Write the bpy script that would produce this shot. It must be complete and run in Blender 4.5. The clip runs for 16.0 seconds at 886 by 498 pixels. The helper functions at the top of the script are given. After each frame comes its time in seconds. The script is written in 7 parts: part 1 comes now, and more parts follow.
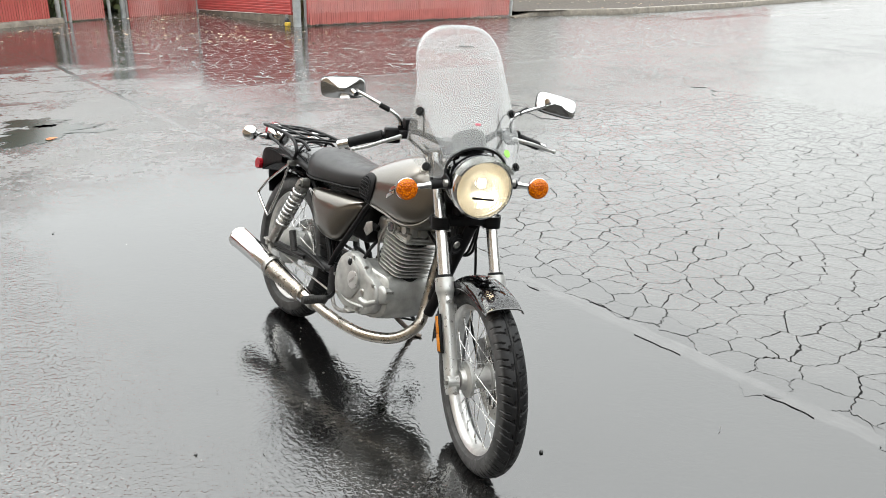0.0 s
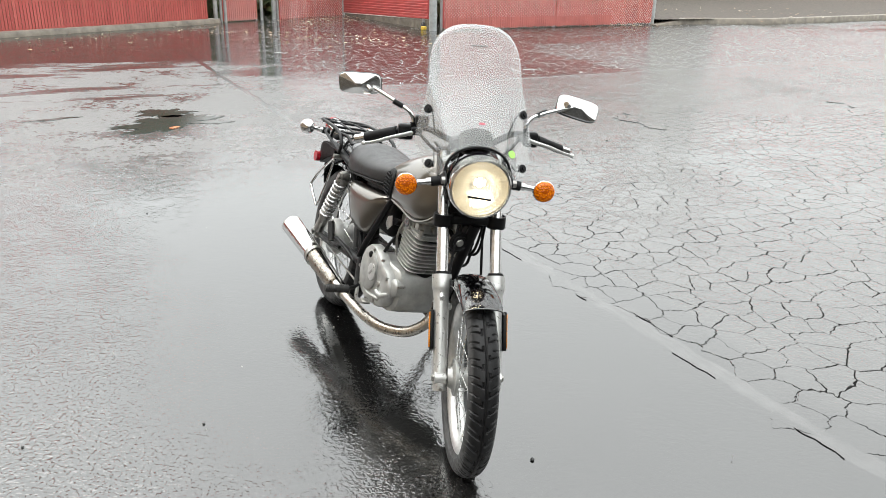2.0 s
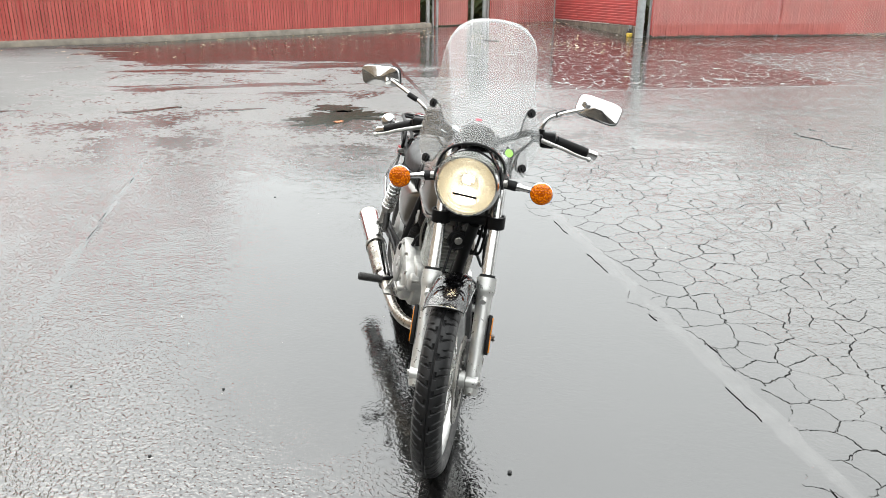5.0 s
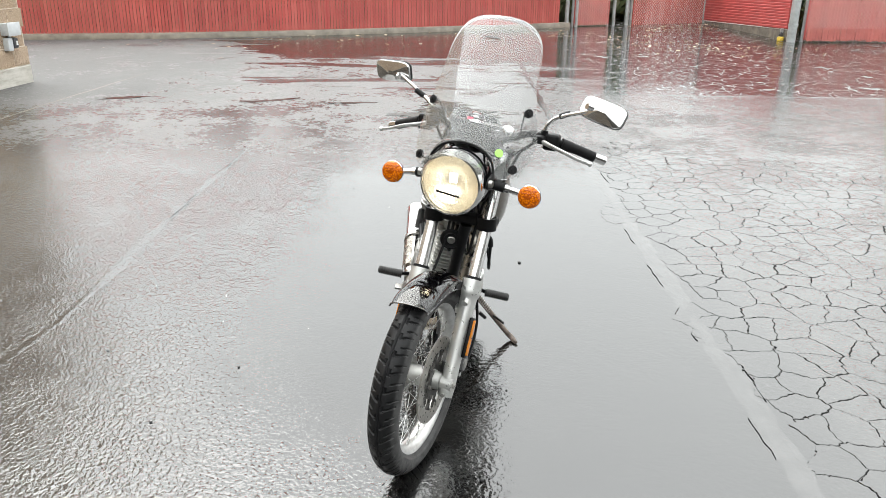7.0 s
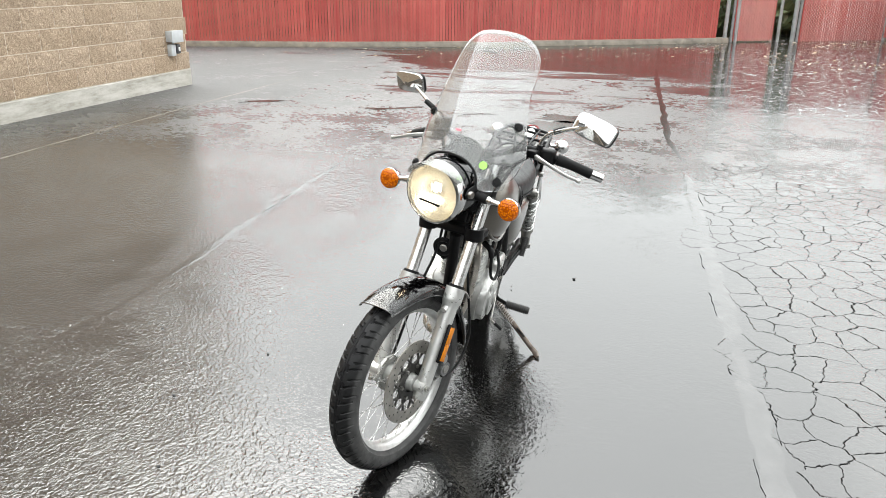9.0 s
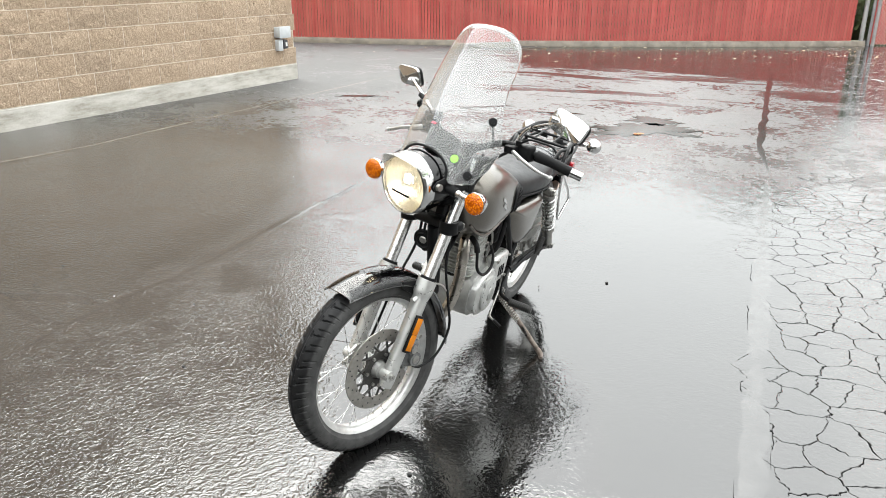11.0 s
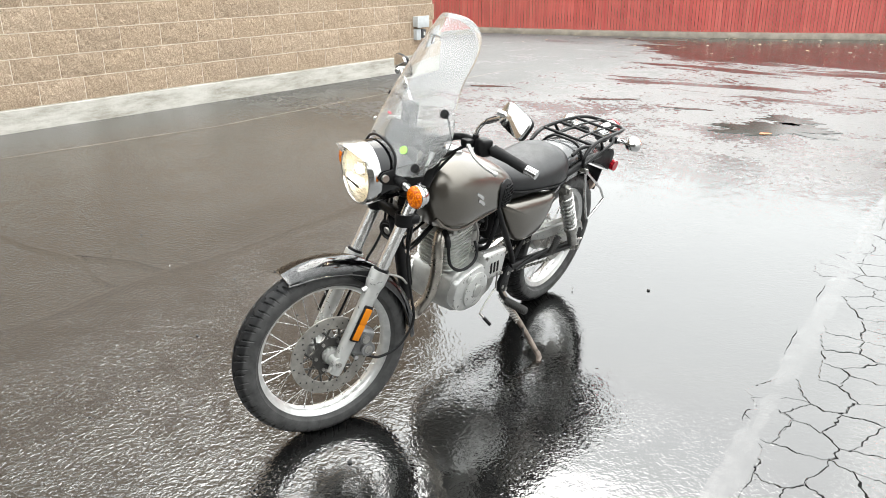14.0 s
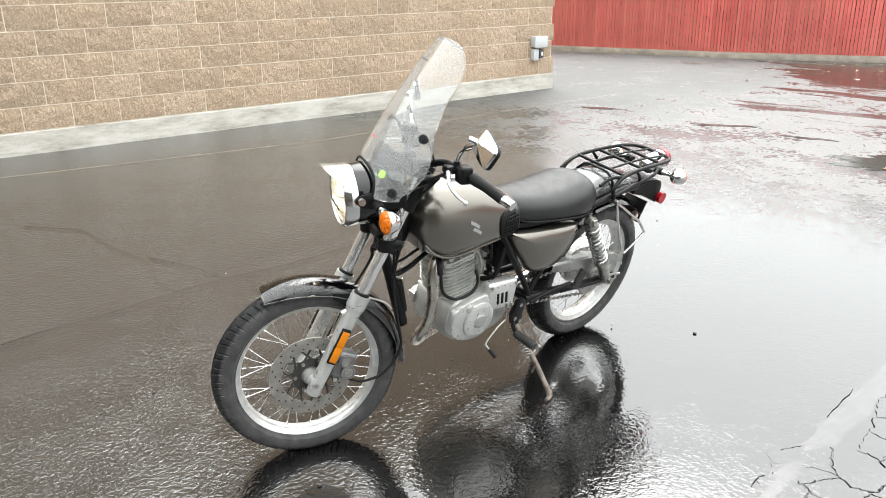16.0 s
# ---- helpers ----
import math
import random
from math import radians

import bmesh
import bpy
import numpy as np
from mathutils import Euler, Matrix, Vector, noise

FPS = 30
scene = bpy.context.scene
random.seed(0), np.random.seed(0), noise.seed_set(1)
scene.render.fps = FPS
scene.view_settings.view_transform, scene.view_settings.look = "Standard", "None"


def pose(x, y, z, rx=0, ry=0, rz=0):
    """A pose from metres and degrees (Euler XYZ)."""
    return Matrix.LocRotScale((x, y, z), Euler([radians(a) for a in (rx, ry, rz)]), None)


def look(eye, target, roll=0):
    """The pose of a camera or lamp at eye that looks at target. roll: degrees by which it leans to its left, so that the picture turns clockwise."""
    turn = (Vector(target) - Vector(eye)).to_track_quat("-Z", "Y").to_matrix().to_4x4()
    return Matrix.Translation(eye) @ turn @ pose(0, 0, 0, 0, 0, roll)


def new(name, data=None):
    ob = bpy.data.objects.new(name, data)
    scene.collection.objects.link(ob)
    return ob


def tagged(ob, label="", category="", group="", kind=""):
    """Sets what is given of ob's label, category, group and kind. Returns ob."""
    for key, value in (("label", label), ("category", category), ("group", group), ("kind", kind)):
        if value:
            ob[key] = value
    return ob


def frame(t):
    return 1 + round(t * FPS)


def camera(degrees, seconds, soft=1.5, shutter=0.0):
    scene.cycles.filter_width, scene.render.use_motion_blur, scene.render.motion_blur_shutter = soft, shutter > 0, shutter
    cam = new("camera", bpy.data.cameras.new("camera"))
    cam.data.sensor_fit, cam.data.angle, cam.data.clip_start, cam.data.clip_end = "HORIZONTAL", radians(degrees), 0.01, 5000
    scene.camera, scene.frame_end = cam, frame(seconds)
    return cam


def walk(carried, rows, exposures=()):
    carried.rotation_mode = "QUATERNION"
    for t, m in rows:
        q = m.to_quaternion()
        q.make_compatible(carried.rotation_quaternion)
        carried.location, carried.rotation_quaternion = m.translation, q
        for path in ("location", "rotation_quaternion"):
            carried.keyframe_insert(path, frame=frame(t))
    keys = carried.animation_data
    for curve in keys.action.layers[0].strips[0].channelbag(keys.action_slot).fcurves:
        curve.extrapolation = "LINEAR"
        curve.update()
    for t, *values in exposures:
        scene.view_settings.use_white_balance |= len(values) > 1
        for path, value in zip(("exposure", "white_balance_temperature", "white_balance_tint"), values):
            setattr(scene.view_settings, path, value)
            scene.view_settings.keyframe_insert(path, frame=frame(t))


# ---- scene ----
# ---- camera and its path ----
cam = camera(59.5, 16.0, soft=0.75)
METRES, EYE = 3.924, 1.563
ROWS = [
    (0.0, 0.0, 0.0, 0.0, 0.47, -21.01, -1.22),
    (0.5, 0.035, -0.0111, -0.0031, 3.31, -20.87, -1.22),
    (1.0, 0.0593, -0.0157, -0.0047, 6.09, -20.77, -1.22),
    (1.5, 0.088, -0.0059, -0.0049, 8.8, -20.76, -1.27),
    (2.0, 0.1141, 0.0054, -0.003, 11.48, -20.8, -1.3),
    (2.5, 0.144, 0.0122, -0.0035, 14.22, -20.79, -1.25),
    (3.0, 0.18, 0.0182, -0.0041, 16.98, -20.69, -1.11),
    (3.5, 0.2095, 0.0239, -0.0066, 19.77, -20.54, -0.93),
    (4.0, 0.2306, 0.0415, -0.0089, 22.54, -20.51, -0.8),
    (6.5, 0.3629, 0.1189, -0.0121, 36.71, -20.73, -0.64),
    (7.0, 0.3819, 0.1445, -0.0127, 39.49, -20.75, -0.69),
    (7.5, 0.4026, 0.1644, -0.0071, 42.43, -20.65, -0.65),
    (8.0, 0.4238, 0.1836, -0.0055, 45.49, -20.49, -0.55),
    (8.5, 0.4586, 0.2092, -0.0067, 48.93, -20.17, -0.51),
    (9.0, 0.4883, 0.23, -0.0085, 51.75, -20.05, -0.5),
    (9.5, 0.5028, 0.255, -0.0104, 54.41, -20.1, -0.58),
    (12.0, 0.5857, 0.3816, -0.013, 65.2, -20.32, -0.11),
    (12.5, 0.5878, 0.4137, -0.014, 67.12, -20.51, -0.03),
    (13.0, 0.5917, 0.4391, -0.0112, 69.28, -20.66, 0.16),
    (13.5, 0.5977, 0.4592, -0.0123, 71.58, -21.02, 0.37),
    (14.0, 0.6155, 0.4927, -0.0137, 74.58, -20.81, 0.46),
    (14.5, 0.6309, 0.5258, -0.0146, 77.56, -20.25, 0.49),
    (15.0, 0.6363, 0.5546, -0.0155, 80.38, -19.85, 0.55),
    (15.5, 0.6267, 0.5908, -0.0153, 83.0, -19.56, 0.65),
    (16.0, 0.619, 0.6196, -0.0129, 85.53, -19.41, 0.75),
]
walk(cam, [(t, pose(METRES * x, METRES * y, EYE + METRES * z, 90 + pitch, roll, yaw)) for t, x, y, z, yaw, pitch, roll in ROWS],
     exposures=((0.0, 1.14, 6450, 7), (3.5, 1.21, 6450, 7), (8.0, 1.27, 6450, 7), (12.0, 1.46, 6450, 7), (16.0, 1.60, 6450, 7)))

# ---- overcast daylight ----
world = bpy.data.worlds.new("overcast_sky")
scene.world = world
world.use_nodes = True
wt = world.node_tree
wt.nodes.clear()
w_out = wt.nodes.new("ShaderNodeOutputWorld")
w_bg = wt.nodes.new("ShaderNodeBackground")
w_sky = wt.nodes.new("ShaderNodeTexSky")
w_sky.sky_type = "NISHITA"
w_sky.sun_disc = False
w_sky.sun_elevation, w_sky.sun_rotation = radians(55), radians(-70)
w_sky.air_density, w_sky.dust_density = 1.0, 4.0
w_tc = wt.nodes.new("ShaderNodeTexCoord")
w_noise = wt.nodes.new("ShaderNodeTexNoise")
w_noise.inputs["Scale"].default_value = 1.1
w_noise.inputs["Detail"].default_value = 0.5
w_ramp = wt.nodes.new("ShaderNodeValToRGB")
w_ramp.color_ramp.elements[0].position, w_ramp.color_ramp.elements[0].color = 0.3, (9.1, 9.15, 9.15, 1)
w_ramp.color_ramp.elements[1].position, w_ramp.color_ramp.elements[1].color = 0.7, (10.7, 10.75, 10.65, 1)
w_mix = wt.nodes.new("ShaderNodeMix")
w_mix.data_type = "RGBA"
w_mix.inputs["Factor"].default_value = 0.92
wt.links.new(w_tc.outputs["Generated"], w_noise.inputs["Vector"])
wt.links.new(w_noise.outputs["Fac"], w_ramp.inputs["Fac"])
wt.links.new(w_sky.outputs["Color"], w_mix.inputs["A"])
wt.links.new(w_ramp.outputs["Color"], w_mix.inputs["B"])
# an overcast sky is about three times as bright overhead as at the horizon
w_sep = wt.nodes.new("ShaderNodeSeparateXYZ")
w_up = wt.nodes.new("ShaderNodeMapRange")
w_up.inputs["From Min"].default_value, w_up.inputs["From Max"].default_value = 0.0, 1.0
w_up.inputs["To Min"].default_value, w_up.inputs["To Max"].default_value = 0.64, 1.98
w_mul = wt.nodes.new("ShaderNodeVectorMath")
w_mul.operation = "SCALE"
# the cloud is thinner towards the hidden sun
w_side = wt.nodes.new("ShaderNodeVectorMath")
w_side.operation = "DOT_PRODUCT"
w_side.inputs[1].default_value = (-0.14, 0.05, 0.0)
w_gain = wt.nodes.new("ShaderNodeMath")
w_gain.operation = "ADD"
w_gain.inputs[1].default_value = 1.0
w_prod = wt.nodes.new("ShaderNodeMath")
w_prod.operation = "MULTIPLY"
wt.links.new(w_tc.outputs["Generated"], w_side.inputs[0])
wt.links.new(w_side.outputs["Value"], w_gain.inputs[0])
wt.links.new(w_gain.outputs["Value"], w_prod.inputs[1])
wt.links.new(w_tc.outputs["Generated"], w_sep.inputs["Vector"])
wt.links.new(w_sep.outputs["Z"], w_up.inputs["Value"])
wt.links.new(w_mix.outputs["Result"], w_mul.inputs[0])
wt.links.new(w_up.outputs["Result"], w_prod.inputs[0])
wt.links.new(w_prod.outputs["Value"], w_mul.inputs["Scale"])
wt.links.new(w_mul.outputs["Vector"], w_bg.inputs["Color"])
w_bg.inputs["Strength"].default_value = 0.1
wt.links.new(w_bg.outputs["Background"], w_out.inputs["Surface"])
sun = new("sun", bpy.data.lights.new("sun", "SUN"))
sun.data.energy, sun.data.angle, sun.data.color = 0.6, radians(40), (1.0, 0.97, 0.93)
sun.matrix_world = look((-22, 8, 34), (0, 0, 0))

# ---- small tools ----
def part(name, bm, material, parent=None, label="", m=None, smooth=True, recalc=True):
    """One mesh object from a bmesh, under a parent."""
    me = bpy.data.meshes.new(name)
    if recalc:
        bmesh.ops.recalc_face_normals(bm, faces=bm.faces)
    bm.to_mesh(me)
    bm.free()
    if smooth:
        me.shade_smooth()
        me.set_sharp_from_angle(angle=radians(smooth if smooth is not True else 38))
    me.materials.append(material)
    ob = new(name, me)
    if parent:
        ob.parent = parent
    if m is not None:
        ob.matrix_local = m
    if label:
        ob["label"] = label
    return ob


def empty(name, m, label, category, **more):
    ob = new(name)
    ob.empty_display_size = 0.1
    ob.matrix_world = m
    return tagged(ob, label, category, **more)


def join(*bms):
    """Several bmeshes as one."""
    out = bmesh.new()
    for b in bms:
        vs = [out.verts.new(v.co) for v in b.verts]
        b.verts.index_update()
        for f in b.faces:
            try:
                out.faces.new([vs[v.index] for v in f.verts])
            except ValueError:
                pass
        b.free()
    return out


def moved(bm, m):
    bmesh.ops.transform(bm, matrix=m, verts=bm.verts)
    return bm


def spline(pts, per=6, closed=False):
    """Catmull-Rom through the points."""
    p = [Vector(q) for q in pts]
    n = len(p)
    if n < 3:
        return p
    out = []
    for i in range(n if closed else n - 1):
        a = p[(i - 1) % n] if closed or i else p[0] * 2 - p[1]
        b, c = p[i], p[(i + 1) % n]
        d = p[(i + 2) % n] if closed or i < n - 2 else p[-1] * 2 - p[-2]
        for k in range(per):
            t = k / per
            out.append(0.5 * (2 * b + (c - a) * t + (2 * a - 5 * b + 4 * c - d) * t * t + (3 * b - a - 3 * c + d) * t ** 3))
    if not closed:
        out.append(p[-1])
    return out


def tube(pts, r, n=10, per=6, closed=False, smooth=True, flat=1.0):
    """A round bar along the points; r one radius or one a point of the input."""
    raw = [Vector(q) for q in pts]
    path = spline(raw, per, closed) if smooth and len(raw) > 2 else raw
    if isinstance(r, (list, tuple)):
        k = len(path)
        rr = []
        for i in range(k):
            s = i / (k - 1) * (len(r) - 1)
            j = min(int(s), len(r) - 2)
            rr.append(r[j] + (r[j + 1] - r[j]) * (s - j))
    else:
        rr = [r] * len(path)
    bm = bmesh.new()
    rings, up = [], None
    k = len(path)
    for i, c in enumerate(path):
        a = path[(i - 1) % k] if closed or i else path[0]
        b = path[(i + 1) % k] if closed or i < k - 1 else path[-1]
        t = (b - a).normalized()
        if up is None:
            up = t.orthogonal().normalized()
        up = (up - t * up.dot(t)).normalized()
        side = t.cross(up)
        rings.append([bm.verts.new(c + (up * math.cos(2 * math.pi * j / n) * flat + side * math.sin(2 * math.pi * j / n)) * rr[i]) for j in range(n)])
    for i in range(k if closed else k - 1):
        A, B = rings[i], rings[(i + 1) % k]
        for j in range(n):
            bm.faces.new((A[j], A[(j + 1) % n], B[(j + 1) % n], B[j]))
    if not closed:
        bm.faces.new(rings[0][::-1])
        bm.faces.new(rings[-1])
    return bm


def rod(a, b, r, n=10, r2=None):
    return tube([a, b], [r, r if r2 is None else r2], n, smooth=False)


def revolve(profile, n=48, axis="y", centre=(0, 0, 0), closed=False):
    """The profile (along the axis, radius) turned round the axis."""
    bm = bmesh.new()
    rings = []
    for i in range(n):
        a = 2 * math.pi * i / n
        ring = []
        for s, r in profile:
            u, v = r * math.cos(a), r * math.sin(a)
            co = {"y": (u, s, v), "x": (s, u, v), "z": (u, v, s)}[axis]
            ring.append(bm.verts.new(Vector(co) + Vector(centre)))
        rings.append(ring)
    k = len(profile)
    for i in range(n):
        A, B = rings[i], rings[(i + 1) % n]
        for j in range(k if closed else k - 1):
            bm.faces.new((A[j], A[(j + 1) % k], B[(j + 1) % k], B[j]))
    bmesh.ops.remove_doubles(bm, verts=bm.verts, dist=1e-6)
    return bm


def loft(sections, caps=True, ring=True):
    """Skin over rings of points."""
    bm = bmesh.new()
    rows = [[bm.verts.new(q) for q in s] for s in sections]
    n = len(rows[0])
    for A, B in zip(rows, rows[1:]):
        for j in range(n if ring else n - 1):
            bm.faces.new((A[j], A[(j + 1) % n], B[(j + 1) % n], B[j]))
    if caps and ring:
        bm.faces.new(rows[0][::-1])
        bm.faces.new(rows[-1])
    return bm


def rbox(size, centre=(0, 0, 0), bevel=0.005, seg=2, m=None):
    """A box with rounded edges."""
    bm = bmesh.new()
    bmesh.ops.create_cube(bm, size=1.0)
    bmesh.ops.scale(bm, vec=size, verts=bm.verts)
    if bevel:
        bmesh.ops.bevel(bm, geom=bm.edges[:], offset=bevel, segments=seg, affect="EDGES", profile=0.5)
    if m is not None:
        moved(bm, m)
    bmesh.ops.translate(bm, vec=centre, verts=bm.verts)
    return bm


def plate(outline, thick, axis="y", at=0.0, bevel=0.0015):
    """A flat plate: outline in the two other axes, thickness along the axis."""
    def place(q, s):
        return {"y": (q[0], s, q[1]), "x": (s, q[0], q[1]), "z": (q[0], q[1], s)}[axis]
    bm = bmesh.new()
    a = [bm.verts.new(place(q, at - thick / 2)) for q in outline]
    b = [bm.verts.new(place(q, at + thick / 2)) for q in outline]
    n = len(a)
    bm.faces.new(a[::-1])
    bm.faces.new(b)
    for i in range(n):
        bm.faces.new((a[i], a[(i + 1) % n], b[(i + 1) % n], b[i]))
    if bevel:
        bmesh.ops.bevel(bm, geom=bm.edges[:], offset=bevel, segments=2, affect="EDGES", profile=0.5)
    return bm


def ball(r, centre=(0, 0, 0), seg=20, rings=12, scale=(1, 1, 1)):
    bm = bmesh.new()
    bmesh.ops.create_uvsphere(bm, u_segments=seg, v_segments=rings, radius=r)
    bmesh.ops.scale(bm, vec=scale, verts=bm.verts)
    bmesh.ops.translate(bm, vec=centre, verts=bm.verts)
    return bm


def bolt(a, b, r):
    """A hexagon head from a to b."""
    return rod(a, b, r, 6)


# ---- materials ----
def shader(name, colour=(0.5, 0.5, 0.5), rough=0.5, metal=0.0, **more):
    mat = bpy.data.materials.new(name)
    mat.use_nodes = True
    b = mat.node_tree.nodes["Principled BSDF"]
    b.inputs["Base Color"].default_value = (*colour, 1)
    b.inputs["Roughness"].default_value = rough
    b.inputs["Metallic"].default_value = metal
    for key, value in more.items():
        b.inputs[key.replace("_", " ")].default_value = value
    return mat


def N(mat, kind, **inputs):
    n = mat.node_tree.nodes.new(kind)
    for key, value in inputs.items():
        n.inputs[key.replace("_", " ")].default_value = value
    return n


def L(mat, a, b):
    mat.node_tree.links.new(a, b)


def noise_of(mat, scale, detail=3.0, rough=0.55, vector=None, stretch=None, dist=0.0):
    tc = N(mat, "ShaderNodeTexCoord")
    src = tc.outputs["Object"]
    if vector is not None:
        src = vector
    if stretch:
        mp = N(mat, "ShaderNodeMapping", Scale=stretch)
        L(mat, src, mp.inputs["Vector"])
        src = mp.outputs["Vector"]
    n = N(mat, "ShaderNodeTexNoise", Scale=scale, Detail=detail, Roughness=rough, Distortion=dist)
    L(mat, src, n.inputs["Vector"])
    return n.outputs["Fac"]


def ramp(mat, fac, stops):
    r = N(mat, "ShaderNodeValToRGB")
    e = r.color_ramp.elements
    while len(e) < len(stops):
        e.new(0.5)
    for k, (p, c) in zip(e, stops):
        k.position = p
        k.color = (*c, 1) if isinstance(c, (list, tuple)) else (c, c, c, 1)
    L(mat, fac, r.inputs["Fac"])
    return r.outputs["Color"]


def maths(mat, op, a, b):
    n = N(mat, "ShaderNodeMath")
    n.operation = op
    for i, v in enumerate((a, b)):
        if isinstance(v, (int, float)):
            n.inputs[i].default_value = v
        else:
            L(mat, v, n.inputs[i])
    return n.outputs[0]


def blend(mat, fac, a, b, mode="MIX"):
    n = N(mat, "ShaderNodeMix")
    n.data_type, n.blend_type = "RGBA", mode
    for s, v in (("Factor", fac), ("A", a), ("B", b)):
        if isinstance(v, (int, float)):
            n.inputs[s].default_value = v
        elif isinstance(v, tuple):
            n.inputs[s].default_value = (*v, 1)
        else:
            L(mat, v, n.inputs[s])
    return n.outputs["Result"]


def P(mat):
    return mat.node_tree.nodes["Principled BSDF"]


def bump(mat, height, strength, distance, chain=None):
    b = N(mat, "ShaderNodeBump", Distance=distance)
    if isinstance(strength, (int, float)):
        b.inputs["Strength"].default_value = strength
    else:
        L(mat, strength, b.inputs["Strength"])
    L(mat, height, b.inputs["Height"])
    if chain is not None:
        L(mat, chain, b.inputs["Normal"])
    return b.outputs["Normal"]


def worn(mat, base, var=0.25, scale=18.0, rough=None, bumped=0.0, bscale=120.0):
    """Stains at one scale and grain at another on a plain material."""
    a = noise_of(mat, scale, 4)
    dark = tuple(c * (1 - var) for c in base)
    light = tuple(min(1, c * (1 + var)) for c in base)
    L(mat, ramp(mat, a, [(0.3, dark), (0.7, light)]), P(mat).inputs["Base Color"])
    if rough:
        L(mat, ramp(mat, noise_of(mat, scale * 2.3, 5), [(0.3, rough[0]), (0.7, rough[1])]), P(mat).inputs["Roughness"])
    if bumped:
        L(mat, bump(mat, noise_of(mat, bscale, 4), bumped, 0.002), P(mat).inputs["Normal"])
    return mat


def smooth_step(mat, value, lo, hi):
    n = N(mat, "ShaderNodeMapRange")
    n.interpolation_type = "SMOOTHSTEP"
    L(mat, value, n.inputs["Value"])
    n.inputs["From Min"].default_value, n.inputs["From Max"].default_value = lo, hi
    return n.outputs["Result"]


def wet_asphalt(name, base=(0.002, 0.010), aggregate=1.0, zones=True):
    """Wet asphalt: dark stone under a film of rain, smooth where it pools, broken where the grain stands out."""
    m = shader(name, rough=0.05)
    P(m).inputs["IOR"].default_value = 1.92
    tc = N(m, "ShaderNodeTexCoord")
    big = noise_of(m, 0.55, 5, 0.6)
    mid = noise_of(m, 3.2, 4, 0.6)
    patch = noise_of(m, 1.3, 8, 0.74)
    fine = noise_of(m, 95, 3, 0.6)
    stain = maths(m, "ADD", maths(m, "MULTIPLY", big, 0.55), maths(m, "MULTIPLY", mid, 0.45))
    tone = maths(m, "ADD", maths(m, "MULTIPLY", stain, 0.6), maths(m, "MULTIPLY", fine, 0.4))
    # v grows from the parked strip towards the fence, a runs across the strip to the cracked side
    dot = N(m, "ShaderNodeVectorMath")
    dot.operation = "DOT_PRODUCT"
    L(m, tc.outputs["Object"], dot.inputs[0])
    dot.inputs[1].default_value = (-0.62, 0.78, 0.0)
    v = maths(m, "ADD", dot.outputs["Value"], maths(m, "MULTIPLY", maths(m, "SUBTRACT", patch, 0.5), 3.0))
    side = N(m, "ShaderNodeVectorMath")
    side.operation = "DOT_PRODUCT"
    L(m, tc.outputs["Object"], side.inputs[0])
    side.inputs[1].default_value = (0.774, 0.633, 0.0)
    a = maths(m, "ADD", maths(m, "SUBTRACT", side.outputs["Value"], 2.626), maths(m, "MULTIPLY", maths(m, "SUBTRACT", big, 0.5), 1.5))
    worn_zone = smooth_step(m, v, 4.4, 6.4)
    far_zone = smooth_step(m, v, 7.0, 8.6)
    film = smooth_step(m, stain, 0.42, 0.58)
    streak = noise_of(m, 17, 4, 0.65, dist=0.4)
    # pools: flat shallow water with ragged shores, most of it away from the parked strip
    shore = maths(m, "ADD", patch, maths(m, "MULTIPLY", maths(m, "SUBTRACT", streak, 0.5), 0.55))
    red_side = smooth_step(m, a, -0.4, 0.9)
    lift = maths(m, "MULTIPLY", far_zone, maths(m, "SUBTRACT", maths(m, "MULTIPLY", red_side, 0.16), 0.085))
    pool = smooth_step(m, maths(m, "ADD", shore, lift), 0.470, 0.535)
    pool = maths(m, "MULTIPLY", pool, maths(m, "SUBTRACT", 1.0, maths(m, "MULTIPLY", smooth_step(m, a, 2.0, 5.0), 0.6)))
    # past a joint across the yard the surface lies lower: still water that mirrors the fence, in long streaks
    v_line = maths(m, "ADD", dot.outputs["Value"], maths(m, "MULTIPLY", maths(m, "SUBTRACT", mid, 0.5), 0.5))
    lay = N(m, "ShaderNodeCombineXYZ")
    L(m, maths(m, "MULTIPLY", side.outputs["Value"], 0.32), lay.inputs["X"])
    L(m, maths(m, "MULTIPLY", dot.outputs["Value"], 1.5), lay.inputs["Y"])
    long_streak = noise_of(m, 0.75, 7, 0.68, vector=lay.outputs["Vector"])
    wet = maths(m, "ADD", long_streak, maths(m, "MULTIPLY", smooth_step(m, side.outputs["Value"], 2.6, 4.6), 0.24))
    wet = maths(m, "ADD", wet, maths(m, "MULTIPLY", smooth_step(m, v_line, 11.3, 12.8), 0.20))
    wet = maths(m, "SUBTRACT", wet, maths(m, "MULTIPLY", maths(m, "SUBTRACT", 1.0, smooth_step(m, side.outputs["Value"], -3.6, -0.6)), 0.30))
    wet = maths(m, "SUBTRACT", wet, maths(m, "MULTIPLY", smooth_step(m, side.outputs["Value"], 7.6, 9.2), 0.45))
    low_lying = maths(m, "MULTIPLY", smooth_step(m, v_line, 8.6, 8.95), smooth_step(m, wet, 0.49, 0.60))
    upper = maths(m, "SUBTRACT", 1.0, maths(m, "MULTIPLY", low_lying, 0.74))
    near_a = maths(m, "SUBTRACT", a, maths(m, "MULTIPLY", maths(m, "SUBTRACT", 1.0, smooth_step(m, v, 1.2, 1.9)), 0.8))
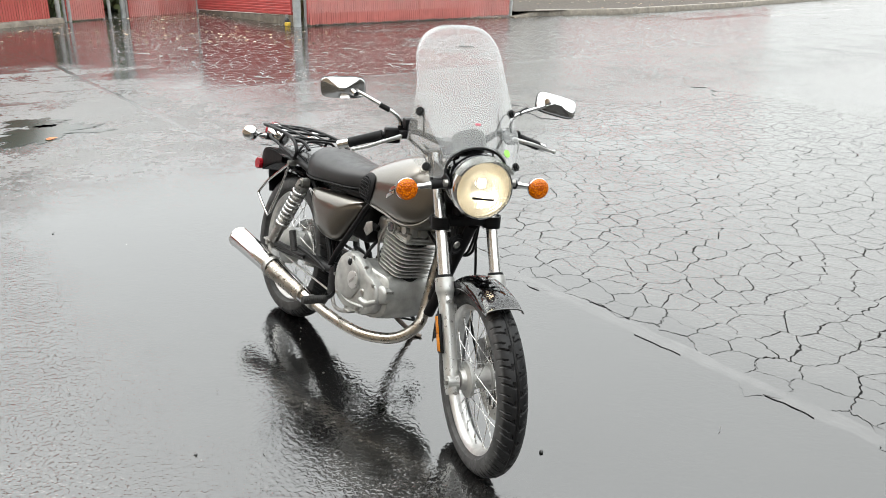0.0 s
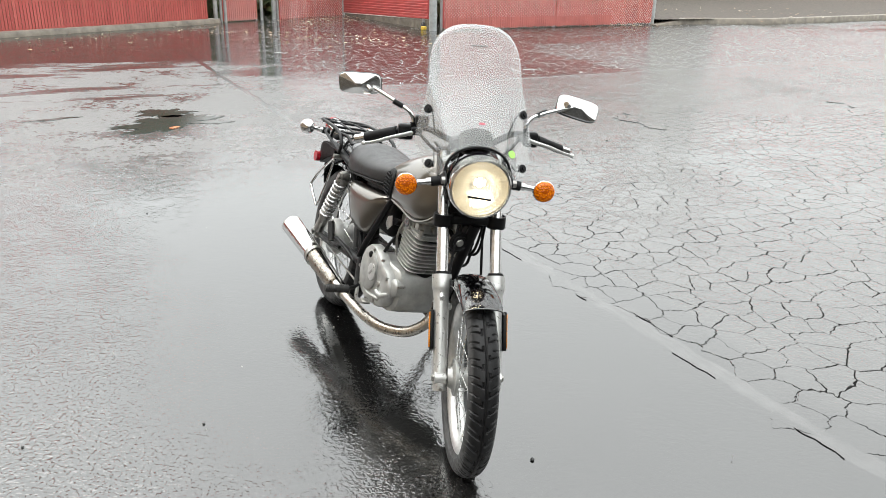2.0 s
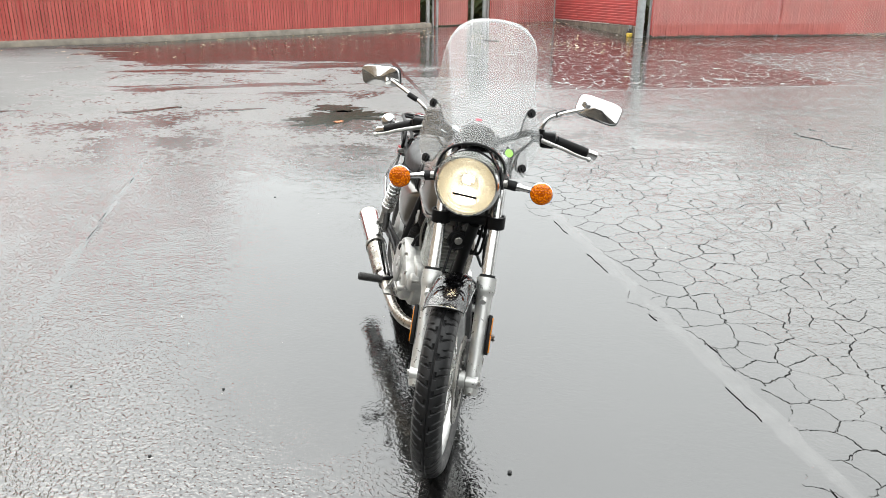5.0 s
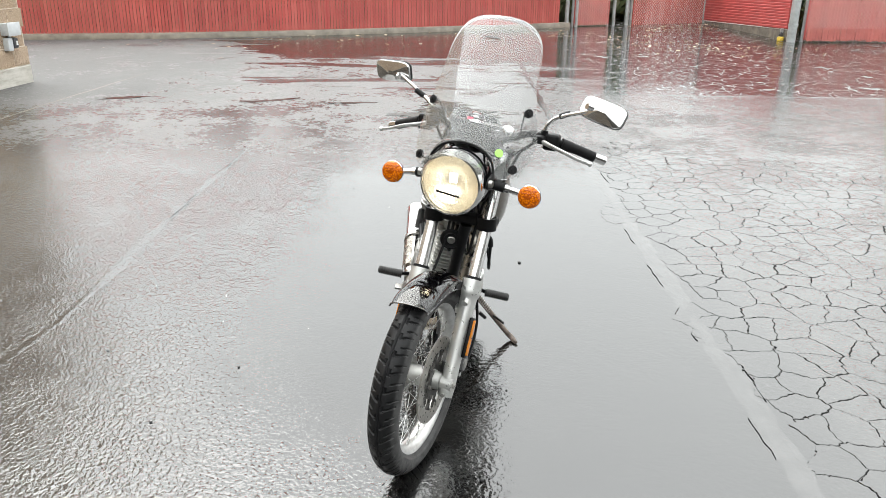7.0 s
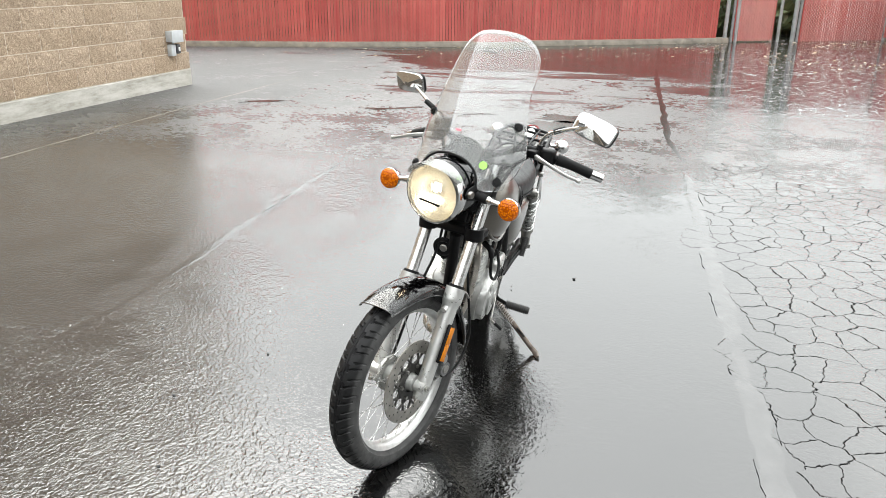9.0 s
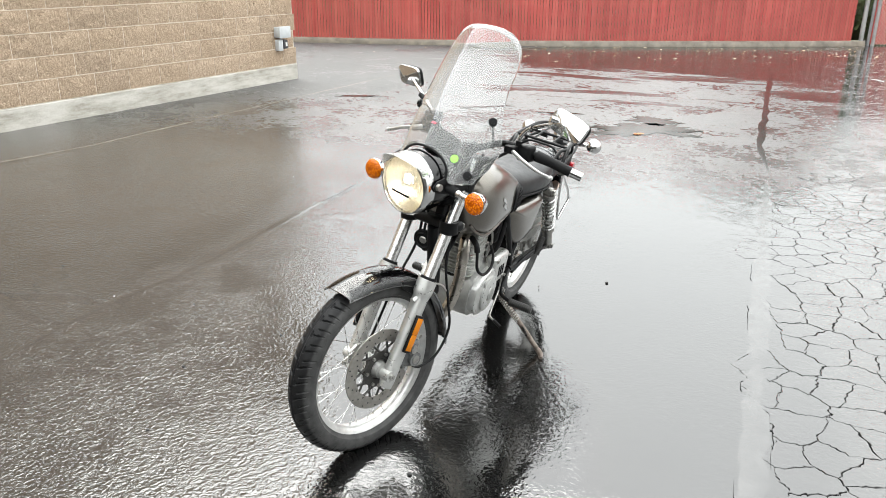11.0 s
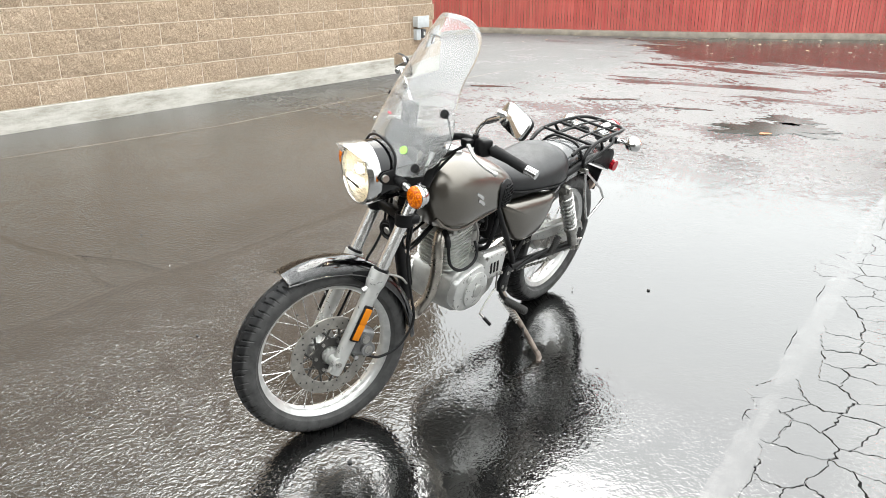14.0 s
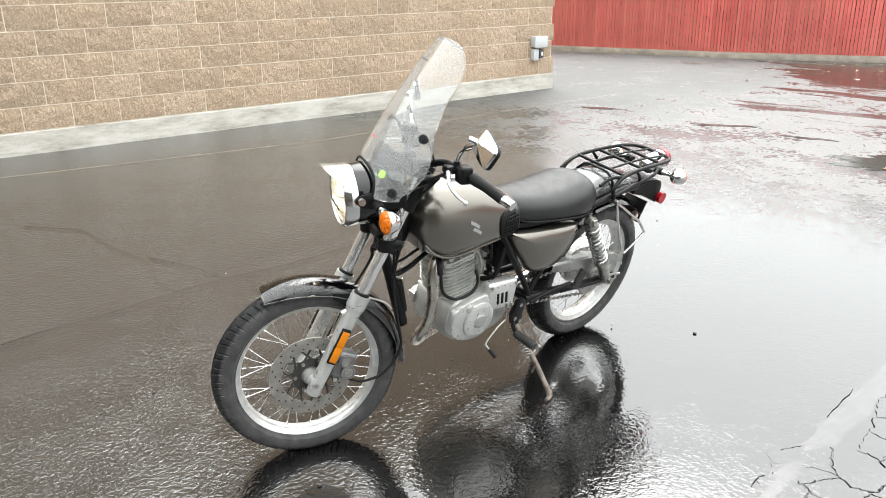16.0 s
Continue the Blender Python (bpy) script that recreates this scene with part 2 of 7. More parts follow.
    gritty = maths(m, "MULTIPLY", maths(m, "SUBTRACT", 1.0, smooth_step(m, near_a, -2.3, -1.45)), maths(m, "SUBTRACT", 1.0, smooth_step(m, v, 4.6, 6.2)))
    quiet = maths(m, "MULTIPLY", maths(m, "SUBTRACT", 1.0, smooth_step(m, a, -3.6, -2.7)), smooth_step(m, v, 2.2, 3.6))
    gritty = maths(m, "MULTIPLY", gritty, maths(m, "SUBTRACT", 1.0, maths(m, "MULTIPLY", quiet, 0.06)))
    old = smooth_step(m, a, 0.05, 0.40)
    rough_spot = maths(m, "MULTIPLY", maths(m, "MULTIPLY", worn_zone, upper), maths(m, "SUBTRACT", 1.0, maths(m, "MULTIPLY", pool, 0.9)))
    # the older surface beside the strip is paler
    dark = ramp(m, tone, [(0.38, (base[0], base[0], base[0] * 1.02)), (0.66, (base[1], base[1] * 0.99, base[1] * 0.96))])
    pale = ramp(m, tone, [(0.36, (0.016, 0.0155, 0.015)), (0.66, (0.070, 0.067, 0.063))])
    bare = ramp(m, tone, [(0.36, (0.022, 0.022, 0.021)), (0.66, (0.085, 0.083, 0.080))])
    strip = maths(m, "MULTIPLY", smooth_step(m, a, -1.05, -0.55), 0.05)
    # gritty side and strip are lightened too, in place of glints and reflected sky
    col = blend(m, maths(m, "MAXIMUM", strip, maths(m, "MAXIMUM", maths(m, "MULTIPLY", gritty, maths(m, "ADD", 0.40, maths(m, "MULTIPLY", quiet, 0.60))), maths(m, "MULTIPLY", old, 0.7))), dark, pale)
    col = blend(m, maths(m, "MULTIPLY", rough_spot, 0.9), col, bare)
    L(m, maths(m, "SUBTRACT", 0.5, maths(m, "MULTIPLY", maths(m, "MULTIPLY", rough_spot, smooth_step(m, a, -1.2, 1.2)), 0.36)), P(m).inputs["Specular IOR Level"])
    dry = maths(m, "MULTIPLY", maths(m, "SUBTRACT", 1.0, smooth_step(m, maths(m, "ADD", a, maths(m, "MULTIPLY", maths(m, "SUBTRACT", shore, 0.5), 5.0)), -4.6, -2.9)), smooth_step(m, v, 6.6, 8.6))
    rough = maths(m, "ADD", 0.010, maths(m, "MULTIPLY", film, 0.010))
    rough = maths(m, "ADD", rough, maths(m, "MULTIPLY", rough_spot, maths(m, "ADD", maths(m, "ADD", 0.05, maths(m, "MULTIPLY", maths(m, "SUBTRACT", 1.0, red_side), 0.24)), maths(m, "MULTIPLY", fine, 0.20))))
    rough = maths(m, "MULTIPLY", maths(m, "ADD", rough, maths(m, "ADD", maths(m, "MULTIPLY", old, 0.09), maths(m, "MULTIPLY", dry, 0.34))), upper)
    col = blend(m, maths(m, "MULTIPLY", low_lying, 0.9), col, dark)
    # broad swell, finger-wide ripples, and where the stone stands out a steeper grain of the same width
    wave = noise_of(m, 6, 3, 0.55)
    n1 = bump(m, wave, 0.030, 0.03)
    swell = noise_of(m, 12, 3.5, 0.62, dist=0.6)
    still = maths(m, "MULTIPLY", maths(m, "SUBTRACT", 1.0, maths(m, "MULTIPLY", pool, 0.70)), upper)
    n1 = bump(m, swell, maths(m, "MULTIPLY", maths(m, "MULTIPLY", worn_zone, maths(m, "SUBTRACT", 0.58, maths(m, "MULTIPLY", smooth_step(m, a, 0.5, 2.5), 0.26))), still), 0.016, n1)
    calm = maths(m, "MULTIPLY", maths(m, "MULTIPLY", pool, smooth_step(m, v, 2.2, 3.4)), maths(m, "SUBTRACT", 1.0, maths(m, "MULTIPLY", gritty, 0.8)))
    spots = smooth_step(m, noise_of(m, 2.6, 4, 0.6), 0.34, 0.56)
    near = maths(m, "ADD", 0.03, maths(m, "MULTIPLY", spots, 0.13))
    grain = maths(m, "MAXIMUM", maths(m, "MAXIMUM", near, maths(m, "MULTIPLY", gritty, maths(m, "ADD", 0.28, maths(m, "MULTIPLY", spots, 0.28)))), maths(m, "MAXIMUM", maths(m, "MULTIPLY", old, 0.40), maths(m, "MULTIPLY", worn_zone, maths(m, "SUBTRACT", 0.78, maths(m, "MULTIPLY", red_side, 0.26)))))
    grain = maths(m, "MAXIMUM", maths(m, "MULTIPLY", grain, maths(m, "SUBTRACT", 1.0, maths(m, "MULTIPLY", calm, 0.75))), maths(m, "MULTIPLY", dry, 0.8))
    grain = maths(m, "MULTIPLY", grain, upper)
    low_wave = noise_of(m, 30, 1.0, 0.5, dist=0.5)
    n2 = bump(m, low_wave, maths(m, "ADD", 0.02, maths(m, "MULTIPLY", grain, 0.30 * aggregate)), 0.010, n1)
    tips = noise_of(m, 64, 1.4, 0.5, dist=0.8)
    n3 = bump(m, tips, maths(m, "ADD", 0.012, maths(m, "MULTIPLY", grain, 1.0 * aggregate)), 0.0076, n2)
    # single stones that stand steeper out of the film
    stones = smooth_step(m, noise_of(m, 100, 1.8, 0.5), 0.60, 0.73)
    n3 = bump(m, stones, maths(m, "MULTIPLY", maths(m, "MAXIMUM", maths(m, "MULTIPLY", gritty, 0.62), maths(m, "MAXIMUM", maths(m, "MULTIPLY", old, 0.3), maths(m, "MULTIPLY", maths(m, "MULTIPLY", worn_zone, upper), 0.7))), 0.95), 0.0058, n3)
    if zones:
        cell = N(m, "ShaderNodeTexVoronoi", Scale=5.2, Randomness=1.0)
        cell.feature = "DISTANCE_TO_EDGE"
        warp_n = N(m, "ShaderNodeTexNoise", Scale=3.0, Detail=3.0)
        L(m, tc.outputs["Object"], warp_n.inputs["Vector"])
        add = N(m, "ShaderNodeVectorMath")
        add.operation = "MULTIPLY_ADD"
        L(m, warp_n.outputs["Color"], add.inputs[0])
        add.inputs[1].default_value = (0.25, 0.25, 0.0)
        L(m, tc.outputs["Object"], add.inputs[2])
        L(m, add.outputs["Vector"], cell.inputs["Vector"])
        # crumbled edges of the old cracks by the fence, coloured pale for the sky they catch
        torn = maths(m, "ADD", cell.outputs["Distance"], maths(m, "MULTIPLY", maths(m, "SUBTRACT", noise_of(m, 30, 3), 0.5), 0.05))
        web = maths(m, "MULTIPLY", ramp(m, torn, [(0.0, 1.0), (0.035, 0.0)]), maths(m, "MULTIPLY", maths(m, "MULTIPLY", smooth_step(m, v_line, 8.7, 9.0), smooth_step(m, a, 0.3, 1.6)), smooth_step(m, mid, 0.36, 0.52)))
        n3 = bump(m, web, maths(m, "MULTIPLY", far_zone, 0.5), 0.010, n3)
        col = blend(m, maths(m, "MULTIPLY", web, 0.8), col, (0.13, 0.125, 0.12))
        rough = maths(m, "ADD", rough, maths(m, "MULTIPLY", web, 0.5))
    L(m, col, P(m).inputs["Base Color"])
    L(m, rough, P(m).inputs["Roughness"])
    L(m, n3, P(m).inputs["Normal"])
    return m


M_asphalt = wet_asphalt("wet_asphalt")
M_cracked = wet_asphalt("cracked_asphalt", (0.004, 0.018), 1.0, False)
# dulled, with the dark reflection of the trees put into its colour
M_water = shader("standing_water", (0.012, 0.016, 0.012), 0.16, 0.0, Specular_IOR_Level=0.22)
L(M_water, bump(M_water, noise_of(M_water, 9, 2), 0.05, 0.01), P(M_water).inputs["Normal"])
M_pebble = worn(shader("dark_pebble"), (0.03, 0.03, 0.03))
M_block = shader("split_face_block", rough=0.9)
_a = noise_of(M_block, 75, 6, 0.8)
_i = N(M_block, "ShaderNodeObjectInfo")
_isl = N(M_block, "ShaderNodeNewGeometry")
_r = maths(M_block, "FRACT", maths(M_block, "ADD", _i.outputs["Random"], _isl.outputs["Random Per Island"]), 0.0)
_c = ramp(M_block, _a, [(0.32, (0.12, 0.085, 0.057)), (0.48, (0.40, 0.297, 0.209)), (0.66, (0.68, 0.555, 0.42))])
_t = ramp(M_block, _r, [(0.0, (0.91, 0.90, 0.89)), (0.5, (1.0, 0.98, 0.95)), (1.0, (1.08, 1.08, 1.08))])
L(M_block, blend(M_block, 1.0, _c, _t, "MULTIPLY"), P(M_block).inputs["Base Color"])
_n = bump(M_block, noise_of(M_block, 17, 4, 0.65), 1.0, 0.035)
_n = bump(M_block, noise_of(M_block, 85, 5, 0.75), 1.0, 0.012, _n)
L(M_block, _n, P(M_block).inputs["Normal"])
M_shading_wall = worn(shader("dark_shading_wall", rough=0.9), (0.075, 0.072, 0.066), 0.3, 1.5, bumped=0.3)
M_mortar = worn(shader("pale_mortar", rough=0.95), (0.70, 0.62, 0.51), 0.12, 9, bumped=0.4)
M_foundation = shader("painted_foundation", rough=0.85)
_s = noise_of(M_foundation, 4, 7, 0.72, stretch=(0.55, 1.0, 2.2))
L(M_foundation, ramp(M_foundation, _s, [(0.28, (0.20, 0.18, 0.145)), (0.42, (0.37, 0.35, 0.305)), (0.56, (0.50, 0.48, 0.435)), (0.75, (0.60, 0.58, 0.54))]), P(M_foundation).inputs["Base Color"])
L(M_foundation, bump(M_foundation, noise_of(M_foundation, 40, 5, 0.6), 0.5, 0.006), P(M_foundation).inputs["Normal"])
M_kerb = worn(shader("wet_concrete", rough=0.6), (0.17, 0.148, 0.118), 0.35, 6, (0.35, 0.75), 0.4)
M_slat = shader("red_slat", rough=0.45)
_v = noise_of(M_slat, 1.7, 5, 0.6)
_i = N(M_slat, "ShaderNodeNewGeometry")
_c = ramp(M_slat, maths(M_slat, "ADD", maths(M_slat, "MULTIPLY", _v, 0.7), maths(M_slat, "MULTIPLY", _i.outputs["Random Per Island"], 0.3)),
          [(0.25, (0.34, 0.058, 0.050)), (0.55, (0.47, 0.094, 0.080)), (0.85, (0.55, 0.155, 0.132))])
L(M_slat, _c, P(M_slat).inputs["Base Color"])
M_siding = worn(shader("red_siding", rough=0.4), (0.36, 0.055, 0.05), 0.15, 2.5)
M_wire = shader("fence_wire", (0.70, 0.52, 0.48), 0.45, 0.2)
M_wire_red = shader("red_fence_wire", (0.42, 0.12, 0.10), 0.5)
M_galv = worn(shader("galvanised_post", rough=0.4, metal=0.6), (0.42, 0.44, 0.44), 0.2, 8, (0.3, 0.55))
M_soil = worn(shader("wet_soil", rough=0.9), (0.055, 0.045, 0.036), 0.5, 14, bumped=0.8, bscale=40)
M_render = worn(shader("pale_render", rough=0.85), (0.5, 0.47, 0.42), 0.08, 2)
M_leaf = shader("hedge_leaf", rough=0.55)
_i = N(M_leaf, "ShaderNodeNewGeometry")
L(M_leaf, ramp(M_leaf, _i.outputs["Random Per Island"], [(0.0, (0.03, 0.05, 0.02)), (1.0, (0.10, 0.13, 0.05))]), P(M_leaf).inputs["Base Color"])
M_litter = shader("fallen_leaves", rough=0.5)
_i = N(M_litter, "ShaderNodeNewGeometry")
L(M_litter, ramp(M_litter, _i.outputs["Random Per Island"], [(0.0, (0.16, 0.07, 0.03)), (0.5, (0.45, 0.32, 0.17)), (1.0, (0.62, 0.55, 0.42))]), P(M_litter).inputs["Base Color"])
M_box_grey = worn(shader("grey_box", rough=0.5), (0.5, 0.52, 0.53), 0.1, 20)
M_box_dark = shader("dark_box", (0.05, 0.05, 0.055), 0.4)
M_yellow = worn(shader("yellow_paint", rough=0.6), (0.55, 0.38, 0.05), 0.3, 20)
M_joint = worn(shader("joint_filler", rough=0.1, Specular_IOR_Level=0.45), (0.006, 0.006, 0.006), 0.4, 9, (0.10, 0.26), 0.3, 50)
M_crack_bed = worn(shader("crack_dark", rough=0.85, Specular_IOR_Level=0.1), (0.006, 0.006, 0.006), 0.4, 30)
M_seam = wet_asphalt("seam_filler", (0.003, 0.010), 0.5, False)
M_band = worn(shader("smoothed_filler", rough=0.16, IOR=1.88), (0.035, 0.0345, 0.034), 0.4, 9, (0.10, 0.26), 0.25, 90)
M_white = shader("white_plastic", (0.75, 0.75, 0.73), 0.35)
M_slat_pale = worn(shader("faded_red_slat", rough=0.5), (0.44, 0.13, 0.11), 0.2, 3)
M_orange_leaf = worn(shader("orange_leaf", rough=0.5), (0.5, 0.16, 0.05), 0.4, 40)
M_litter_pale = shader("pale_grit", (0.45, 0.43, 0.4), 0.7)
M_lens = shader("clear_lens", (1.0, 0.99, 0.96), 0.06, 0.0, Transmission_Weight=1.0, IOR=1.35)
_w = N(M_lens, "ShaderNodeTexWave", Scale=26.0)
_w.bands_direction = "Y"
_t = N(M_lens, "ShaderNodeTexCoord")
L(M_lens, _t.outputs["Object"], _w.inputs["Vector"])
L(M_lens, bump(M_lens, _w.outputs["Fac"], 0.25, 0.003), P(M_lens).inputs["Normal"])
M_mark = shader("faint_mark", (0.14, 0.14, 0.14), 0.5)
M_cowl = worn(shader("dark_grey_paint", rough=0.25, Coat_Weight=0.3), (0.045, 0.046, 0.048), 0.2, 14, (0.15, 0.3))
M_fin = worn(shader("finned_alloy", metal=0.7, rough=0.45), (0.52, 0.52, 0.50), 0.2, 30, (0.34, 0.52))
# barrel coloured near black for the shade between the fins
M_barrel = worn(shader("gap_shade_barrel", metal=0.3, rough=0.8, Specular_IOR_Level=0.1), (0.008, 0.008, 0.008), 0.3, 30)
M_rust = worn(shader("rusty_steel", metal=0.5, rough=0.6), (0.16, 0.13, 0.11), 0.45, 45, (0.45, 0.7))
M_peg = worn(shader("worn_rubber", rough=0.6), (0.022, 0.021, 0.020), 0.4, 60, (0.45, 0.75))
M_pale_pink = shader("pale_reflector", (0.55, 0.42, 0.36), 0.35)

# ---- ground ----
bm = bmesh.new()
bm.faces.new([bm.verts.new(c) for c in ((-400, -400, 0), (400, -400, 0), (400, 400, 0), (-400, 400, 0))])
ground = tagged(part("ground", bm, M_asphalt, smooth=False), "wet dark grey asphalt yard with shallow puddles", "asphalt", kind="structure")


def ribbon(pts, width, thick, z=0.0, wobble=0.0, step=0.25, seed=0):
    """A low strip along a line on the ground, with uneven edges."""
    rnd = random.Random(seed)
    line = []
    for a, b in zip(pts, pts[1:]):
        a, b = Vector(a), Vector(b)
        k = max(1, int((b - a).length / step))
        line += [a.lerp(b, i / k) for i in range(k)]
    line.append(Vector(pts[-1]))
    secs = []
    for i, c in enumerate(line):
        t = (line[min(i + 1, len(line) - 1)] - line[max(i - 1, 0)]).normalized()
        s = Vector((-t.y, t.x))
        w1, w2 = (width / 2 * (1 + wobble * (rnd.random() * 2 - 1)) for _ in range(2))
        end = min(1.0, 0.12 + 0.2 * min(i, len(line) - 1 - i))
        inset = min(0.03, width * 0.33)
        prof = ((w2 * end, -0.0004), (w2 * end - inset * end, thick), (-w1 * end + inset * end, thick), (-w1 * end, -0.0004))
        secs.append([(c.x + s.x * o, c.y + s.y * o, z + h) for o, h in prof])
    return loft(secs, caps=False, ring=False)


SEAM = Vector((-0.633, 0.774))
ACROSS = Vector((0.774, 0.633))
S0 = Vector((0.98, 2.95))
joints = (
    ("sealed joint between the smooth strip and the cracked asphalt", [S0 - SEAM * 3 + ACROSS * 0.03, S0 + SEAM * 4.1 + ACROSS * 0.03], 0.10, 0.0018, 0.22),
    ("dark wet joint running across the asphalt yard", [(-1.75, 6.36), (-2.5, 7.13), (-3.48, 8.38), (-4.88, 10.11), (-5.95, 11.5)], 0.085, 0.001, 0.35),
    ("dark tar-sealed crack running along the wet asphalt", [(-0.62, 0.5), (-0.86, 0.76), (-1.09, 1.03), (-1.36, 1.31), (-1.52, 1.53), (-1.72, 1.86), (-2.10, 2.36), (-2.42, 2.72), (-3.3, 3.85), (-4.25, 5.03), (-5.32, 6.39), (-5.75, 7.15)], 0.055, 0.0010, 0.7),
    ("dark tar-sealed crack branching towards the wall", [(-2.62, 0.05), (-2.50, 0.46), (-2.13, 0.77), (-1.83, 1.06), (-1.56, 1.17), (-1.37, 1.31)], 0.07, 0.0010, 0.7),
    ("short dark tar-sealed crack", [(-1.90, 1.04), (-1.71, 1.36), (-1.49, 1.56)], 0.05, 0.0010, 0.7),
    ("worn pale joint across the wet asphalt yard", [(-2.75, 9.01), (-1.46, 10.02), (0.6, 11.7), (3.6, 14.1)], 0.05, 0.002, 0.7),
    ("narrow joint along the block wall", [(-3.6, -1.6), (-5.2, 1.8), (-6.95, 4.3), (-8.3, 6.3)], 0.03, 0.0012, 0.5),
)
# the wall's joint takes the pale kerb colour for the highlight on its raised edge
for k, (label, pts, w, h, wob) in enumerate(joints):
    tagged(part("asphalt_joint", ribbon(pts, w, h, wobble=wob, step=0.25 if k else 0.06, seed=k), (M_band, M_joint, M_seam, M_seam, M_seam, M_band, M_kerb)[k], smooth=False, recalc=False), label, "joint", kind="structure")

# hairlines where the filler has come away from the strip
rnd = random.Random(41)
d = -2.4
while d < 3.6:
    n = rnd.uniform(0.08, 0.34)
    side = rnd.choice((-0.024, -0.018, 0.078, 0.088))
    pts = [S0 + SEAM * (d + n * k / 5) + ACROSS * (side + rnd.uniform(-0.006, 0.006)) for k in range(6)]
    tagged(part("hairline_crack", ribbon(pts, 0.0055, 0.0032, wobble=0.8, step=0.03, seed=int(d * 50)), M_crack_bed, smooth=False, recalc=False), "short dark hairline crack beside the filled joint", "crack", group="hairline cracks", kind="structure")
    d += n + rnd.uniform(0.10, 0.55)


def puddle(x, y, rx, ry, turn, seed):
    """A shallow pool with a ragged shore."""
    bm = bmesh.new()
    pts = []
    for k in range(150):
        a = 2 * math.pi * k / 150
        f = 1 + 0.9 * noise.noise((math.cos(a) * 1.6, math.sin(a) * 1.6, seed)) + 0.35 * noise.noise((math.cos(a) * 5, math.sin(a) * 5, seed + 4)) + 0.35 * noise.noise((math.cos(a) * 13, math.sin(a) * 13, seed)) + 0.22 * noise.noise((math.cos(a) * 31, math.sin(a) * 31, seed))
        p, q = rx * f * math.cos(a), ry * f * math.sin(a)
        c, s = math.cos(turn), math.sin(turn)
        pts.append((x + p * c - q * s, y + p * s + q * c))
    top = [bm.verts.new((a, b, 0.0025)) for a, b in pts]
    low = [bm.verts.new((x + (a - x) * 1.02, y + (b - y) * 1.02, -0.003)) for a, b in pts]
    bm.faces.new(top)
    for k in range(150):
        j = (k + 1) % 150
        bm.faces.new((low[k], low[j], top[j], top[k]))
    tagged(part("puddle", bm, M_water, smooth=False), "dark still puddle on the asphalt", "puddle", group="puddles in the yard", kind="structure")


for k, q in enumerate(((-3.42, 6.74, 0.46, 0.25, 0.9), (-3.80, 7.12, 0.22, 0.16, 0.2), (-6.68, 4.95, 0.24, 0.06, 1.1), (-5.38, 5.98, 0.26, 0.06, 1.2), (-4.6, 6.5, 0.20, 0.04, 0.9))):
    puddle(*q, 2.3 * k + 0.4)

# ---- block wall ----
WALL_CORNER = Vector((-8.5, 4.8, 0))
WALL_ALONG = Vector((0.5347, -0.8451, 0))
WALL_BACK = Vector((-0.8451, -0.5347, 0))
WALL_H, WALL_LEN, WALL_DEEP = 5.29, 16.0, 9.0
FOUND_H = 0.213
wall_m = Matrix.Translation(WALL_CORNER) @ Matrix((WALL_ALONG, WALL_BACK, Vector((0, 0, 1)))).transposed().to_4x4()
bm = bmesh.new()
bmesh.ops.create_cube(bm, size=1.0)
bmesh.ops.scale(bm, vec=(WALL_LEN, WALL_DEEP, WALL_H - FOUND_H), verts=bm.verts)
bmesh.ops.translate(bm, vec=(WALL_LEN / 2, WALL_DEEP / 2 - 0.003, (WALL_H + FOUND_H) / 2), verts=bm.verts)
bmesh.ops.translate(bm, vec=(0.03, 0, 0), verts=bm.verts)
wall_block = part("wall_block", bm, M_mortar, None, m=wall_m, smooth=False)
tagged(wall_block, "tan split-face block wall with pale mortar joints", "wall", kind="structure")
found = loft([[(s + (0.0 if s else 0), -0.012, -0.05), (s, -0.012, FOUND_H - 0.012), (s, 0.0, FOUND_H), (s, 0.2, FOUND_H), (s, 0.2, -0.05)] for s in [-0.012 + i * 0.5 for i in range(33)]])
tagged(part("wall_foundation", found, M_foundation, None, m=wall_m), "off-white painted concrete footing under the block wall", "footing", kind="structure")
found2 = rbox((0.2, 9.0, FOUND_H + 0.05), (0.0, 4.7, FOUND_H / 2 - 0.025), 0.006)
moved(found2, Matrix.Translation((0.088, 0, 0)))
tagged(part("wall_foundation", found2, M_foundation, None, m=wall_m), "off-white painted concrete footing round the wall's corner", "footing", kind="structure")

# outlet boxes on the wall near its corner
box = empty("outlet_box", wall_m @ pose(0.32, -0.012, 0.0), "grey metal outlet box on the block wall", "outlet box")
part("upper_box", rbox((0.21, 0.10, 0.135), (0, -0.04, 0.655), 0.008), M_box_grey, box)
part("cover_lip", rbox((0.225, 0.012, 0.15), (0, -0.094, 0.655), 0.004), M_box_grey, box)
part("lower_box", rbox((0.085, 0.07, 0.145), (0.055, -0.03, 0.485), 0.006), M_box_grey, box)
part("dark_outlet", rbox((0.085, 0.085, 0.12), (-0.035, -0.035, 0.495), 0.02), M_box_dark, box, "black weatherproof outlet cover")
part("outlet_face", rbox((0.03, 0.012, 0.05), (-0.035, -0.08, 0.495), 0.004), M_white, box, "white outlet face")
part("conduit", rod((0.0, -0.02, 0.54), (0.0, -0.02, 0.60), 0.013), M_box_grey, box)

# plain dark walls, added out of view to darken what the motorcycle reflects
for name, size, at in (("shading_wall_south", (26.0, 0.4, 6.0), (3.0, -9.2, 2.99)), ("shading_wall_east", (0.4, 17.0, 6.0), (13.0, -0.4, 2.99))):
    tagged(part(name, rbox(size, at, 0.02), M_shading_wall, None), "plain dark wall added out of view to darken reflections", "wall", kind="structure")

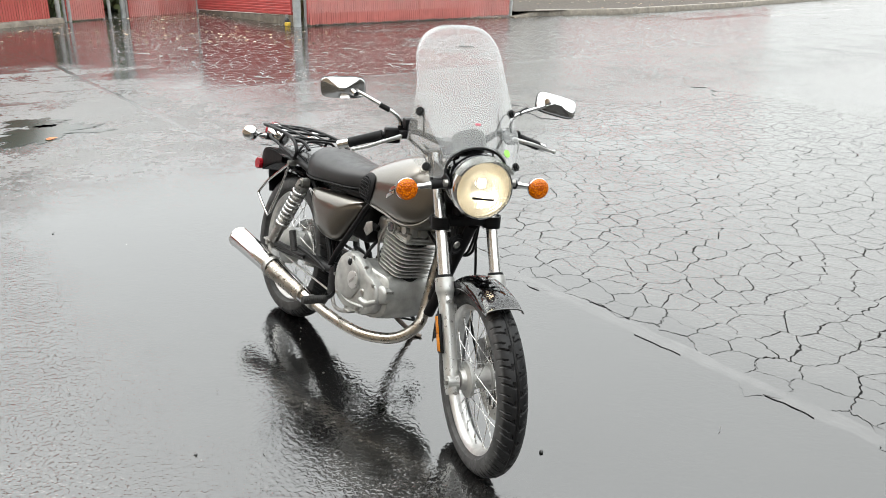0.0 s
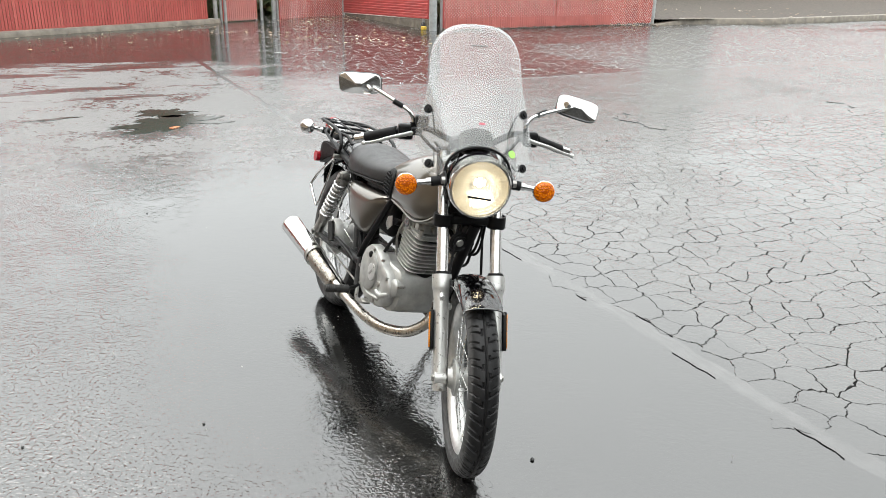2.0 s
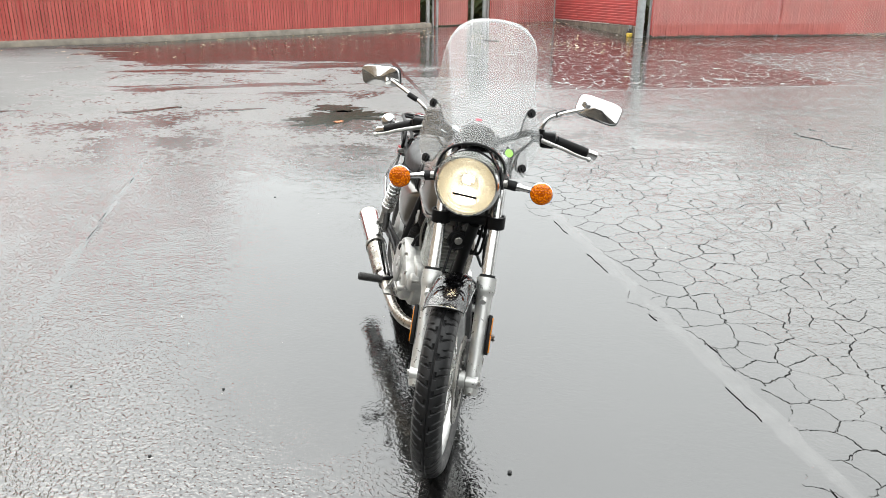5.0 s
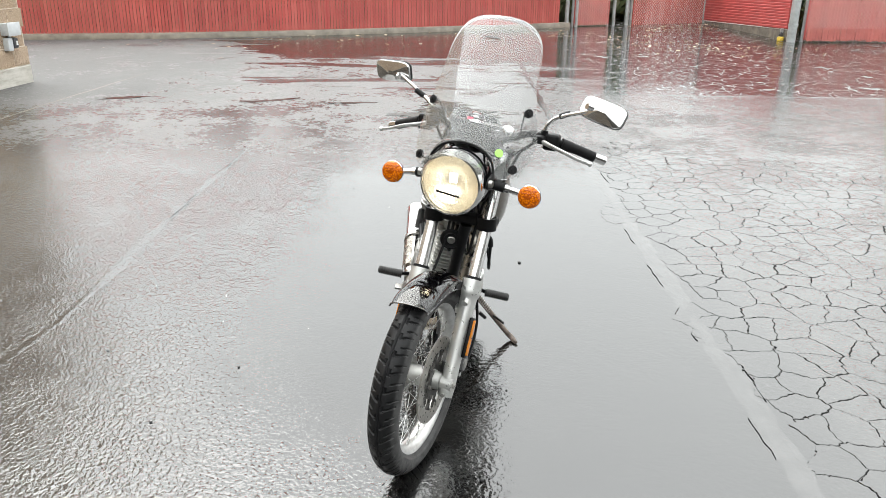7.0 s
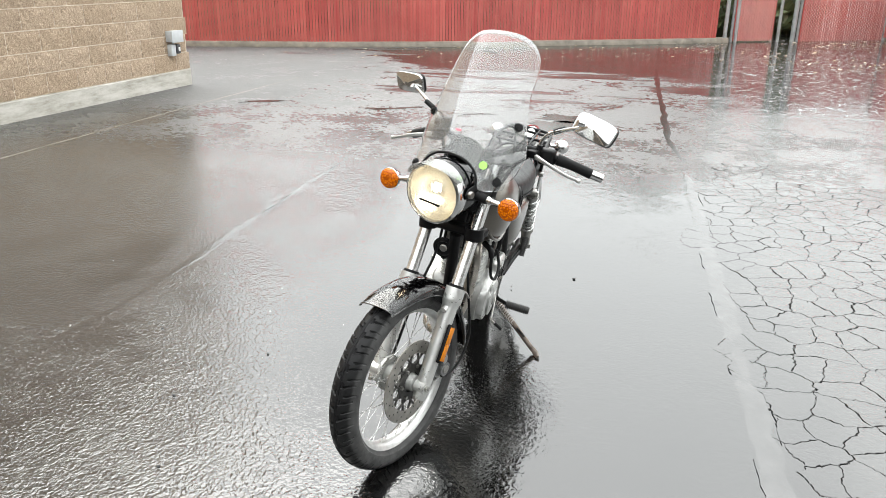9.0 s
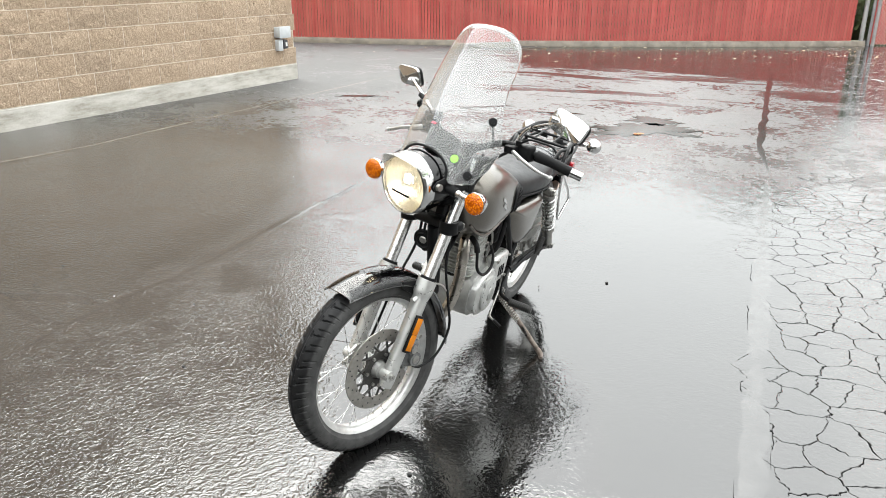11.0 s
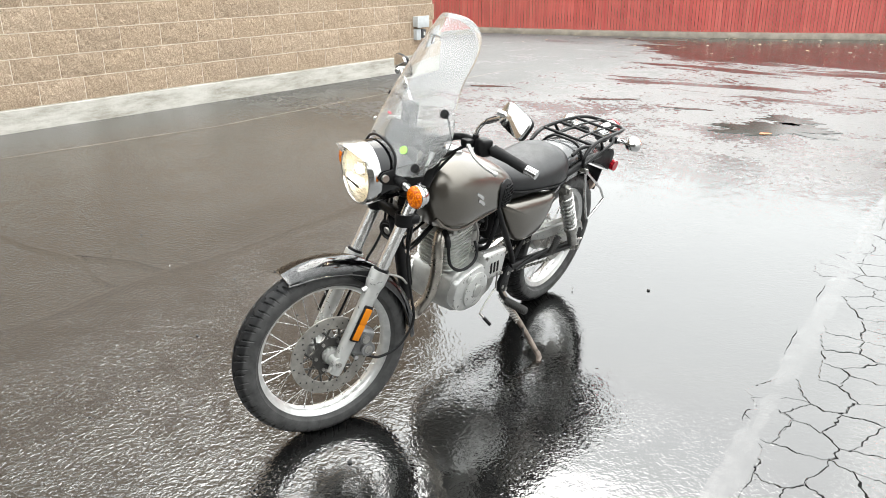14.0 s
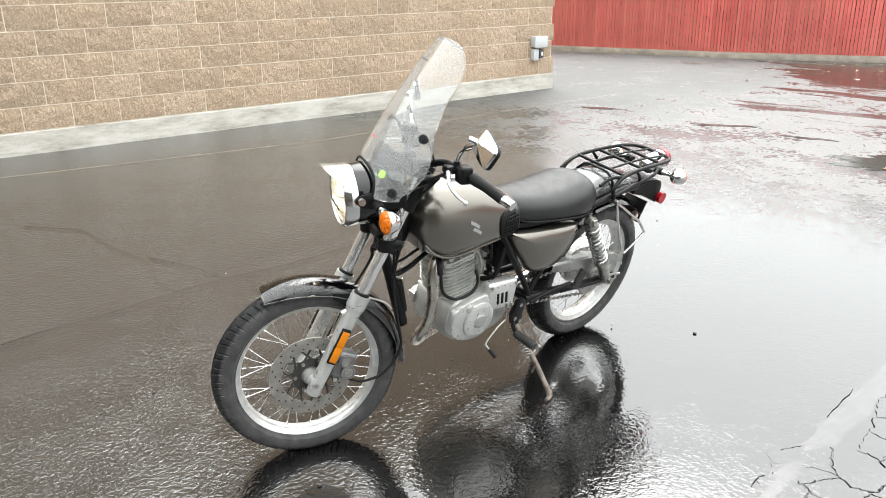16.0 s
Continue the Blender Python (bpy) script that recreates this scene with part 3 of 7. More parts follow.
# ---- fences ----
def along(pts, d):
    """The point and direction d metres along a line."""
    for a, b in zip(pts, pts[1:]):
        a, b = Vector(a), Vector(b)
        k = (b - a).length
        if d <= k or b == Vector(pts[-1]):
            return a + (b - a).normalized() * d, (b - a).normalized()
        d -= k


def length(pts):
    return sum((Vector(b) - Vector(a)).length for a, b in zip(pts, pts[1:]))


def slats(pts, d0, d1, z0, z1, pitch=0.060, width=0.0495, seed=0, ragged=0.0, z_low=None):
    """Upright vinyl slats from d0 to d1 along a line."""
    rnd = random.Random(seed)
    bm = bmesh.new()
    count = max(1, round((d1 - d0) / pitch))
    pitch = (d1 - d0) / count
    for i in range(count):
        d = d0 + (i + 0.5) * pitch
        c, t = along(pts, d)
        s = Vector((-t.y, t.x))
        lean = (rnd.random() - 0.5) * 0.012
        a0 = z0 + rnd.random() * ragged
        w = width / 2
        turn = (rnd.random() - 0.5) * 0.2
        u = t * math.cos(turn) + s * math.sin(turn)
        v = Vector((-u.y, u.x)) * 0.004
        ring = []
        for z, k in ((a0, 0), (z1, 1)):
            o = c + t * lean * k
            ring.append([bm.verts.new((o.x + p.x, o.y + p.y, z)) for p in (u * w + v, u * w - v, -u * w - v, -u * w + v)])
        for j in range(4):
            bm.faces.new((ring[0][j], ring[0][(j + 1) % 4], ring[1][(j + 1) % 4], ring[1][j]))
        bm.faces.new(ring[0][::-1])
        bm.faces.new(ring[1])
    return bm


def links(pts, d0, d1, z0, z1, out, pitch=0.075, r=0.0022):
    """Chain-link wires as two crossing families of thin bars on the face of the slats."""
    verts, faces = [], []
    h = z1 - z0
    for fam in (1, -1):
        d = d0 - h if fam == 1 else d0
        while d < (d1 if fam == 1 else d1 + h):
            lo, hi = max(d0, min(d, d + fam * h)), min(d1, max(d, d + fam * h))
            if hi - lo > 0.02:
                ends = []
                for q in (lo, hi):
                    c, t = along(pts, q)
                    s = Vector((-t.y, t.x))
                    ends.append((c + s * out, z0 + abs(q - d), t, s))
                k = len(verts)
                for c, z, t, s in ends:
                    for ax, az in ((0, r), (0.87 * r, -r / 2), (-0.87 * r, -r / 2)):
                        q = c + s * ax - t * fam * az
                        verts.append((q.x, q.y, z + az))
                faces += [(k + j, k + (j + 1) % 3, k + 3 + (j + 1) % 3, k + 3 + j) for j in range(3)]
            d += pitch
    bm = bmesh.new()
    vs = [bm.verts.new(v) for v in verts]
    for f in faces:
        bm.faces.new([vs[i] for i in f])
    return bm


def fence(pts, z0, z1, bay, label, out, seed, ragged=0.0, wire=M_wire, posts=M_galv, name="slatted_fence"):
    a = Vector(pts[0])
    top = empty(name, Matrix.Identity(4), label, "fence")
    n = max(1, round(length(pts) / bay))
    total = length(pts)
    for i in range(n):
        d0, d1 = total * i / n, total * (i + 1) / n
        p = part("slat_panel", slats(pts, d0 + 0.002, d1 - 0.002, z0, z1, seed=seed + i, ragged=ragged), M_slat, top, smooth=False)
        p["kind"] = "stuff"
        if wire:
            w = part("chain_link", links(pts, d0 + 0.03, d1 - 0.03, z0 - 0.02, z1, out), wire, top, "thin chain-link wire", smooth=False)
            w["kind"] = "stuff"
    for i in range(n + 1):
        c, t = along(pts, min(total - 1e-4, total * i / n))
        s = Vector((-t.y, t.x)) * 0.055
        part("post", rod((c.x + s.x, c.y + s.y, z0 - 0.2), (c.x + s.x, c.y + s.y, z1 + 0.06), 0.03, 12), posts, top, "round steel post")
    rail = [(*(along(pts, min(total - 1e-4, total * i / 12))[0]), z1 + 0.01) for i in range(13)]
    part("top_rail", tube(rail, 0.021, 8, smooth=False), M_galv, top)
    return top


MAIN = [(-17.0, 2.6), (-15.2, 4.75), (-13.5, 6.95), (-12.1, 8.75), (-10.9, 10.7), (-9.85, 12.8), (-8.95, 14.75), (-8.2, 16.55)]
FENCE_H = 1.60
fence(MAIN, 0.10, FENCE_H, 3.0, "long red slatted chain-link fence on a low concrete kerb", -0.012, 1, wire=M_wire_red, posts=M_siding)
P_A, P_B, P_IN, P_C, P_END = (-8.1, 16.75), (-7.45, 18.1), (-6.38, 20.5), (-3.2, 17.05), (1.6, 21.2)
fence([(-8.02, 16.9), (-7.60, 17.82)], 0.03, FENCE_H, 2.0, "narrow red slatted gate between galvanised posts", -0.012, 40, name="slatted_gate")
fence([(-7.3, 18.4), P_IN], 0.0, FENCE_H, 3.0, "red slatted chain-link fence bay beside the gate", -0.012, 50)
fence([(-3.02, 17.2), P_END], 0.03, FENCE_H, 3.2, "red slatted chain-link fence with ragged lower ends", -0.012, 60, ragged=0.035)
low = part("slat_panel", slats([(-3.0, 17.19), (0.6, 20.3)], 0.03, 4.7, 0.02, 0.27, width=0.052, seed=77, ragged=0.035), M_slat_pale, None, smooth=False)
moved_out = Vector((0.655, -0.756, 0)) * 0.03
low.location = moved_out
tagged(low, "faded red slat ends along the fence foot", "fence slats", kind="stuff")


def post_thing(x, y, r, h, label):
    ob = empty("fence_post", pose(x, y, 0), label, "fence post", group="gate posts")
    part("pipe", rod((0, 0, -0.02), (0, 0, h), r, 16), M_galv, ob)
    part("cap", revolve([(h, r * 1.06), (h + 0.02, r * 1.06), (h + 0.045, r * 0.5), (h + 0.05, 0.0)], 16, "z"), M_galv, ob)
    part("band", revolve([(0.3, r), (0.3, r * 1.1), (0.34, r * 1.1), (0.34, r)], 16, "z"), M_galv, ob)


for x, y, r in ((-8.1, 16.72, 0.045), (-7.98, 16.95, 0.035), (-7.55, 17.95, 0.035), (-7.38, 18.28, 0.05), (-6.38, 20.52, 0.055), (-3.2, 17.05, 0.085), (1.62, 21.22, 0.05)):
    post_thing(x, y, r, 2.0, "stout grey galvanised gate post standing on asphalt" if r > 0.08 else "grey galvanised gate post standing on asphalt")

# solid gate leaf with horizontal ribs
gdir = Vector((P_C[0] - P_IN[0], P_C[1] - P_IN[1], 0))
glen = gdir.length - 0.2
gate_m = Matrix.Translation((P_IN[0], P_IN[1], 0)) @ pose(0, 0, 0, 0, 0, math.degrees(math.atan2(gdir.y, gdir.x)))
gate = empty("solid_gate", gate_m, "solid red gate leaf with fine horizontal ribs", "gate")
prof = []
z = 0.0
while z < 1.78:
    prof += [(0.0, z), (0.008, z + 0.012), (0.008, z + 0.05)]
    z += 0.06
secs = [[(s, -0.02 - o, 0.06 + 0.17 * s / glen + zz * (1 - 0.09 * s / glen)) for o, zz in prof] + [(s, 0.02, 1.85), (s, 0.02, 0.06 + 0.17 * s / glen)] for s in (0.1, glen)]
part("leaf", loft(secs), M_siding, gate, smooth=False)
part("caster", revolve([(-0.02, 0.02), (-0.02, 0.06), (0.02, 0.06), (0.02, 0.02)], 20, "y", (glen - 0.12, -0.06, 0.1)), M_box_dark, gate, "black caster wheel")
part("fork", rbox((0.03, 0.06, 0.12), (glen - 0.12, -0.05, 0.17), 0.005), M_galv, gate)
apron = rbox((glen, 0.12, 0.2), (glen / 2 + 0.1, 0.06, 0.06), 0.01)
for v in apron.verts:
    if v.co.z > 0.1:
        v.co.z = 0.05 + 0.16 * v.co.x / glen
tagged(part("concrete_apron", apron, M_kerb, None, m=gate_m), "grey concrete sill under the red gate", "concrete sill", kind="structure")
tagged(part("latch_foot", rbox((0.12, 0.07, 0.08), (-3.42, 17.12, 0.04), 0.012), M_yellow), "small yellow painted steel stop beside the gate post", "gate stop")

# ---- kerbs and planting bed ----
def kerb(pts, w, h, label, taper=False):
    secs = []
    line = [Vector(p) for p in pts]
    fine = []
    for a, b in zip(line, line[1:]):
        k = max(1, int((b - a).length / 0.6))
        fine += [a.lerp(b, i / k) for i in range(k)]
    fine.append(line[-1])
    for i, c in enumerate(fine):
        t = (fine[min(i + 1, len(fine) - 1)] - fine[max(i - 1, 0)]).normalized()
        s = Vector((-t.y, t.x))
        hh = h * (0.1 if taper and i == 0 else 1.0)
        secs.append([(c.x + s.x * o, c.y + s.y * o, z) for o, z in ((0, -0.02), (0.012, hh - 0.02), (0.03, hh), (w, hh), (w, -0.02))])
    return tagged(part("kerb", loft(secs), M_kerb, None), label, "kerb", kind="structure")


kerb([(x + 0.12, y - 0.07) for x, y in MAIN] + [(-8.02, 16.78)], 0.24, 0.10, "low wet concrete kerb under the red fence")
BED = [(1.72, 20.95), (2.5, 21.75), (4.9, 22.95), (9.8, 27.7), (15.4, 33.8), (24, 43)]
kerb(BED, 0.2, 0.15, "low wet concrete kerb round the planting bed", taper=True)
bm = bmesh.new()
rnd = random.Random(5)
edge = BED[1:]
rows = []
for k in range(9):
    f = k / 8
    rows.append([bm.verts.new((a[0] * (1 - f) + b[0] * f, a[1] * (1 - f) + b[1] * f, 0.11 + 0.25 * f + rnd.random() * 0.04))
                 for a, b in zip([(1.75, 21.15), (4.8, 23.15), (9.65, 27.85), (15.2, 33.95), (23.8, 43.2)], [(-2.5, 30.6), (4.4, 32.4), (8.5, 35.2), (13.5, 38.6), (22, 44.5)])])
for A, B in zip(rows, rows[1:]):
    for j in range(4):
        bm.faces.new((A[j], A[j + 1], B[j + 1], B[j]))
tagged(part("planting_bed", bm, M_soil), "bare wet brown soil bed behind the kerb", "soil bed", kind="structure")

# pale building and red fence beyond the bed
bld_m = Matrix.Translation((4.4, 32.3, 0)) @ pose(0, 0, 0, 0, 0, 35)
bld = empty("pale_building", bld_m, "pale rendered building far behind the planting bed", "building")
part("wall", rbox((7.0, 5.0, 4.5), (-3.55, 2.5, 2.2), 0.02), M_render, bld)
part("plinth", rbox((7.0, 0.06, 0.5), (-3.55, -0.04, 0.3), 0.01), M_render, bld)
part("downpipe", rod((-0.75, -0.08, 0.2), (-0.75, -0.08, 4.2), 0.05, 10), M_galv, bld)
part("corner_pipe", rod((-0.1, -0.1, 0.1), (-0.1, -0.1, 4.2), 0.06, 10), M_galv, bld)
part("roof", rbox((7.3, 5.3, 0.2), (-3.55, 2.5, 4.5), 0.03), M_kerb, bld)
fence([(4.5, 32.4), (9.5, 35.9), (16, 40.4)], 0.2, 2.2, 4.0, "distant red slatted fence beyond the planting bed", -0.012, 90, wire=None)

# ---- dark shrubs behind the fence ----
def foliage(line, deep, height, count, seed, size=0.16):
    rnd = random.Random(seed)
    verts, faces = [], []
    total = length(line)
    for _ in range(count):
        d = rnd.random() * total
        c, t = along(line, d)
        s = Vector((-t.y, t.x))
        o = rnd.random() * deep
        top = height * (0.55 + 0.45 * noise.noise((d * 0.35, o * 0.3, seed)) + 0.25 * noise.noise((d * 1.3, o, seed + 7)))
        z = (rnd.random() ** 0.8) * max(0.6, top)
        q = Vector((c.x + s.x * o, c.y + s.y * o, z))
        a = Vector((rnd.uniform(-1, 1), rnd.uniform(-1, 1), rnd.uniform(-1, 1))).normalized()
        b = a.orthogonal().normalized()
        k = size * rnd.uniform(0.6, 1.4)
        n = len(verts)
        verts += [q - a * k, q + b * k * 0.5, q + a * k, q - b * k * 0.5]
        faces.append((n, n + 1, n + 2, n + 3))
    bm = bmesh.new()
    vs = [bm.verts.new(v) for v in verts]
    for f in faces:
        bm.faces.new([vs[i] for i in f])
    return bm


tagged(part("shrubs", foliage([(-18.5, 3.0), (-15.0, 7.0), (-12.6, 10.2)], 3.0, 3.2, 10000, 3, 0.22), M_leaf, smooth=False), "dense dark green shrubs behind the red fence", "shrubs", kind="stuff")
tagged(part("shrubs", foliage([(-12.6, 10.2), (-11.2, 12.4), (-9.6, 16.0), (-7.9, 20.5)], 3.2, 3.7, 22000, 6, 0.26), M_leaf, smooth=False), "tall dark green trees and shrubs behind the red fence", "trees", kind="stuff")
tagged(part("shrubs", foliage([(-3.6, 18.6), (1.0, 22.6)], 2.0, 2.6, 4500, 9, 0.2), M_leaf, smooth=False), "dark green shrubs close behind the red fence", "shrubs", kind="stuff")

# ---- fallen leaves and grit ----
def litter(spots, seed, size=0.035):
    rnd = random.Random(seed)
    bm = bmesh.new()
    for (cx, cy, rx, ry, n) in spots:
        for _ in range(n):
            x, y = rnd.gauss(cx, rx), rnd.gauss(cy, ry)
            a, k = rnd.random() * 6.28, size * rnd.uniform(0.5, 1.3)
            u, v = Vector((math.cos(a), math.sin(a), 0)), Vector((-math.sin(a), math.cos(a), 0))
            c = Vector((x, y, 0.006))
            up = Vector((0, 0, 1))
            vs = [bm.verts.new(p) for p in (c - u * k, c - u * k * 0.3 + v * k * 0.5 + up * 0.012 * rnd.random(), c + u * k * 0.5 + v * k * 0.35 + up * 0.006, c + u * k * 1.1 + up * 0.01 * rnd.random(), c + u * k * 0.4 - v * k * 0.4, c - u * k * 0.4 - v * k * 0.45 + up * 0.01 * rnd.random())]
            bm.faces.new(vs)
    return bm


tagged(part("leaf_litter", litter([(-6.6, 18.2, 0.5, 0.6, 70), (-5.3, 15.0, 1.6, 0.7, 90), (-8.0, 14.0, 0.8, 1.2, 60), (-10.2, 10.6, 1.0, 1.5, 90), (-5.9, 19.3, 0.4, 0.5, 60), (0.9, 20.3, 0.6, 0.5, 40), (-4, 14.6, 1.0, 0.5, 50)], 4), M_litter, smooth=False), "scattered wet fallen leaves along the fence foot", "leaves", kind="stuff")
tagged(part("fallen_leaf", litter([(-3.37, 6.42, 0.03, 0.02, 3)], 8, 0.05), M_orange_leaf, smooth=False), "orange fallen leaf at the puddle's edge", "leaf")
tagged(part("leaf_litter", litter([(4.5, 25.5, 2.0, 2.0, 60)], 11, 0.05), M_litter, m=Matrix.Translation((0, 0, 0.2)), smooth=False), "dry leaves on the soil bed", "leaves", kind="stuff")


def pebble(x, y, r, k):
    bm = bmesh.new()
    bmesh.ops.create_icosphere(bm, subdivisions=2, radius=r)
    for v in bm.verts:
        v.co *= 1 + 0.35 * noise.noise(v.co * 60 + Vector((k, 0, 0)))
        v.co.z *= 0.6
    bmesh.ops.translate(bm, vec=(x, y, r * 0.5), verts=bm.verts)
    tagged(part("pebble", bm, M_pebble), "small dark pebble on the wet asphalt", "pebble", group="loose pebbles")


rnd = random.Random(21)
pebble(-0.592, 3.768, 0.009, 1)
pebble(0.344, 2.184, 0.008, 2)
for k in range(14):
    pebble(rnd.uniform(-3.0, 1.6), rnd.uniform(1.2, 5.5), rnd.uniform(0.003, 0.006), 3 + k)
tagged(part("grit", litter([(-1.2, 3.0, 1.2, 1.2, 22)], 31, 0.004), M_litter_pale, smooth=False), "pale specks of grit on the wet asphalt", "grit", kind="stuff")

# ---- materials of the motorcycle ----
M_tyre = shader("tyre_rubber", rough=0.5, Specular_IOR_Level=0.22)
_t = N(M_tyre, "ShaderNodeTexCoord")
_q = N(M_tyre, "ShaderNodeVectorMath")
_q.operation = "MULTIPLY"
L(M_tyre, _t.outputs["Object"], _q.inputs[0])
_q.inputs[1].default_value = (0.0, 1.0, 0.0)
_y = N(M_tyre, "ShaderNodeVectorMath")
_y.operation = "LENGTH"
L(M_tyre, _q.outputs["Vector"], _y.inputs[0])
_q = N(M_tyre, "ShaderNodeVectorMath")
_q.operation = "MULTIPLY"
L(M_tyre, _t.outputs["Object"], _q.inputs[0])
_q.inputs[1].default_value = (1.0, 0.0, 1.0)
_r = N(M_tyre, "ShaderNodeVectorMath")
_r.operation = "LENGTH"
L(M_tyre, _q.outputs["Vector"], _r.inputs[0])
_s = maths(M_tyre, "ADD", _r.outputs["Value"], maths(M_tyre, "MULTIPLY", noise_of(M_tyre, 30, 4), 0.012))
_side = maths(M_tyre, "SUBTRACT", 1.0, smooth_step(M_tyre, _s, 0.290, 0.299))
_grime = noise_of(M_tyre, 22, 5, 0.65)
_c = blend(M_tyre, _side, ramp(M_tyre, _grime, [(0.3, (0.005, 0.005, 0.0055)), (0.7, (0.013, 0.013, 0.0135))]), ramp(M_tyre, _grime, [(0.3, (0.030, 0.030, 0.030)), (0.7, (0.074, 0.073, 0.072))]))
L(M_tyre, _c, P(M_tyre).inputs["Base Color"])
L(M_tyre, ramp(M_tyre, noise_of(M_tyre, 60, 5), [(0.3, 0.32), (0.7, 0.6)]), P(M_tyre).inputs["Roughness"])
L(M_tyre, bump(M_tyre, noise_of(M_tyre, 220, 4), 0.25, 0.002), P(M_tyre).inputs["Normal"])
M_chrome = shader("chrome", (0.60, 0.60, 0.595), 0.06, 1.0)
_n = noise_of(M_chrome, 60, 4)
L(M_chrome, ramp(M_chrome, _n, [(0.4, 0.04), (0.75, 0.16)]), P(M_chrome).inputs["Roughness"])
M_rim = worn(shader("rim_metal", metal=0.8), (0.60, 0.60, 0.59), 0.14, 40, (0.30, 0.48))
M_tube = worn(shader("wet_fork_tube", metal=0.85), (0.68, 0.68, 0.67), 0.08, 30, (0.14, 0.26))
M_alloy = worn(shader("cast_alloy", metal=0.7), (0.40, 0.40, 0.385), 0.2, 22, (0.42, 0.62), 0.12, 260)
M_slider = worn(shader("satin_alloy", metal=0.65), (0.53, 0.53, 0.515), 0.12, 25, (0.25, 0.42), 0.06, 300)
M_steel = worn(shader("dull_steel", metal=0.9), (0.36, 0.35, 0.33), 0.25, 40, (0.25, 0.5))
M_exhaust = worn(shader("exhaust_steel", metal=1.0), (0.50, 0.465, 0.415), 0.25, 16, (0.2, 0.4))
M_paint = shader("taupe_metallic_paint", (0.20, 0.170, 0.140), 0.29, 0.92, Coat_Weight=0.8, Coat_Roughness=0.04)
_f = noise_of(M_paint, 900, 2)
L(M_paint, ramp(M_paint, _f, [(0.35, (0.110, 0.100, 0.086)), (0.65, (0.195, 0.178, 0.153))]), P(M_paint).inputs["Base Color"])
M_black = worn(shader("black_gloss_paint", rough=0.06, Coat_Weight=1.0, Coat_Roughness=0.015, Coat_IOR=1.7), (0.003, 0.003, 0.0035), 0.3, 30, (0.03, 0.07))
M_satin = worn(shader("black_satin_metal", rough=0.4, Specular_IOR_Level=0.18), (0.005, 0.005, 0.0055), 0.3, 40, (0.3, 0.55))
M_rubber = worn(shader("black_rubber", rough=0.6, Specular_IOR_Level=0.2), (0.007, 0.007, 0.0075), 0.3, 50, (0.45, 0.7), 0.3, 300)
M_seat = worn(shader("black_vinyl", rough=0.5, Specular_IOR_Level=0.4), (0.013, 0.013, 0.014), 0.2, 12, (0.34, 0.50), 0.12, 420)
M_disc = worn(shader("brake_disc", metal=0.7), (0.31, 0.295, 0.27), 0.25, 30, (0.3, 0.5))
M_caliper = worn(shader("caliper_metal", metal=0.5), (0.17, 0.17, 0.17), 0.3, 40, (0.4, 0.6))
M_carrier = worn(shader("dark_carrier", metal=0.6), (0.055, 0.053, 0.05), 0.3, 40, (0.4, 0.6))
M_amber = shader("amber_lens", (0.70, 0.15, 0.002), 0.15, 0.0, Specular_IOR_Level=0.3, Emission_Color=(1.0, 0.22, 0.0, 1), Emission_Strength=0.05)
_v = N(M_amber, "ShaderNodeTexVoronoi", Scale=170.0)
_t = N(M_amber, "ShaderNodeTexCoord")
L(M_amber, _t.outputs["Object"], _v.inputs["Vector"])
L(M_amber, ramp(M_amber, _v.outputs["Distance"], [(0.05, (0.76, 0.23, 0.0)), (0.35, (0.54, 0.13, 0.0)), (0.7, (0.25, 0.040, 0.0))]), P(M_amber).inputs["Base Color"])
L(M_amber, bump(M_amber, _v.outputs["Distance"], 0.8, 0.003), P(M_amber).inputs["Normal"])
M_amber_flat = shader("amber_reflector", (0.52, 0.165, 0.004), 0.2, 0.0, Specular_IOR_Level=0.3)
M_red = shader("red_lens", (0.38, 0.008, 0.018), 0.15, 0.0, Transmission_Weight=0.2)
M_lime = shader("lime_sticker", (0.33, 0.75, 0.12), 0.4)
M_pink = shader("pink_sticker", (0.55, 0.10, 0.14), 0.45)
M_mirror = shader("mirror_glass", (0.62, 0.63, 0.63), 0.01, 1.0)
M_spring = worn(shader("spring_steel", metal=0.9), (0.60, 0.60, 0.59), 0.15, 60, (0.2, 0.35))
M_bowl = shader("reflector_bowl", (0.95, 0.89, 0.77), 0.26, 0.8)
_w = N(M_bowl, "ShaderNodeTexWave", Scale=16.0, Distortion=0.3)
_t = N(M_bowl, "ShaderNodeTexCoord")
L(M_bowl, _t.outputs["Object"], _w.inputs["Vector"])
L(M_bowl, bump(M_bowl, _w.outputs["Fac"], 0.12, 0.004), P(M_bowl).inputs["Normal"])
M_bulb = shader("lit_bulb", (1, 0.9, 0.7), 0.3, 0.0, Emission_Color=(1.0, 0.94, 0.82, 1), Emission_Strength=5.0)
M_clear = shader("hazy_clear_plastic", (0.80, 0.81, 0.81), 0.0, 0.0, IOR=1.48)
P(M_clear).inputs["Transmission Weight"].default_value = 0.905

# ---- motorcycle: x ahead, y to its left, z up, from the rear tyre's foot ----
bike = empty("motorcycle", pose(-0.702, 3.219, 0.0, -11.7, 0, -53.34), "taupe classic motorcycle leaning on its side stand on wet asphalt", "motorcycle")
BASE = 1.361
RAKE, TRAIL = radians(26.0), 0.092
STEER = Matrix.Translation((BASE + TRAIL, 0, 0)) @ Matrix.Rotation(radians(-20.2), 4, Vector((-math.sin(RAKE), 0, math.cos(RAKE)))) @ Matrix.Translation((-BASE - TRAIL, 0, 0))
# the front end sits slightly rolled and turned in its bearings
STEER = Matrix.Translation((-0.0099, -0.0205, 0.0129)) @ Euler((radians(-1.34), radians(0.74), radians(-0.31))).to_matrix().to_4x4() @ STEER
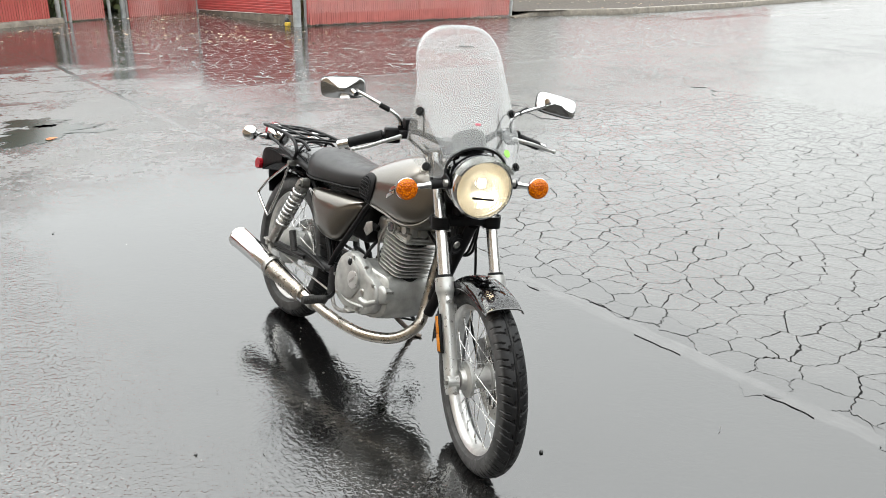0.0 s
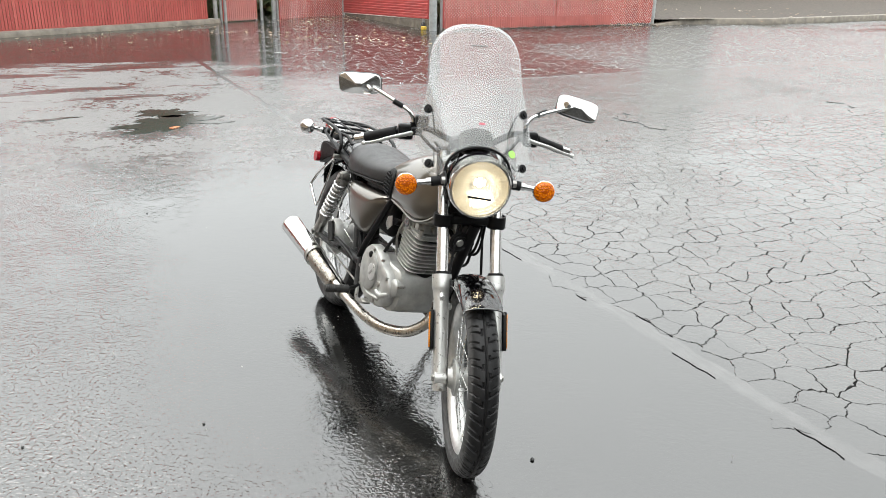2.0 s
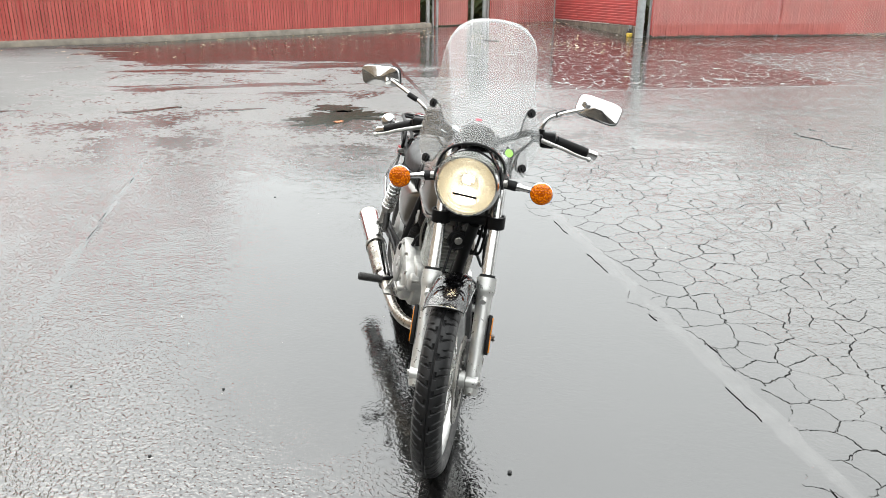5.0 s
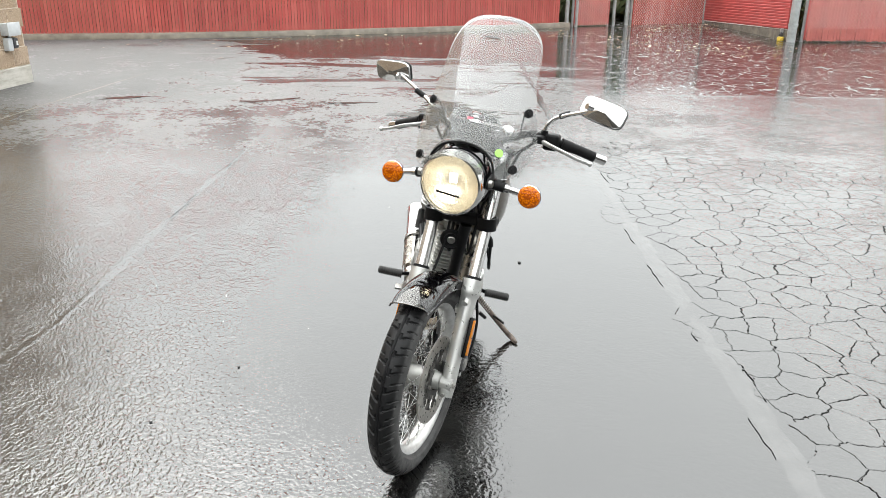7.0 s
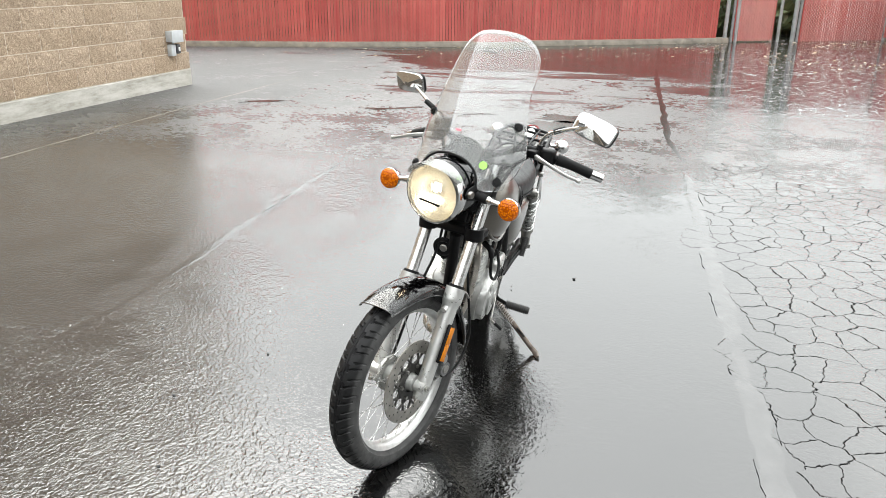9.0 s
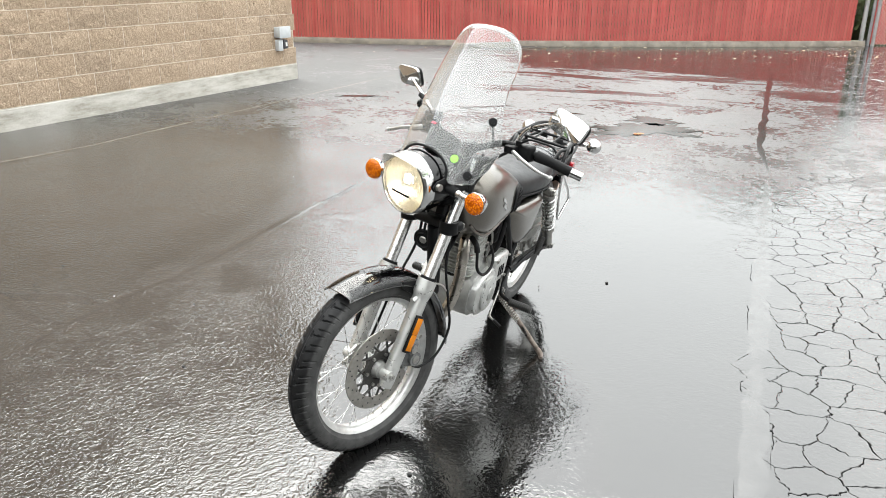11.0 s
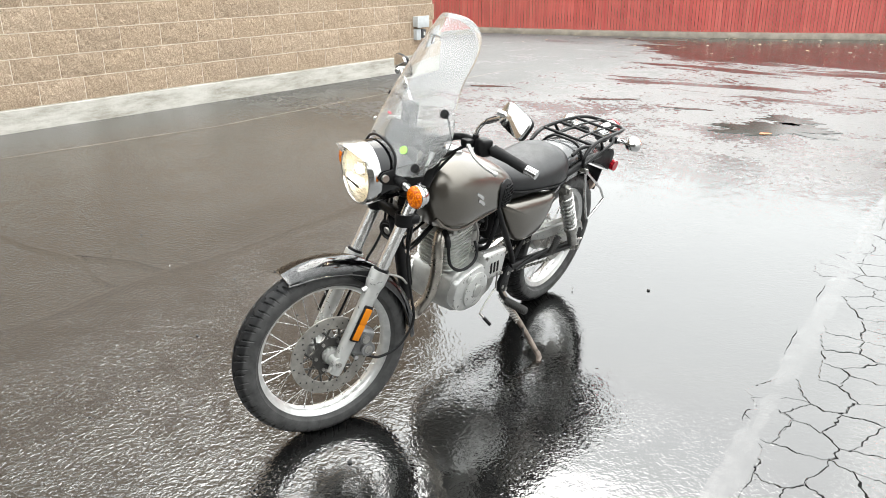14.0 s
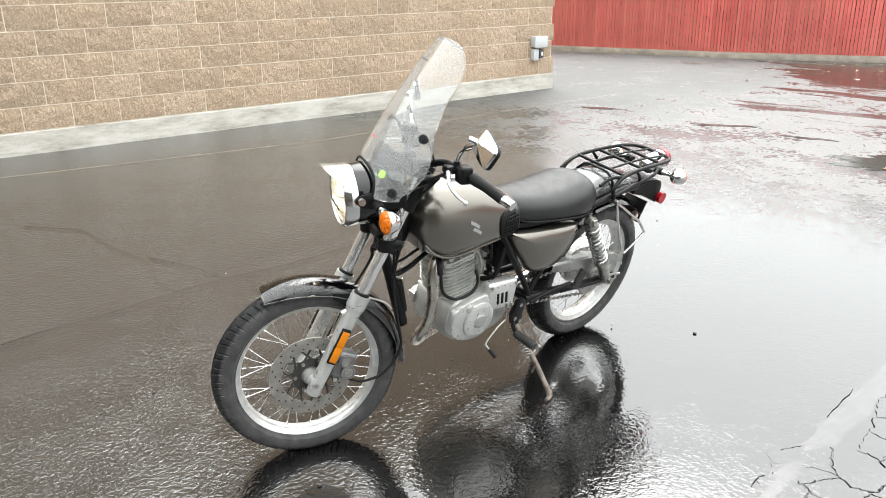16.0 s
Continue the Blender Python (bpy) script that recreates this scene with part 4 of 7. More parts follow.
FAX = Vector((BASE, 0, 0.306))
RAX = Vector((0.0, 0, 0.322))


def tyre_mesh(R, w, h, seg, pitch, bead):
    """A tyre with a cut tread: R outer radius, w half width, h section height."""
    bm = bmesh.new()
    prof = []
    K = 39
    for i in range(K):
        a = math.pi * (i / (K - 1)) * 1.24 - math.pi * 0.12
        prof.append((w * math.cos(a), R - h * 0.52 + h * 0.52 * math.sin(a)))
    low = prof[0][1]
    prof = [(bead, low - 0.012), (bead * 1.12, low - 0.006)] + prof + [(-bead * 1.12, low - 0.006), (-bead, low - 0.012)]
    count = round(2 * math.pi * R / pitch)
    rings = []
    for s in range(seg):
        th = 2 * math.pi * s / seg
        ring = []
        ph = (th / (2 * math.pi) * count) % 1.0
        for y, r in prof:
            u = y / w
            au = abs(u)
            cut = 0.0
            if r > R - h * 0.50:
                q = (ph + (0.5 if u > 0 else 0.0)) % 1.0
                if au < 0.035:
                    cut = 0.004
                sweep = 0.25 + 0.42 * max(0.0, au - 0.16) ** 0.8
                if 0.16 < au < 0.90 and abs(q - sweep) < 0.050:
                    cut = 0.0050
                if 0.17 < au < 0.23 and 0.22 < q < 0.60:
                    cut = 0.0046
                if 0.45 < au < 0.95 and abs(q - sweep - 0.38) % 1.0 < 0.045:
                    cut = 0.0046
            ring.append(bm.verts.new(((r - cut) * math.cos(th), y, (r - cut) * math.sin(th))))
        rings.append(ring)
    for s in range(seg):
        A, B = rings[s], rings[(s + 1) % seg]
        for j in range(len(prof) - 1):
            bm.faces.new((A[j], A[j + 1], B[j + 1], B[j]))
    return bm


def wheel(name, R, w, h, rim_r, hub, steered, label):
    at = FAX if steered else RAX
    m = (STEER if steered else Matrix.Identity(4)) @ Matrix.Translation(at)
    hubmesh = revolve(hub, 40)
    ob = part(name, hubmesh, M_alloy, bike, label, m)
    f = 0.034 if not steered else 0.030
    part("tyre", tyre_mesh(R, w, h, 800, 0.052, f), M_tyre, ob, "wet black rubber tyre with cut tread", smooth=28)
    rim = revolve([(-f, rim_r + 0.001), (-f - 0.002, rim_r - 0.004), (-f + 0.004, rim_r - 0.012), (-f + 0.007, rim_r - 0.02), (-0.014, rim_r - 0.026), (0, rim_r - 0.030), (0.014, rim_r - 0.026),
                   (f - 0.007, rim_r - 0.02), (f - 0.004, rim_r - 0.012), (f + 0.002, rim_r - 0.004), (f, rim_r + 0.001), (f - 0.004, rim_r + 0.002), (0, rim_r - 0.012), (-f + 0.004, rim_r + 0.002)], 96, closed=True)
    part("rim", rim, M_rim, ob, "bright spoked rim with water drops")
    return ob


def spokes(ob, hub_r, hub_y, rim_r):
    """Thirty-six crossed spokes, each a part."""
    for k in range(36):
        side = 1 if k % 2 else -1
        lead = 1 if (k // 2) % 2 else -1
        th = 2 * math.pi * k / 36
        tr = th
        a = th - lead * radians(58)
        p0 = Vector((hub_r * math.cos(a), side * hub_y, hub_r * math.sin(a)))
        p1 = Vector(((rim_r - 0.026) * math.cos(tr), side * 0.004, (rim_r - 0.026) * math.sin(tr)))
        q = p1 + (p0 - p1).normalized() * 0.018
        bm = join(rod(p0, p1, 0.0012, 6), rod(p1, q, 0.0024, 6))
        part("spoke", bm, M_spring, ob)


front = wheel("front_wheel", 0.3065, 0.045, 0.082, 0.2455, [(-0.062, 0.0), (-0.062, 0.022), (-0.05, 0.04), (-0.046, 0.058), (-0.036, 0.058), (-0.034, 0.036), (0.0, 0.03), (0.028, 0.036), (0.030, 0.050), (0.036, 0.050), (0.040, 0.03), (0.066, 0.026), (0.072, 0.0)], True, "spoked front wheel with drilled brake disc")
spokes(front, 0.05, 0.034, 0.2455)
# drilled disc and its carrier
Y0, Y1 = 0.046, 0.051
disc = revolve([(Y0, 0.096), (Y1, 0.096), (Y1, 0.1365), (Y0, 0.1365)], 96, closed=True)
part("brake_disc", disc, M_disc, front, "grey drilled steel brake disc")
for s in range(42):
    a = 2 * math.pi * s / 42
    r = (0.103, 0.116, 0.129)[s % 3]
    part("drill_hole", rod((r * math.cos(a), Y0 - 0.0006, r * math.sin(a)), (r * math.cos(a), Y1 + 0.0006, r * math.sin(a)), 0.0028, 10), M_satin, front)
part("disc_carrier", revolve([(0.044, 0.034), (0.050, 0.034), (0.050, 0.062), (0.044, 0.062)], 40, closed=True), M_carrier, front, "dark grey disc carrier")
for s in range(10):
    a, b = 2 * math.pi * s / 10, 2 * math.pi * (s + 0.55) / 10
    part("carrier_arm", rod((0.06 * math.cos(a), 0.047, 0.06 * math.sin(a)), (0.099 * math.cos(b), 0.047, 0.099 * math.sin(b)), 0.0040, 6), M_carrier, front)
    part("carrier_arm", rod((0.06 * math.cos(b), 0.047, 0.06 * math.sin(b)), (0.099 * math.cos(a), 0.047, 0.099 * math.sin(a)), 0.0040, 6), M_carrier, front)
for s in range(6):
    a = 2 * math.pi * s / 6
    part("carrier_bolt", bolt((0.052 * math.cos(a), 0.048, 0.052 * math.sin(a)), (0.052 * math.cos(a), 0.056, 0.052 * math.sin(a)), 0.006), M_steel, front)
part("axle", rod((0, -0.1, 0), (0, 0.1, 0), 0.0085, 14), M_steel, front)
part("speedometer_drive", revolve([(-0.066, 0.0), (-0.066, 0.030), (-0.054, 0.036), (-0.048, 0.036)], 28), M_alloy, front)

rear = wheel("rear_wheel", 0.322, 0.056, 0.095, 0.2425, [(-0.075, 0.0), (-0.075, 0.03), (-0.066, 0.075), (-0.05, 0.082), (-0.03, 0.082), (-0.028, 0.07), (0.03, 0.06), (0.036, 0.066), (0.042, 0.066), (0.046, 0.04), (0.075, 0.03), (0.075, 0.0)], False, "spoked rear wheel with drum brake")
spokes(rear, 0.072, 0.034, 0.2425)
teeth = []
for s in range(41 * 2):
    a = 2 * math.pi * s / 82
    r = 0.095 if s % 2 else 0.089
    teeth.append((r * math.cos(a), r * math.sin(a)))
part("sprocket", plate(teeth, 0.006, "y", 0.058, 0), M_steel, rear, smooth=False)
part("axle", rod((0, -0.14, 0), (0, 0.14, 0), 0.009, 12), M_steel, rear)

# ---- fork, clamps, mudguard ----
SLOPE = math.tan(radians(26.3))


def on_fork(z, y, ahead=0.0):
    """A point on a fork leg at height z."""
    return Vector((1.043 + (0.92 - z) * SLOPE + ahead, y, z))


for side in (1, -1):
    y = 0.088 * side
    leg = [on_fork(0.262, y), on_fork(0.285, y), on_fork(0.36, y), on_fork(0.47, y), on_fork(0.535, y), on_fork(0.555, y), on_fork(0.592, y)]
    body = tube(leg, [0.021, 0.0235, 0.0235, 0.0245, 0.026, 0.0315, 0.0315], 24, 5)
    boss = rod(on_fork(0.50, y) + Vector((-0.012, -0.004 * side, 0)), on_fork(0.50, y) + Vector((-0.012, -0.034 * side, 0)), 0.015, 14)
    eye = rod((BASE, y - 0.018 * side, 0.303), (BASE, y + 0.019 * side, 0.303), 0.0195, 18)
    eye2 = rod(on_fork(0.535, y) + Vector((0.02, 0, 0.006)), on_fork(0.535, y) + Vector((0.036, 0, 0.0)), 0.010, 10)
    ob = part("fork_leg", join(body, boss, eye, eye2), M_slider, bike, "satin silver fork lower leg", STEER)
    part("fork_tube", rod(on_fork(0.585, y), on_fork(0.957, y), 0.0195, 22), M_tube, ob, "bright steel fork tube")
    part("dust_seal", rod(on_fork(0.590, y), on_fork(0.600, y), 0.0255, 22), M_rubber, ob)
    part("axle_nut", bolt((BASE, y + 0.019 * side, 0.303), (BASE, y + 0.027 * side, 0.303), 0.010), M_steel, ob)
    part("pinch_bolt", bolt(on_fork(0.275, y) + Vector((0.02, 0, 0)), on_fork(0.275, y) + Vector((0.034, 0, 0.004)), 0.006), M_steel, ob)
    # amber side reflector in a black frame, lying along the leg
    tilt = Matrix.Translation(on_fork(0.435, y + 0.03 * side, 0.004)) @ Matrix.Rotation(-radians(26.3), 4, "Y")
    part("reflector_frame", rbox((0.030, 0.012, 0.125), (0, 0, 0), 0.003, m=None), M_satin, ob, "black reflector frame", tilt)
    part("reflector", rbox((0.024, 0.006, 0.055), (0, 0.006 * side, 0.0278), 0.002), M_amber_flat, ob, "amber reflector", tilt)
    part("reflector", rbox((0.024, 0.006, 0.055), (0, 0.006 * side, -0.0278), 0.002), M_amber_flat, ob, "amber reflector", tilt)

low_clamp = join(rbox((0.058, 0.235, 0.032), tuple(on_fork(0.755, 0.0, -0.016)), 0.012, 3),
                 *[revolve([(-0.02, 0.026), (-0.02, 0.031), (0.02, 0.031), (0.02, 0.026)], 24, "z", tuple(on_fork(0.755, s * 0.088)), closed=True) for s in (1, -1)])
clamp = part("lower_fork_clamp", low_clamp, M_satin, bike, "black lower fork clamp", STEER)
for s in (1, -1):
    part("clamp_bolt", bolt(tuple(on_fork(0.752, s * 0.088, -0.03)), tuple(on_fork(0.752, s * 0.105, -0.055)), 0.009), M_steel, clamp)
part("upper_fork_clamp", rbox((0.06, 0.225, 0.025), tuple(on_fork(0.955, 0.0, -0.02)), 0.010, 3), M_satin, bike, "black upper fork clamp", STEER)
part("steering_stem", rod(on_fork(0.72, 0, -0.06), on_fork(0.97, 0, -0.06), 0.026, 20), M_satin, bike, "black steering head", STEER)

# mudguard: an arc over the wheel with turned-down sides
secs = []
for k in range(33):
    f = k / 32
    a = radians(64 + (180 - 64) * f)
    R = 0.330 - 0.002 * f
    wid = 0.0625 * (0.94 + 0.06 * min(1.0, k / 2))
    deep = 0.030 * min(1.0, 0.16 + 0.14 * k) * (1 - 0.45 * max(0, f - 0.6) / 0.4)
    row = []
    for j in range(19):
        u = -1 + 2 * j / 18
        au = abs(u)
        th = au * radians(86)
        drop = 0.006 * au * au + (deep + 0.010) * (1 - math.cos(th) ** 0.85)
        y = wid * math.copysign(math.sin(th) ** 0.90, u)
        r = R - drop
        row.append((FAX.x + r * math.cos(a), y, FAX.z + r * math.sin(a)))
    secs.append(row)
bm = loft(secs, caps=False, ring=False)
bmesh.ops.solidify(bm, geom=bm.faces[:], thickness=0.0022)
guard = part("front_mudguard", bm, M_black, bike, "glossy black front mudguard beaded with rain", STEER)
edge = [Vector(p) for p in [r[0] for r in secs[::4]] + secs[-1][3:-1:3] + [r[-1] for r in secs[::-4]] + secs[0][-2:0:-2]]
part("rolled_edge", tube(edge, 0.0026, 8, 3, closed=True), M_black, guard, "rolled black edge")
for s in (1, -1):
    part("mudguard_stay", join(plate([(1.215, 0.52), (1.29, 0.575), (1.29, 0.595), (1.21, 0.585), (1.185, 0.54)], 0.004, "y", s * 0.062)), M_satin, guard)

# ---- headlight ----
M_visor = worn(shader("satin_visor", metal=0.9), (0.72, 0.72, 0.70), 0.08, 30, (0.16, 0.26))
M_shell = worn(shader("black_shell_paint", rough=0.05, Specular_IOR_Level=0.5), (0.003, 0.003, 0.0035), 0.3, 30, (0.03, 0.08))
HL = Vector((1.235, 0.0, 0.893))
hl_m = STEER @ Matrix.Translation(HL) @ Matrix.Rotation(radians(4), 4, "Y")
bucket = revolve([(-0.170, 0.0), (-0.168, 0.035), (-0.156, 0.072), (-0.120, 0.094), (-0.05, 0.098), (-0.01, 0.095), (0.0, 0.092), (0.0, 0.088), (-0.058, 0.078), (-0.1, 0.055), (-0.125, 0.0)], 48, "x")
head = part("headlight", bucket, M_shell, bike, "round headlight with black shell, chrome ring and visor, lit", hl_m)
part("chrome_ring", revolve([(-0.022, 0.0945), (-0.020, 0.098), (-0.004, 0.0995), (0.012, 0.0985), (0.020, 0.094), (0.022, 0.089), (0.018, 0.087), (0.0, 0.088)], 64, "x", closed=True), M_chrome, head)
part("reflector_bowl", revolve([(0.006, 0.088), (-0.03, 0.070), (-0.06, 0.042), (-0.07, 0.014), (-0.07, 0.0)], 48, "x"), M_bowl, head, "cream silvered reflector")
part("bulb", ball(0.013, (-0.030, 0, 0.012)), M_bulb, head, "glowing warm bulb")
gl = [(0.010 + 0.020 * (1 - (r / 0.088) ** 2), r) for r in (0.088, 0.075, 0.06, 0.045, 0.03, 0.015, 0.0)]
part("lens", revolve(gl + [(s - 0.003, r) for s, r in gl[::-1]], 64, "x"), M_lens, head, "fluted clear headlight lens")
strip = rbox((0.004, 0.074, 0.007), (0.0285, 0.0, -0.026), 0.0015)
part("dark_strip", moved(strip, Matrix.Rotation(radians(-6), 4, "X")), M_satin, head, "thin black strip across the lens")
# peaked chrome visor over the upper edge
secs = []
for k in range(25):
    a = radians(28 + 124 * k / 24)
    reach = 0.047 * math.sin(math.pi * k / 24) ** 1.1
    c, s = math.cos(a), math.sin(a)
    secs.append([(x, r * c, r * s) for x, r in ((-0.012, 0.1005), (0.02, 0.1005), (0.02 + reach * 0.5, 0.1035), (0.02 + reach, 0.1055))])
bm = loft(secs, caps=False, ring=False)
bmesh.ops.solidify(bm, geom=bm.faces[:], thickness=0.0016)
part("visor", bm, M_visor, head, "chrome headlight visor")
for s in (1, -1):
    ear = part("headlight_bracket", plate([(1.07, 0.875), (1.135, 0.868), (1.215, 0.885), (1.232, 0.905), (1.215, 0.922), (1.14, 0.935), (1.07, 0.945)], 0.005, "y", s * 0.104, 0.0015), M_satin, bike, "black headlight bracket", STEER)
    part("bracket_bolt", rod((1.213, s * 0.104, 0.905), (1.213, s * 0.118, 0.905), 0.011, 18), M_steel, ear)
    part("bracket_collar", rod((1.065, s * 0.088, 0.86), (1.02, s * 0.088, 0.95), 0.0245, 18), M_satin, ear)


def indicator(parent_m, at, out, face, label):
    """A round turn signal: stem, chrome shell, amber lens; face 1 looks ahead, -1 behind."""
    ob = part("turn_signal", join(rod(out, (out[0] + (at[0] - out[0]) * 0.45, out[1] + (at[1] - out[1]) * 0.45, out[2] + (at[2] - out[2]) * 0.45), 0.0125, 14),
                                  rod(tuple(out[i] + (at[i] - out[i]) * 0.4 for i in range(3)), at, 0.0095, 14)), M_chrome, bike, label, parent_m)
    m = Matrix.Translation(at)
    shell = revolve([(-face * 0.034, 0.0), (-face * 0.030, 0.014), (-face * 0.018, 0.027), (0.0, 0.034), (face * 0.008, 0.0355), (face * 0.010, 0.034)], 32, "x")
    part("shell", shell, M_chrome, ob, "chrome signal shell", m)
    lens = revolve([(face * 0.009, 0.034), (face * 0.018, 0.033), (face * 0.025, 0.027), (face * 0.028, 0.015), (face * 0.029, 0.0), (face * 0.009, 0.0)], 32, "x")
    part("lens", lens, M_amber, ob, "amber fluted lens", m)
    part("rubber_foot", rod(out, tuple(out[i] + (at[i] - out[i]) * 0.33 for i in range(3)), 0.0155, 14), M_rubber, ob)
    return ob


for s in (1, -1):
    indicator(STEER, (1.162, s * 0.222, 0.876), (1.165, s * 0.105, 0.893), 1, "front turn signal with amber lens")
    indicator(Matrix.Identity(4), (-0.285, s * 0.165, 0.762), (-0.275, s * 0.06, 0.755), -1, "rear turn signal with chrome shell")

# ---- windshield ----
def ws_half(z):
    pts = ((0.908, 0.140), (0.925, 0.166), (0.95, 0.183), (1.0, 0.194), (1.05, 0.186), (1.1, 0.171), (1.17, 0.157), (1.25, 0.146), (1.30, 0.132), (1.33, 0.112), (1.35, 0.084), (1.36, 0.05), (1.363, 0.0))
    for (a, p), (b, q) in zip(pts, pts[1:]):
        if z <= b:
            return p + (q - p) * (z - a) / (b - a)
    return 0.0


def ws_x(y, z):
    d = z - 0.93
    return 1.216 - 0.46 * d - 0.46 * d * d - 3.6 * y * y


def ws_point(y, z, off=0.0):
    return Vector((ws_x(y, z) + off, y, z))


bm = bmesh.new()
rows = []


def ws_low(y):
    """The lower edge: lobes beside an arch cut for the headlight."""
    a = abs(y)
    if a < 0.104:
        return 0.925 + 0.082 * math.sqrt(max(0.0, 1 - (a / 0.104) ** 2))
    if a < 0.112:
        return 0.925 - 0.010 * (a - 0.104) / 0.008
    if a < 0.150:
        return 0.911
    return 0.911 + 0.20 * (a - 0.150)


for j in range(29):
    v = j / 28
    row = []
    for i in range(49):
        u = math.sin(math.pi / 2 * (-1 + i / 24))
        # each column runs from the lower edge to the arched top edge
        z0 = ws_low(u * 0.168)
        z1 = 1.195 + 0.168 * max(0.0, 1 - abs(u) ** 2.7) ** (1 / 2.7)
        z = z0 + (z1 - z0) * v
        edge = ws_half(min(z, 1.195))
        row.append((u * (edge if v > 0.10 else 0.168 + (edge - 0.168) * v / 0.10), z))
    rows.append(row)
sheets = []
for off in (0.0, -0.0045):
    grid = [[bm.verts.new(ws_point(y, z, off)) for y, z in row] for row in rows]
    for A, B in zip(grid, grid[1:]):
        for i in range(48):
            bm.faces.new((A[i], A[i + 1], B[i + 1], B[i]))
    sheets.append([grid[0][i] for i in range(49)] + [g[48] for g in grid[1:]] + [grid[-1][i] for i in range(47, -1, -1)] + [g[0] for g in grid[-2:0:-1]])
for k in range(len(sheets[0])):
    n = (k + 1) % len(sheets[0])
    bm.faces.new((sheets[0][k], sheets[0][n], sheets[1][n], sheets[1][k]))
shield = part("windshield", bm, M_clear, bike, "tall hazy clear plastic windshield", STEER, smooth=60)
for s in (1, -1):
    for y, z in ((0.155, 1.095), (0.150, 0.937)):
        c = ws_point(y * s, z)
        n = Vector((0.72, 0.58 * s, 0.38)).normalized()
        part("rubber_washer", rod(c - n * 0.004, c + n * 0.007, 0.0135, 16), M_rubber, shield)
        part("screw", rod(c + n * 0.006, c + n * 0.012, 0.007, 12), M_satin, shield)
        inner = c - n * 0.05
        part("mount_rod", tube([c - n * 0.004, c - n * 0.03, (0.985, 0.12 * s, 1.0 if z > 1 else 0.95)], 0.0032, 8), M_satin, shield)
trim = [ws_point(0.104 * math.cos(q), 0.925 + 0.082 * math.sin(q), 0.0) for q in [math.pi * k / 24 for k in range(25)]]
part("edge_trim", tube(trim, 0.0042, 8, smooth=False), M_satin, shield, "black rubber edge trim over the headlight")
c = ws_point(0.108, 0.985, 0.003)
part("round_sticker", rod(c, c + Vector((0.0015, 0.0008, 0.0009)), 0.0125, 20), M_lime, shield, "lime green round sticker")
c = ws_point(0.005, 1.075, 0.0032)
stick = rbox((0.0012, 0.018, 0.006), (0, 0, 0), 0.0)
part("pink_sticker", moved(stick, Matrix.Translation(c) @ Matrix.Rotation(radians(-33), 4, "Y")), M_pink, shield, "small faded pink sticker", smooth=False)
stick = rbox((0.0012, 0.05, 0.004), (0, 0, 0), 0.0)
part("slot_mark", moved(stick, Matrix.Translation(ws_point(0.0, 1.30, 0.0032)) @ Matrix.Rotation(radians(-40), 4, "Y")), M_mark, shield, "faint grey mark", smooth=False)

